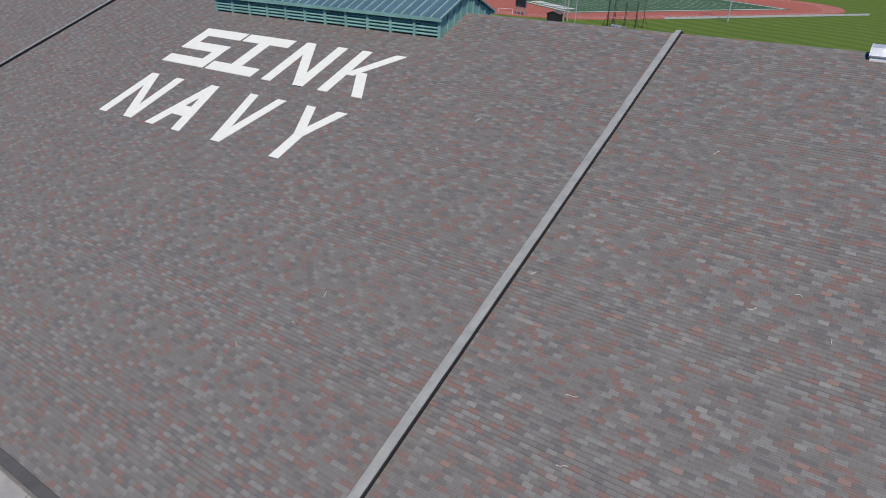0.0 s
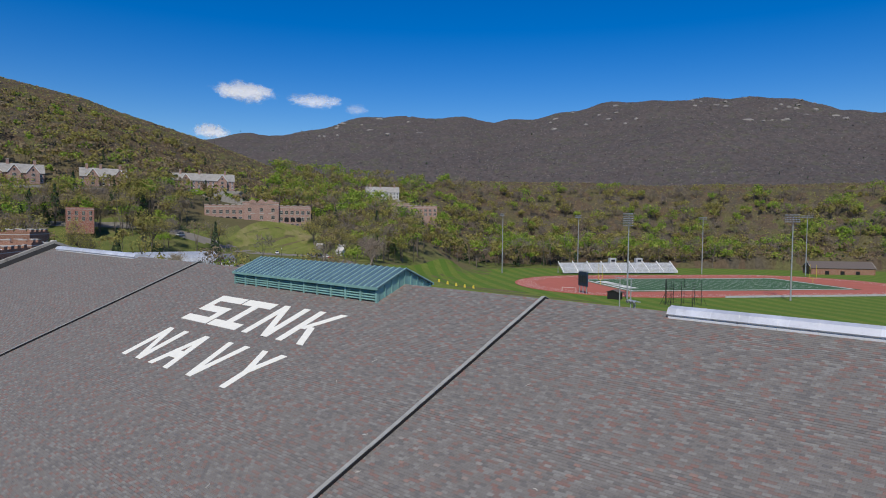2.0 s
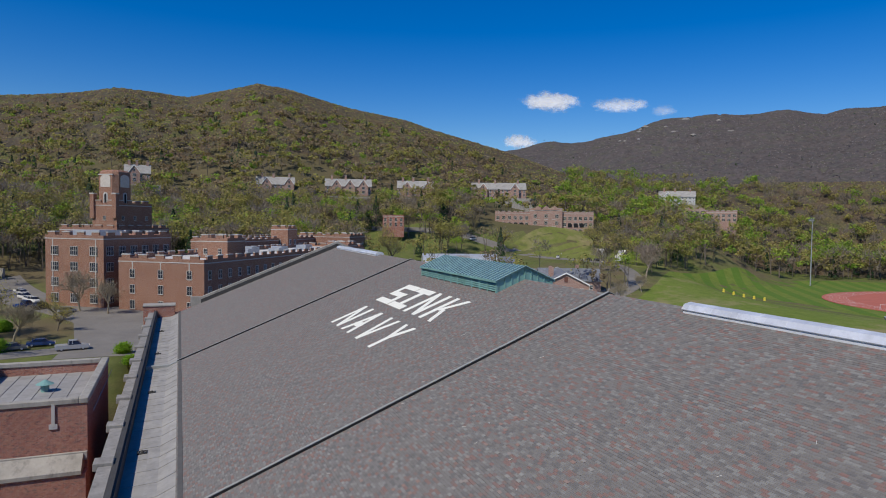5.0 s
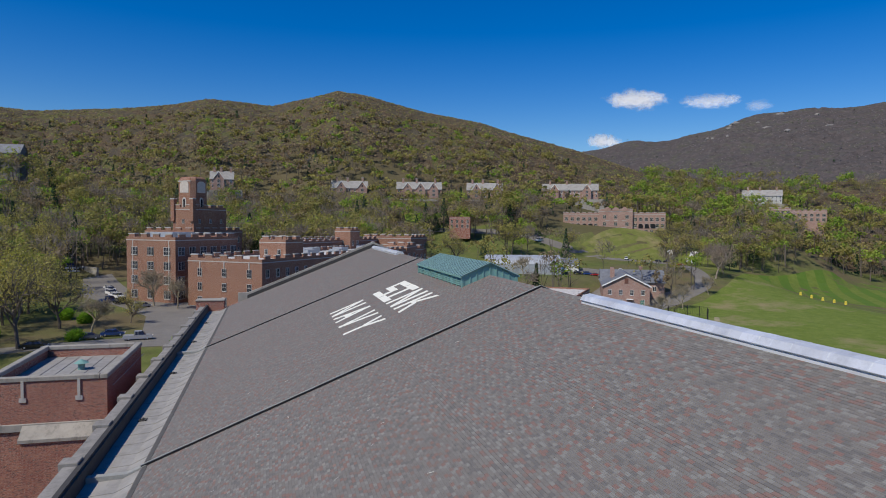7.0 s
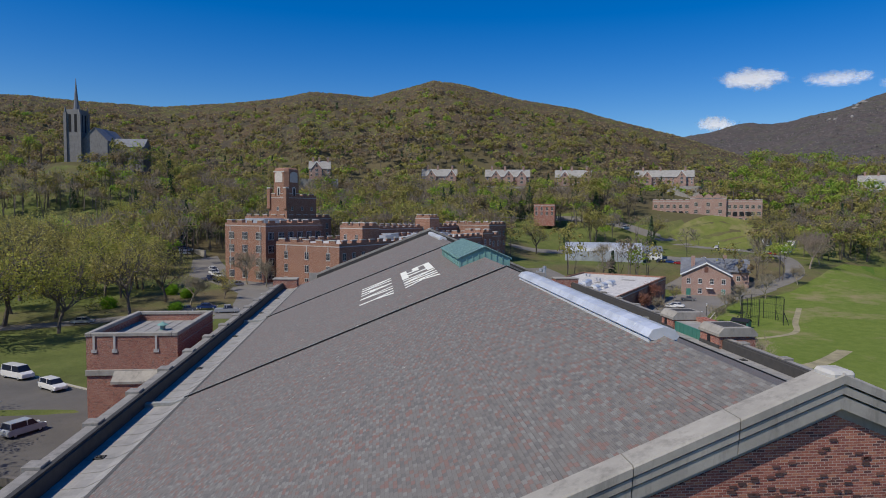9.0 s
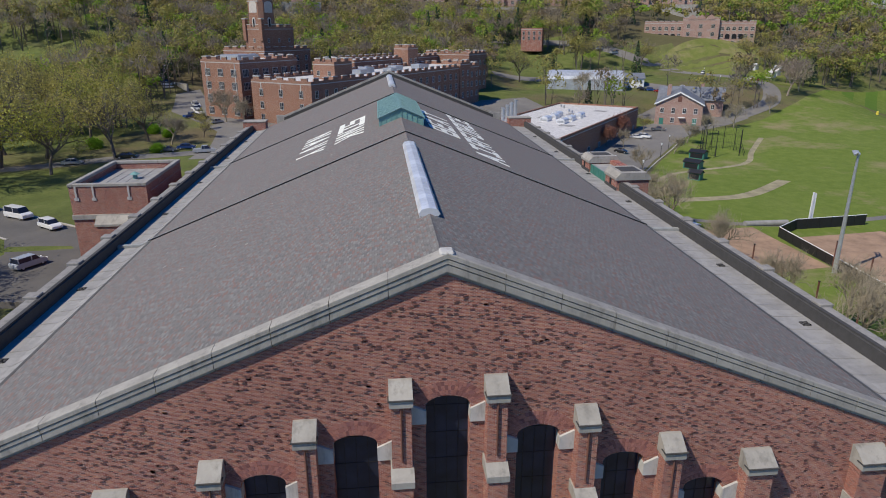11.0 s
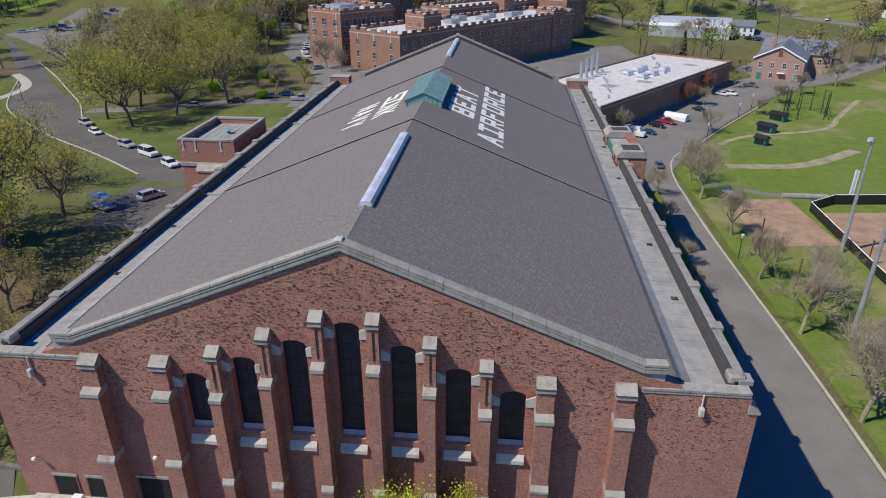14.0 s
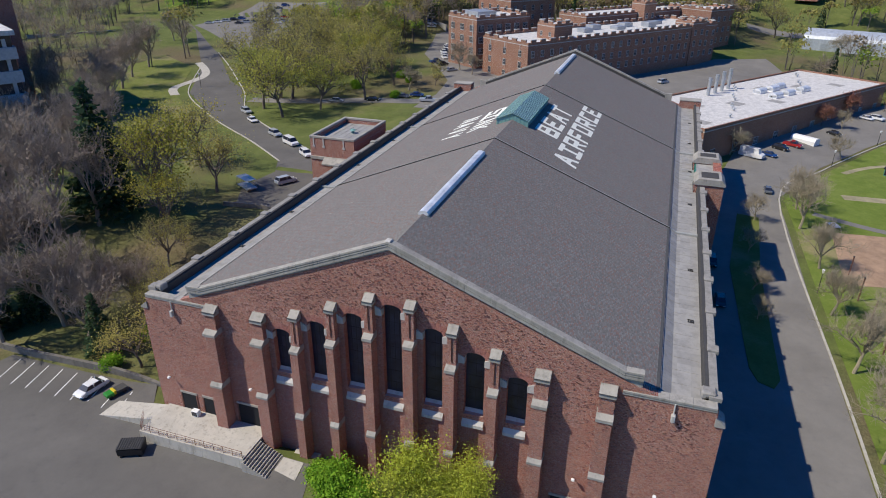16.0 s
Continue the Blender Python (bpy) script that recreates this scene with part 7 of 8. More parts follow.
# ---- cars ----
def car_proto(kind, paint):
    """Meshes of one car, length along x, wheels on z = 0: body, cabin glass, wheel."""
    long, wide, belt, roof, cab = {
        "sedan": (4.7, 1.82, 0.92, 1.45, (-1.75, -1.0, 0.75, 1.35)),
        "suv": (4.75, 1.9, 1.08, 1.75, (-2.1, -1.85, 0.75, 1.3)),
        "van": (5.6, 2.0, 1.25, 2.15, (-2.6, -2.5, 1.35, 1.95)),
        "pickup": (5.6, 1.95, 1.08, 1.85, (-0.75, -0.5, 0.85, 1.45)),
        "truck": (7.2, 2.3, 1.6, 3.0, (-3.4, -3.4, 2.0, 2.5)),
    }[kind]
    h, w = long / 2, wide / 2
    bm = bmesh.new()
    prism(bm, [(-h, 0.42), (-h, belt - 0.12), (-h + 0.15, belt), (cab[0], belt + 0.02), (cab[3], belt), (h - 0.35, belt - 0.14), (h, belt - 0.35), (h, 0.4), (h - 0.3, 0.28), (-h + 0.2, 0.28)], "y", -w, w)
    bmesh.ops.bevel(bm, geom=bm.edges[:], offset=0.07, segments=2, affect="EDGES")
    body = finish(bm, "body", paint)
    bm = bmesh.new()
    lo, hi = w - 0.06, w - 0.24
    low = [(cab[0], belt), (cab[3], belt)]
    top = [(cab[1], roof - 0.07), (cab[2], roof - 0.07)]
    vs = [bm.verts.new((x, s * e, z)) for (x, z), e in ((low[0], lo), (low[1], lo), (top[1], hi), (top[0], hi)) for s in (-1, 1)]
    for f in ((0, 2, 4, 6), (1, 7, 5, 3), (2, 3, 5, 4), (0, 6, 7, 1), (6, 4, 5, 7), (0, 1, 3, 2)):
        bm.faces.new([vs[i] for i in f])
    bmesh.ops.recalc_face_normals(bm, faces=bm.faces[:])
    glass = finish(bm, "cabin_glass", glass_dark if kind != "truck" else paint)
    bm = bmesh.new()
    box(bm, cab[1] + 0.02, cab[2] - 0.02, -hi, hi, roof - 0.09, roof, 0.03)
    for x0, x1 in (((cab[0] + cab[1]) / 2, (cab[0] + cab[1]) / 2 + 0.14), (-0.05, 0.07)):
        for s in (-1, 1):
            box(bm, x0, x1, *sorted((s * (lo - 0.08), s * (lo - 0.02))), belt, roof - 0.05)
    top_me = finish(bm, "roof_panel", paint)
    bm = bmesh.new()
    tube(bm, (0, -0.11, 0), (0, 0.11, 0), 0.34, None, 14)
    wheel = finish(bm, "wheel", rubber)
    bm = bmesh.new()
    tube(bm, (0, -0.125, 0), (0, 0.125, 0), 0.2, None, 10)
    rim = finish(bm, "rim", metal_pole)
    bm = bmesh.new()
    box(bm, h - 0.06, h + 0.012, -0.2, 0.2, -0.08, 0.08, 0.02)
    light = finish(bm, "headlight", paint_white)
    return body, glass, top_me, wheel, rim, light, (h, w, belt)


def car_paint(name, c, rough=0.25):
    n = Nodes(name, rough, 0.0, 0.6)
    n.b.inputs["Coat Weight"].default_value = 0.5
    return n.done(n.ramp(n.noise(1.2, 3), (0.3, tuple(v * 0.92 for v in c)), (0.7, c)))


PAINTS = {"white": (0.78, 0.78, 0.77), "silver": (0.42, 0.44, 0.46), "black": (0.015, 0.016, 0.018), "grey": (0.12, 0.13, 0.14), "blue": (0.02, 0.06, 0.2), "red": (0.36, 0.02, 0.02)}
CAR_PAINT = {k: car_paint(f"{k}_car_paint", v) for k, v in PAINTS.items()}
CARS = {}


def car(kind, colour, x, y, turn, z=None, group="parked cars"):
    key = (kind, colour)
    if key not in CARS:
        CARS[key] = car_proto(kind, CAR_PAINT[colour])
    body, glass, top_me, wheel, rim, light, (h, w, belt) = CARS[key]
    z = float(height(x, y)) + 0.06 if z is None else z
    word = {"sedan": "saloon car", "suv": "sport utility car", "van": "passenger van", "pickup": "pickup truck", "truck": "box lorry"}[kind]
    ob = thing(kind if kind != "suv" else "car", f"{colour} {word} parked on the asphalt", "car", pose(x, y, z, 0, 0, turn), group)
    part("body", body, None, ob)
    part("cabin_glass", glass, None, ob)
    part("roof_panel", top_me, None, ob)
    for sx in (-1, 1):
        for sy in (-1, 1):
            wh = part("wheel", wheel, None, ob, "", pose(sx * h * 0.62, sy * (w - 0.12), 0.34))
            part("rim", rim, None, wh)
    for sy in (-1, 1):
        part("headlight", light, None, ob, "", pose(0, sy * (w - 0.32), belt - 0.32))


for kind, colour, x, y, turn in (
    ("van", "white", -57, -33, 58), ("suv", "white", -50, -24.5, 52), ("suv", "silver", -63, -41.5, 60), ("sedan", "white", -74, -56, 52), ("suv", "silver", -82, -63.5, 55), ("suv", "silver", -31, -19, 150),
    ("pickup", "silver", -106, -12, 100), ("suv", "white", -171, -19.5, 100), ("suv", "white", -179, -31, 35), ("sedan", "white", -186, -33.5, 35), ("suv", "white", -193, -36, 35), ("sedan", "black", -199, -37, 35), ("suv", "white", -206, -39, 35), ("sedan", "white", -213, -41, 35),
    ("sedan", "silver", -153, -19.5, 140), ("suv", "black", -163, -26.5, 140), ("pickup", "blue", -168, -31, 140), ("sedan", "grey", -109, -22, 100), ("sedan", "black", -103, -30, 97), ("sedan", "silver", -101, -42, 97), ("sedan", "blue", -112, -18, 100),
    ("truck", "white", -119, 86.5, 62), ("sedan", "blue", -121.5, 91.5, 62), ("suv", "black", -129, 95.5, 62), ("pickup", "red", -134, 99.5, 62), ("pickup", "grey", -193, 144.5, 55), ("suv", "white", -175, 131.5, 50), ("sedan", "white", -174, 128, 50), ("sedan", "black", -153, 114.5, 50),
    ("sedan", "grey", -89, 88.2, 178), ("suv", "black", -264, 165, 62), ("suv", "blue", -262, 169, 62), ("sedan", "red", -259, 172, 62), ("sedan", "white", 34.0, -12.6, -10), ("suv", "black", -40, 73, 0), ("sedan", "black", -24, 74, 0),
    ("sedan", "red", -276, 232, 20), ("suv", "white", -282, 233, 20), ("suv", "black", -289, 233, 10), ("sedan", "black", -295, 231, 0), ("suv", "white", -313, 221, -35), ("van", "white", -345, 178, -60), ("van", "white", -350, 170, -60), ("suv", "red", -236, 60, 20), ("suv", "blue", -141, 31, 143), ("sedan", "black", -149, 38, 143), ("sedan", "blue", -158, 45, 143), ("suv", "silver", -176, 58, 143),
):
    car(kind, colour, x, y, turn)
skip = thing("waste_container", "black steel waste container with ribbed lid beside the ramp", "container", pose(42.2, 2.0, float(height(42.2, 2.0)) + 0.06, 0, 0, 24) @ Matrix.Scale(0.8, 4))
bm = bmesh.new()
prism(bm, [(-1.0, 0.2), (1.0, 0.2), (1.25, 1.55), (-1.25, 1.75)], "y", -1.9, 1.9)
part("bin", bm, metal_black, skip)
for a, b in ((-1.9, -0.02), (0.02, 1.9)):
    lid = boxes_part("lid", [(-1.32, 1.32, a, b, 1.76, 1.84)], lead_dark, skip, 0.02)
    for k in range(5):
        boxes_part("lid_rib", [(-1.3, 1.3, a + 0.2 + k * 0.36, a + 0.3 + k * 0.36, 1.84, 1.9)], metal_black, lid)
for y in (-1.4, 1.4):
    boxes_part("lift_pocket", [(-1.15, 1.15, y - 0.15, y + 0.15, 0, 0.2)], metal_black, skip)
lot_rs = np.random.default_rng(3)
for r in range(5):
    for k in range(15):
        if lot_rs.random() < 0.8:
            x, y = -222 - k * 5.6 - r * 5, -180 + k * 1.4 + r * 15.5
            if x < -280:
                continue
            car(("sedan", "suv", "suv", "pickup")[lot_rs.integers(0, 4)], ("white", "silver", "black", "grey", "blue", "white", "red")[lot_rs.integers(0, 7)], x, y, 105 + lot_rs.uniform(-2, 2))
for k in range(14):
    car(("sedan", "suv")[k % 2], ("white", "black", "silver", "blue", "grey")[lot_rs.integers(0, 5)], -250 - k * 4.6, -62 - k * 1.7, 110)

# green utility cart and a trailer
cart = thing("utility_cart", "green and yellow utility cart with a grey cargo bed", "cart", pose(33.6, -8.6, -5.3, 0, 0, -20))
boxes_part("bed", [(-1.5, 0.1, -0.7, 0.7, 0.55, 0.95)], lead_dark, cart, 0.03)
boxes_part("hood", [(0.4, 1.5, -0.65, 0.65, 0.4, 0.95)], plain("cart_green", (0.03, 0.22, 0.03), 0.4), cart, 0.1)
boxes_part("seat", [(0.1, 0.5, -0.6, 0.6, 0.5, 1.1)], plain("cart_yellow", (0.6, 0.45, 0.02), 0.5), cart, 0.05)
for sx in (-1, 1):
    for sy in (-1, 1):
        bm = bmesh.new()
        tube(bm, (sx, sy * 0.6 - 0.12, 0.3), (sx, sy * 0.6 + 0.12, 0.3), 0.3, None, 12)
        part("wheel", bm, rubber, cart)
trailer = thing("mesh_trailer", "grey caged trailer parked in the court", "trailer", pose(-25, -25, float(height(-25, -25)), 0, 0, 60))
boxes_part("bed", [(-2.5, 2.5, -1.2, 1.2, 0.6, 0.8)], metal_pole, trailer)
for k in range(9):
    for y in (-1.2, 1.15):
        boxes_part("cage_bar", [(-2.5 + k * 0.61, -2.44 + k * 0.61, y, y + 0.05, 0.8, 2.6)], metal_pole, trailer)
boxes_part("cage_top", [(-2.5, 2.5, -1.2, 1.2, 2.6, 2.68)], metal_pole, trailer)

# ---- running track and stadium ----
UX, UY = np.array((0.612, 0.791)), np.array((-0.791, 0.612))
C0 = np.array((-129.9, 409.4))


def track_ring(a, r, n=24):
    pts = [C0 + UX * (a + r * math.sin(t)) + UY * (-r * math.cos(t)) for t in np.linspace(0, math.pi, n)]
    pts += [C0 + UX * (-a - r * math.sin(t)) + UY * (r * math.cos(t)) for t in np.linspace(0, math.pi, n)]
    return [tuple(p) for p in pts]


FIELD_Z = -7.35


def flat(name, pts, z, mat, label, cat):
    bm = bmesh.new()
    prism(bm, pts, "z", z - 0.6, z)
    return tagged(part(name, bm, mat), label, cat, kind="structure")


flat("running_track", track_ring(56, 66), FIELD_Z + 0.16, clay, "brick-red oval running track", "track")
flat("stadium_turf", [tuple(C0 + UX * a + UY * b) for a, b in ((-72, -38.5), (72, -38.5), (72, 38.5), (-72, 38.5))], FIELD_Z + 0.22, turf, "green artificial turf inside the track", "turf")
lane = plain("lane_paint", (0.75, 0.73, 0.7), 0.8)
for k in range(1, 8):
    r = 53 + k * 1.6
    o, i = track_ring(56, r + 0.07), track_ring(56, r - 0.07)
    n = len(o)
    z = FIELD_Z + 0.166
    me = mesh_of("lane_line", [(x, y, z) for x, y in o] + [(x, y, z) for x, y in i], [(j, (j + 1) % n, n + (j + 1) % n, n + j) for j in range(n)], lane)
    tagged(new("lane_line", me), "white lane line round the track", "line", kind="structure")


def field_box(name, a0, a1, b0, b1, z, mat, label, cat):
    pts = [tuple(C0 + UX * a + UY * b) for a, b in ((a0, b0), (a1, b0), (a1, b1), (a0, b1))]
    bm = bmesh.new()
    prism(bm, pts, "z", z - 0.03, z)
    return tagged(part(name, bm, mat), label, cat, kind="structure")


for a0, a1, b0, b1 in ((-70, 70, -36, -34.4), (-70, 70, 34.4, 36), (-70, -68.4, -34.4, 34.4), (68.4, 70, -34.4, 34.4)):
    field_box("field_border", a0, a1, b0, b1, FIELD_Z + 0.26, lane, "wide white border of the playing field", "line")
for k in range(21):
    a = -54 + k * 5.4
    field_box("yard_line", a - 0.1, a + 0.1, -28, 28, FIELD_Z + 0.255, lane, "thin white yard line", "line")
for k in range(6):
    field_box("end_zone_mark", -66, -58.5, -22 + k * 7.6, -17 + k * 7.6, FIELD_Z + 0.262, lane, "white end zone lettering shape", "line")


def on_field(a, b):
    p = C0 + UX * a + UY * b
    return float(p[0]), float(p[1])


FIELD_TURN = math.degrees(math.atan2(0.791, 0.612))
stand = thing("bleachers", "long aluminium spectator stand with press boxes", "stand", pose(*on_field(-66, 76), FIELD_Z, 0, 0, FIELD_TURN))
for k in range(13):
    boxes_part("tread", [(0, 89, k * 0.9, k * 0.9 + 0.85, 0.9 + k * 0.52, 1.05 + k * 0.52)], metal_pole, stand)
    boxes_part("bench", [(0, 89, k * 0.9 + 0.45, k * 0.9 + 0.75, 1.05 + k * 0.52, 1.35 + k * 0.52)], steel, stand)
for k in range(9):
    x = k * 11.06
    bm = bmesh.new()
    prism(bm, [(0, 0.9), (11.7, 7.9), (11.7, 8.9), (0, 1.9)], "x", x, x + 0.5)
    part("aisle_wall", bm, paint_white, stand)
    boxes_part("frame_post", [(x, x + 0.3, 11.2, 11.5, 0, 8)], metal_pole, stand)
for x in (40, 61):
    boxes_part("press_box", [(x, x + 5, 10.5, 14, 6.5, 11)], band, stand)
    boxes_part("press_window", [(x + 1, x + 4, 10.44, 10.5, 8.4, 10)], pane_glass, stand)


def light_mast(x, y, tall, wide, rows, z=None):
    z = FIELD_Z if z is None else z
    ob = thing("floodlight_mast", "tall galvanised sports floodlight mast with lamp banks", "floodlight", pose(x, y, z, 0, 0, -30), "floodlights")
    bm = bmesh.new()
    tube(bm, (0, 0, 0), (0, 0, tall), 0.42, 0.2, 10)
    part("mast", bm, metal_pole, ob)
    for r in range(rows):
        zz = tall - r * 1.1
        boxes_part("cross_arm", [(-wide / 2, wide / 2, -0.08, 0.08, zz - 0.08, zz + 0.08)], metal_pole, ob)
        n = int(wide / 0.9)
        for k in range(n):
            xx = -wide / 2 + 0.45 + k * 0.9
            bm = bmesh.new()
            tube(bm, (xx, -0.15, zz + 0.05), (xx, -0.75, zz - 0.25), 0.18, 0.36, 8)
            part("lamp_head", bm, metal_pole, ob)


for a, b, tall, wide, rows in ((-88.7, -68.3, 41.5, 8.5, 6), (-9.5, -82, 42, 9, 4), (-107.7, 88.8, 42.5, 8, 2), (-48.9, 92, 42, 9, 2), (44, 79, 42, 9, 2), (118, 62, 44, 11, 2)):
    light_mast(*on_field(a, b), tall, wide, rows)
light_mast(-39, 112, 22, 3.4, 1, -6.5)
light_mast(-8, 100, 22, 3.4, 1, -6.5)
score = thing("scoreboard", "dark blue scoreboard on steel legs", "scoreboard", pose(-158.2, 303.4, FIELD_Z, 0, 0, -30))
boxes_part("panel", [(-4.4, 4.4, 0, 0.8, 3.8, 11.3)], plain("score_blue", (0.02, 0.04, 0.07), 0.5), score, 0.1)
for x in (-3.4, 0, 3.4):
    boxes_part("leg", [(x - 0.2, x + 0.2, 0.2, 0.6, 0, 3.8)], metal_pole, score)
for x in (-2.1, 2.1):
    boxes_part("display", [(x - 1.8, x + 1.8, -0.05, -0.004, 5.5, 9.5)], glass_dark, score)
boxes_part("top_rail", [(-4.4, 4.4, 0.2, 0.5, 11.5, 11.8)], metal_pole, score)
goal_yellow = plain("goal_post_yellow", (0.62, 0.5, 0.06), 0.5)
for a in (-72, 72):
    g = thing("goal_post", "yellow American football goal post", "goal", pose(*on_field(a, 0), FIELD_Z + 0.2, 0, 0, FIELD_TURN), "goal posts")
    bm = bmesh.new()
    tube(bm, (0, 0, 0), (0, 0, 3), 0.16)
    part("stem", bm, goal_yellow, g)
    for y0, y1, z0, z1 in ((-2.8, 2.8, 3, 3), (-2.8, -2.8, 3, 12), (2.8, 2.8, 3, 12)):
        bm = bmesh.new()
        tube(bm, (0, y0, z0), (0, y1, z1), 0.12)
        part("upright" if z0 != z1 else "crossbar", bm, goal_yellow, g)
net = thing("soccer_goal", "white portable soccer goal with net", "goal", pose(*on_field(-106, -36), FIELD_Z, 0, 0, 20))
for a, b in (((-3.6, 0, 0), (-3.6, 0, 2.4)), ((3.6, 0, 0), (3.6, 0, 2.4)), ((-3.6, 0, 2.4), (3.6, 0, 2.4)), ((-3.6, 0, 2.4), (-3.6, 2, 0)), ((3.6, 0, 2.4), (3.6, 2, 0)), ((-3.6, 2, 0), (3.6, 2, 0))):
    bm = bmesh.new()
    tube(bm, a, b, 0.07)
    part("bar", bm, paint_white, net)
hut = thing("field_hut", "dark grey storage hut beside the track", "hut", pose(*on_field(-98, -66), FIELD_Z, 0, 0, 0))
gabled(hut, 6, 4, 3.4, 1.0, metal_black, brown_roof, sunk=0.5)
red_house = thing("brick_fieldhouse", "long red brick stadium building with dark gabled roof", "building", pose(-105.7, 553.4, FIELD_Z, 0, 0, 36.5))
gabled(red_house, 46, 14, 5.0, 4.6, brick_tan, brown_roof, along="x", trim=stone_pale, sunk=1)
for k in range(3):
    boxes_part("door", [(10 + k * 11, 13 + k * 11, -0.06, -0.004, 0, 2.8)], dark_in, red_house)
for k in range(16):
    a = -36 + k * 8.2
    f = thing("field_fence", "low grey barrier panel along the track", "fence", pose(*on_field(a, -69), FIELD_Z, 0, 0, FIELD_TURN), "track barriers")
    boxes_part("panel", [(0, 7.9, -0.06, 0.06, 0.15, 1.15)], band, f)
    boxes_part("post", [(0, 0.12, -0.08, 0.08, 0, 1.25)], metal_pole, f)
    boxes_part("post", [(7.8, 7.92, -0.08, 0.08, 0, 1.25)], metal_pole, f)


def hammer_cage(x, y, size, tall, n, z):
    ob = thing("throwing_cage", "black netted throwing cage with steel posts", "cage", pose(x, y, z), "netted cages")
    pts = [(size * math.cos(radians(40 + 280 * k / (n - 1))), size * math.sin(radians(40 + 280 * k / (n - 1)))) for k in range(n)]
    for px, py in pts:
        bm = bmesh.new()
        tube(bm, (px, py, 0), (px, py, tall), 0.14, 0.1, 8)
        tube(bm, (px * 1.3, py * 1.3, 0), (px, py, tall * 0.5), 0.07, 0.07, 6)
        part("post", bm, metal_black, ob)
    for (ax, ay), (bx, by) in zip(pts, pts[1:]):
        for zz in np.linspace(0.6, tall, 4):
            bm = bmesh.new()
            tube(bm, (ax, ay, zz), (bx, by, zz), 0.035, None, 4)
            part("cable", bm, metal_black, ob)
        for t in np.linspace(0.12, 0.88, 6):
            qx, qy = ax + (bx - ax) * t, ay + (by - ay) * t
            bm = bmesh.new()
            tube(bm, (qx, qy, 0.2), (qx, qy, tall), 0.018, None, 3)
            part("net_cord", bm, metal_black, ob)


hammer_cage(-151, 149, 6.5, 9.0, 9, -6.55)
hammer_cage(*on_field(-74, -94), 8, 11.5, 9, FIELD_Z)
for x, y, turn in ((-131, 126.5, 40), (-146, 135.5, 40), (-115, 120.5, 40)):
    d = thing("team_shelter", "small dark team shelter with pale roof on the lawn", "shelter", pose(x, y, float(height(x, y)), 0, 0, turn), "team shelters")
    s = 0.7 if x == -115 else 1.0
    gabled(d, 5.0 * s, 3.2 * s, 2.1, 0.7, paint_green, metal_black, along="x", over=0.25, sunk=0.3)
    # near-black plate on the front stands for the shaded inside
    boxes_part("opening", [(0.4 * s, 4.6 * s, -0.05, -0.004, 0.3, 1.8)], dark_in, d)
# softball fence, poles, bullpen details
fence = thing("outfield_fence", "black padded outfield fence with white top rail", "fence")
for (ax, ay), (bx, by) in (((-61, 115), (-31, 113.5)), ((-61, 115), (-66, 122)), ((-66, 122), (-68, 140)), ((-31, 113.5), (-4, 113))):
    n = max(2, int(math.hypot(bx - ax, by - ay) / 2.6))
    for k in range(n):
        x0, y0, x1, y1 = ax + (bx - ax) * k / n, ay + (by - ay) * k / n, ax + (bx - ax) * (k + 0.97) / n, ay + (by - ay) * (k + 0.97) / n
        bm = bmesh.new()
        prism(bm, ribbon([(x0, y0), (x1, y1)], 0.16), "z", -6.9, -4.4)
        part("pad", bm, metal_black, fence)
        bm = bmesh.new()
        tube(bm, (x0, y0, -4.35), (x1, y1, -4.35), 0.09)
        part("top_rail", bm, paint_white, fence)
pole = thing("foul_pole", "white steel foul pole beside the fence", "pole", pose(-67.5, 126, -6.8))
boxes_part("pole", [(-0.15, 0.15, -0.15, 0.15, 0, 8)], paint_white, pole)
boxes_part("vane", [(-0.03, 0.03, 0.15, 0.75, 1.5, 7.8)], paint_white, pole)
tarp = thing("rolled_tarp", "long grey rolled field tarpaulin", "tarpaulin", pose(-69, 117, -6.0))
bm = bmesh.new()
tube(bm, (0, -5, 0), (0, 5, 0), 0.7, None, 14)
part("roll", bm, zinc, tarp)
table = thing("folding_table", "white folding table standing on the lawn", "table", pose(-69, 100, -6.75, 0, 0, 20))
boxes_part("top", [(-1.5, 1.5, -1.0, 1.0, 1.2, 1.32)], paint_white, table, 0.02)
for x in (-1.3, 1.2):
    for y in (-0.8, 0.7):
        boxes_part("leg", [(x, x + 0.08, y, y + 0.08, 0, 1.2)], metal_pole, table)
for k in range(8):
    x, y = -42 + (k % 4) * 9, 113.8 + (k // 4) * 0.2 - 16 * (k // 4)
    p = thing("net_post", "dark steel post of the bullpen netting", "post", pose(x, y, -6.8), "bullpen posts")
    boxes_part("shaft", [(-0.1, 0.1, -0.1, 0.1, 0, 5.5)], rust_pipe, p)
    boxes_part("collar", [(-0.14, 0.14, -0.14, 0.14, 5.5, 5.6)], metal_black, p)
# tents, sheds and street lamps
for x, y in ((-290, 246), (-296, 252), (-303, 258), (-310, 247)):
    t = thing("white_shed", "small white storage shed on the grass", "shed", pose(x, y, float(height(x, y)), 0, 0, 30), "white sheds")
    gabled(t, 4, 3.4, 2.4, 0.9, paint_white, roof_white, along="x", over=0.2, sunk=1)
    boxes_part("door", [(1.4, 2.6, -0.05, -0.004, 0.1, 2.0)], band, t)
tent = thing("white_tent", "white covered load beside parked cars", "tent", pose(-141, 104, -6.2, 0, 0, 52))
bm = bmesh.new()
prism(bm, [(-1.6, 0), (-1.6, 1.6), (-0.9, 2.4), (0.9, 2.4), (1.6, 1.6), (1.6, 0)], "x", -4, 4)
part("cover", bm, paint_white, tent)
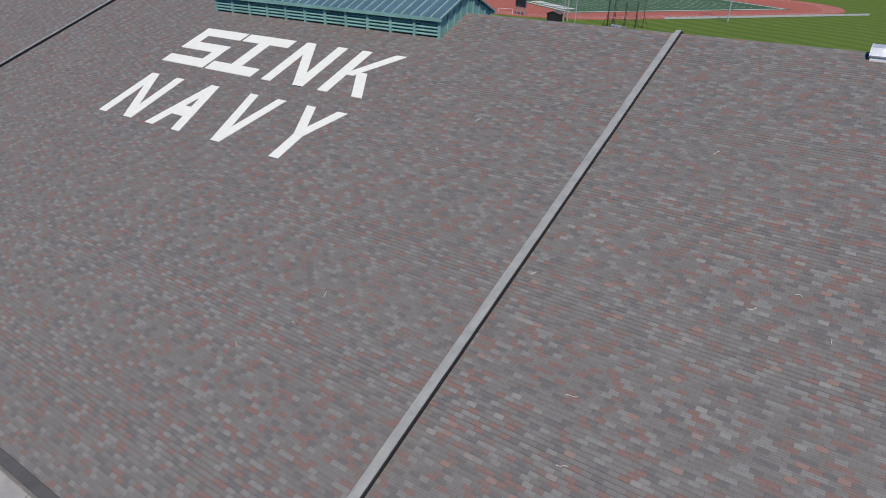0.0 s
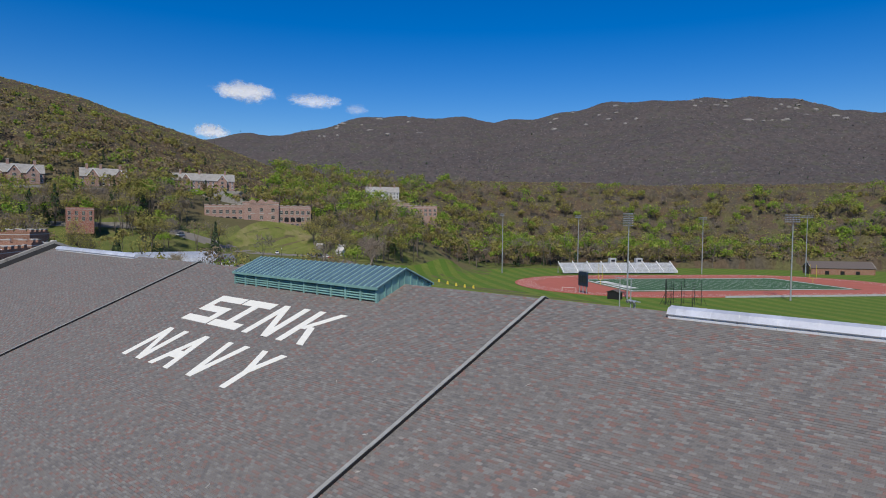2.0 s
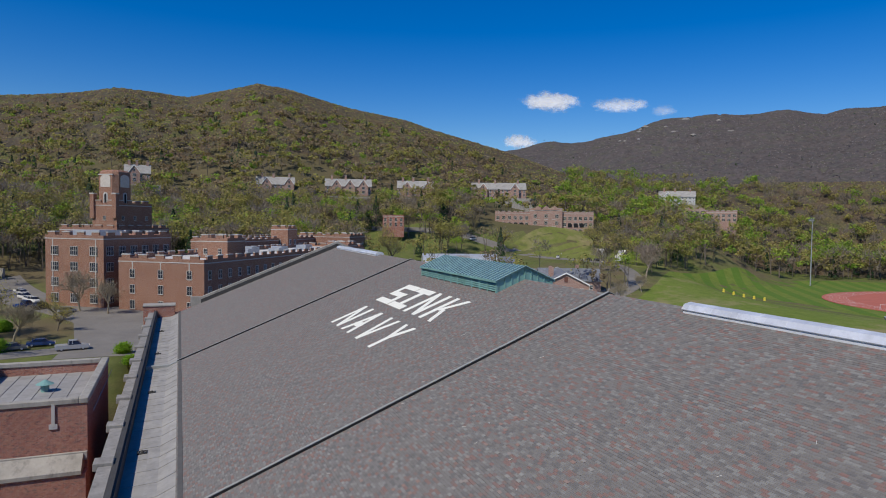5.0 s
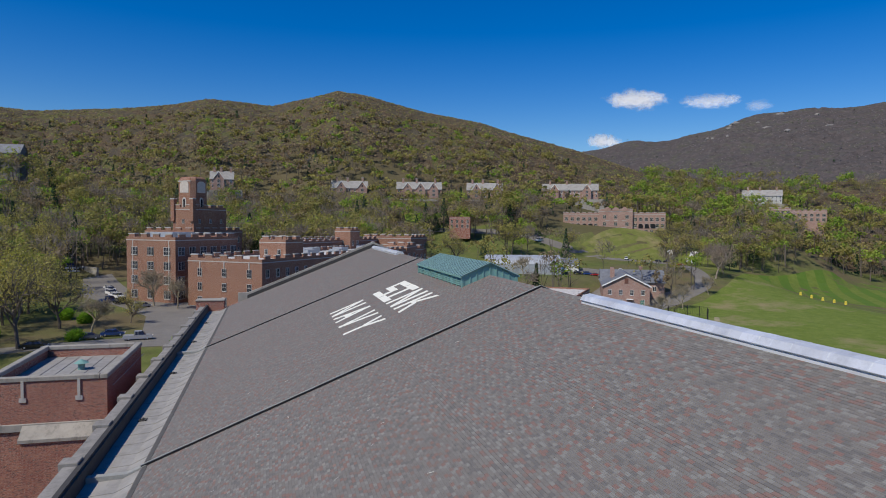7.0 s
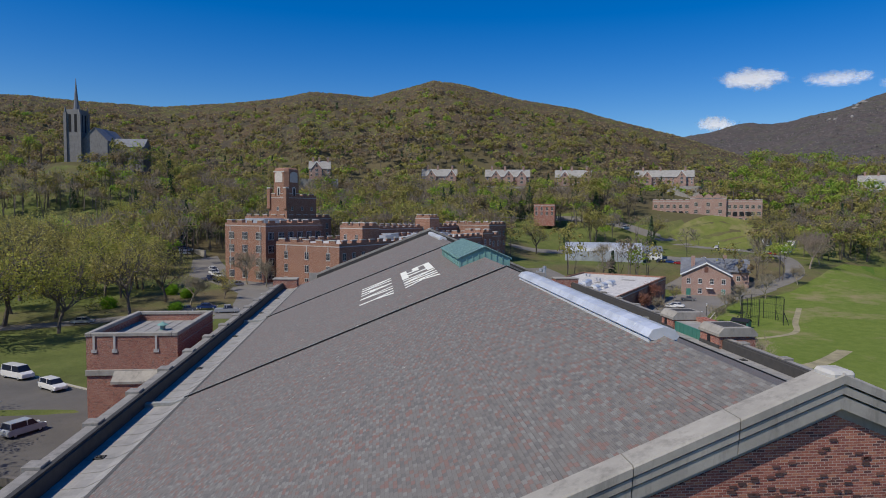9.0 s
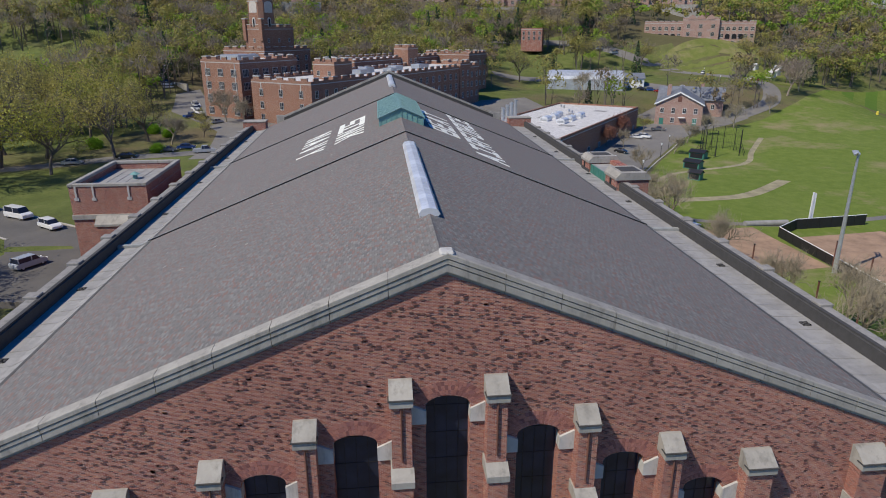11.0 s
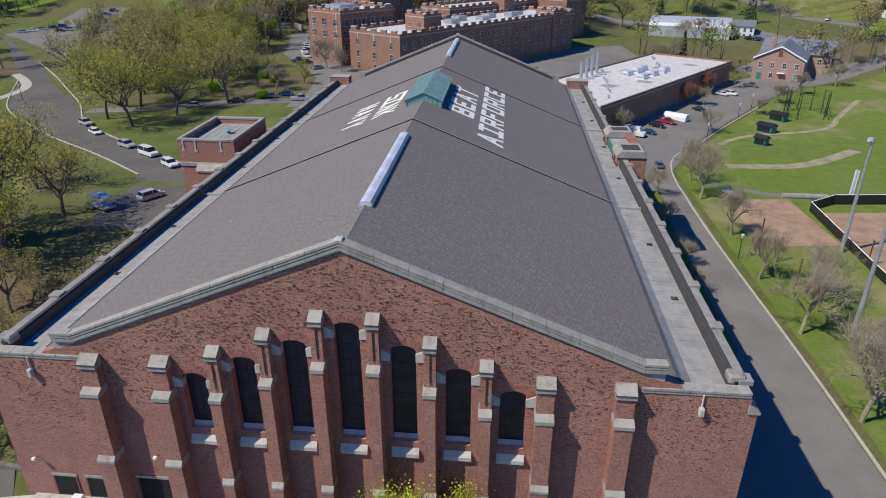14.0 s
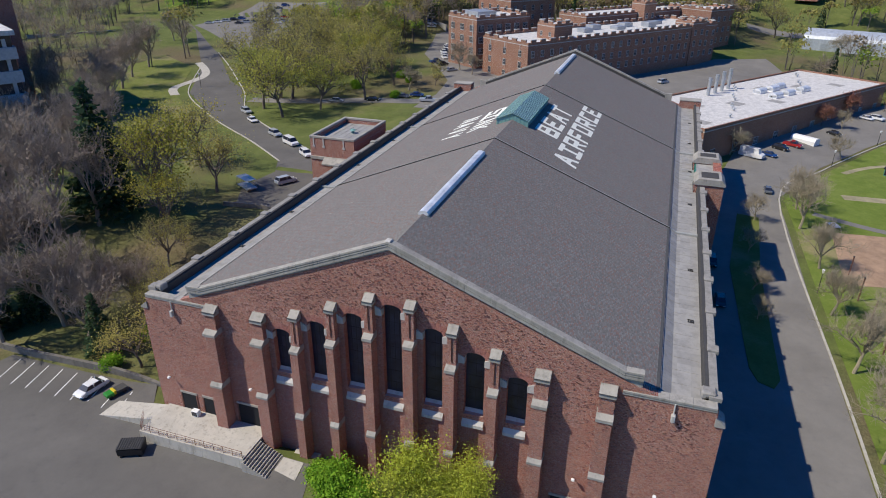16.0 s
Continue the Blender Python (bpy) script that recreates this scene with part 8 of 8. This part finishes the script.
boxes_part("skirt", [(-4.1, 4.1, -1.65, 1.65, 0, 0.3)], lead_dark, tent)
for x, y in ((-147, 126), (-159, 134), (-118, 108), (-34, 91.5), (-240, -56), (-300, 215), (-262, 205), (-108, -100)):
    lamp = thing("street_lamp", "black lantern street lamp beside the road", "street lamp", pose(x, y, float(height(x, y))), "street lamps")
    bm = bmesh.new()
    tube(bm, (0, 0, 0), (0, 0, 4.2), 0.1, 0.06)
    part("post", bm, metal_black, lamp)
    bm = bmesh.new()
    tube(bm, (0, 0, 4.2), (0, 0, 4.9), 0.16, 0.3, 8)
    part("lantern", bm, paint_white, lamp)
for k in range(5):
    x, y = -222 + k * 3.4, 262 + k * 3.2
    d = thing("yellow_dummy", "yellow training marker on the lawn", "marker", pose(x, y, float(height(x, y)) + 0.08, 0, 0, 0), "training markers")
    bm = bmesh.new()
    tube(bm, (0, 0, 0), (0, 0, 1.5), 0.7, 0.5, 10)
    part("pad", bm, goal_yellow, d)
    bm = bmesh.new()
    tube(bm, (0, 0, 1.5), (0, 0, 1.7), 0.5, 0.2, 10)
    part("top", bm, goal_yellow, d)
mid_mast = thing("net_mast", "slim grey double mast on the lawn", "mast", pose(-113, 255, -7.2))
for x in (0, 5):
    bm = bmesh.new()
    tube(bm, (x, 0, 0), (x, 0, 14), 0.25, 0.18)
    part("mast", bm, metal_pole, mid_mast)
bm = bmesh.new()
tube(bm, (-2, 0, 13.8), (7, 0, 13.8), 0.15)
part("beam", bm, metal_pole, mid_mast)

# ---- picked-out bricks and shingles, last ----
brick_rs = np.random.default_rng(17)
bm = bmesh.new()
box(bm, -0.012, 0.035, -0.1, 0.1, -0.03, 0.03)
proud_brick = finish(bm, "brick", None)
proud_brick.materials.clear()


def proud_material():
    n = Nodes("proud_dark_brick", 0.7)
    return n.done(n.ramp(n.rand(), (0.0, (0.085, 0.05, 0.045)), (0.6, (0.15, 0.07, 0.058)), (1.0, (0.22, 0.095, 0.072))), n.noise(12), 0.4)


proud_brick.materials.append(proud_material())
spots = []
while len(spots) < 1700:
    y, z = brick_rs.uniform(2.0, 67.6), brick_rs.uniform(5.0, 25.2)
    dense = min(1, 0.12 + max(0, (z - 5) / 14))
    if z > gable_top(y) - 0.6 or brick_rs.random() > dense:
        continue
    if any(abs(y - c) < h + 0.35 and 4 < z < t + 0.9 for c, h, s, t in WINDOWS) or any(abs(abs(y - 34.66) - b) < 0.85 and z < tp for b, tp in ((2.37, 19.6), (7.07, 17.6), (11.77, 15.6), (16.75, 14.3), (23.3, 14.1))):
        continue
    spots.append((y, round(z / 0.072) * 0.072))
near = [q for q in spots if abs(q[0] - 34.66) < 12 and q[1] > 15.5][:300]
picked = set(near)
for y, z in near:
    part("brick", proud_brick, None, front, "", pose(X_FRONT, y, z))
rest = np.array([q for q in spots if q not in picked])
o = np.array(((1, -1, -1), (1, 1, -1), (1, 1, 1), (1, -1, 1)), float) * (0.035, 0.1, 0.03)
tops = np.array(((0, -1, 1), (1, -1, 1), (1, 1, 1), (0, 1, 1)), float) * (0.035, 0.1, 0.03)
low = np.array(((0, 1, -1), (1, 1, -1), (1, -1, -1), (0, -1, -1)), float) * (0.035, 0.1, 0.03)
base = np.stack([np.full(len(rest), X_FRONT), rest[:, 0], rest[:, 1]], 1)[:, None, :]
tagged(part("clinker_bricks", quads("clinker_bricks", np.concatenate([base + o, base + tops, base + low]), clinker), None, front), kind="stuff")

# a patch of single shingle tabs, lifted at their lower edges
bm = bmesh.new()
vs = [bm.verts.new(v) for v in ((-0.148, 0.078, 0.002), (0.148, 0.078, 0.002), (0.148, -0.08, 0.006), (-0.148, -0.08, 0.006), (-0.148, -0.08, -0.02), (0.148, -0.08, -0.02))]
for f in ((0, 3, 2, 1), (2, 3, 4, 5)):
    bm.faces.new([vs[i] for i in f])
bmesh.ops.recalc_face_normals(bm, faces=bm.faces[:])
tab_me = finish(bm, "shingle", None)
tab_me.materials.clear()


def tab_material():
    n = Nodes("single_shingle", 0.9, spec=0.25)
    c = n.ramp(n.rand(), (0.0, (0.165, 0.156, 0.15)), (0.3, (0.205, 0.195, 0.18)), (0.6, (0.26, 0.258, 0.237)), (0.85, (0.26, 0.18, 0.152)))
    return n.done(n.mix(0.35, c, n.ramp(n.noise(45, 2, 0.8), (0.2, 0.25), (0.8, 0.75)), "OVERLAY"), n.noise(45, 2), 0.3, 0.01)


tab_me.materials.append(tab_material())
slope_ob = [o for o in hall.children if o.name.startswith("roof_slope")][0]
tilt = math.degrees(math.atan(SLOPE))
laid = set()
while len(laid) < 300:
    col, row = int(brick_rs.integers(-26, 26)), int(brick_rs.integers(60, 160))
    if (col, row) in laid:
        continue
    laid.add((col, row))
    x, y = (col + 0.5 - 0.5 * (row % 2)) * 0.305, (row + 0.5) * 0.15
    part("shingle", tab_me, None, slope_ob, "", pose(x, y, roof_z(y) + 0.016, tilt, 0, 0))
# pale twigs blown onto the shingles
twig_white = plain("bleached_twig", (0.62, 0.6, 0.54), 0.8)
for k in range(26):
    x, y = brick_rs.uniform(-16, 14), brick_rs.uniform(9, 29)
    a, L = brick_rs.uniform(0, 3.14), brick_rs.uniform(0.15, 0.4)
    bm = bmesh.new()
    p = Vector((0, 0, 0))
    for j in range(3):
        q = p + Vector((math.cos(a) * L / 3, math.sin(a) * L / 3 * 0.92, math.sin(a) * L / 3 * SLOPE * 0.92))
        tube(bm, p, q, 0.013, 0.01, 4)
        p, a = q, a + brick_rs.normal(0, 0.5)
    ob = part("twig", bm, twig_white, None, "", pose(x, y, roof_z(y) + 0.03))
    tagged(ob, "thin pale dry twig lying on the shingles", "twig", "roof twigs")
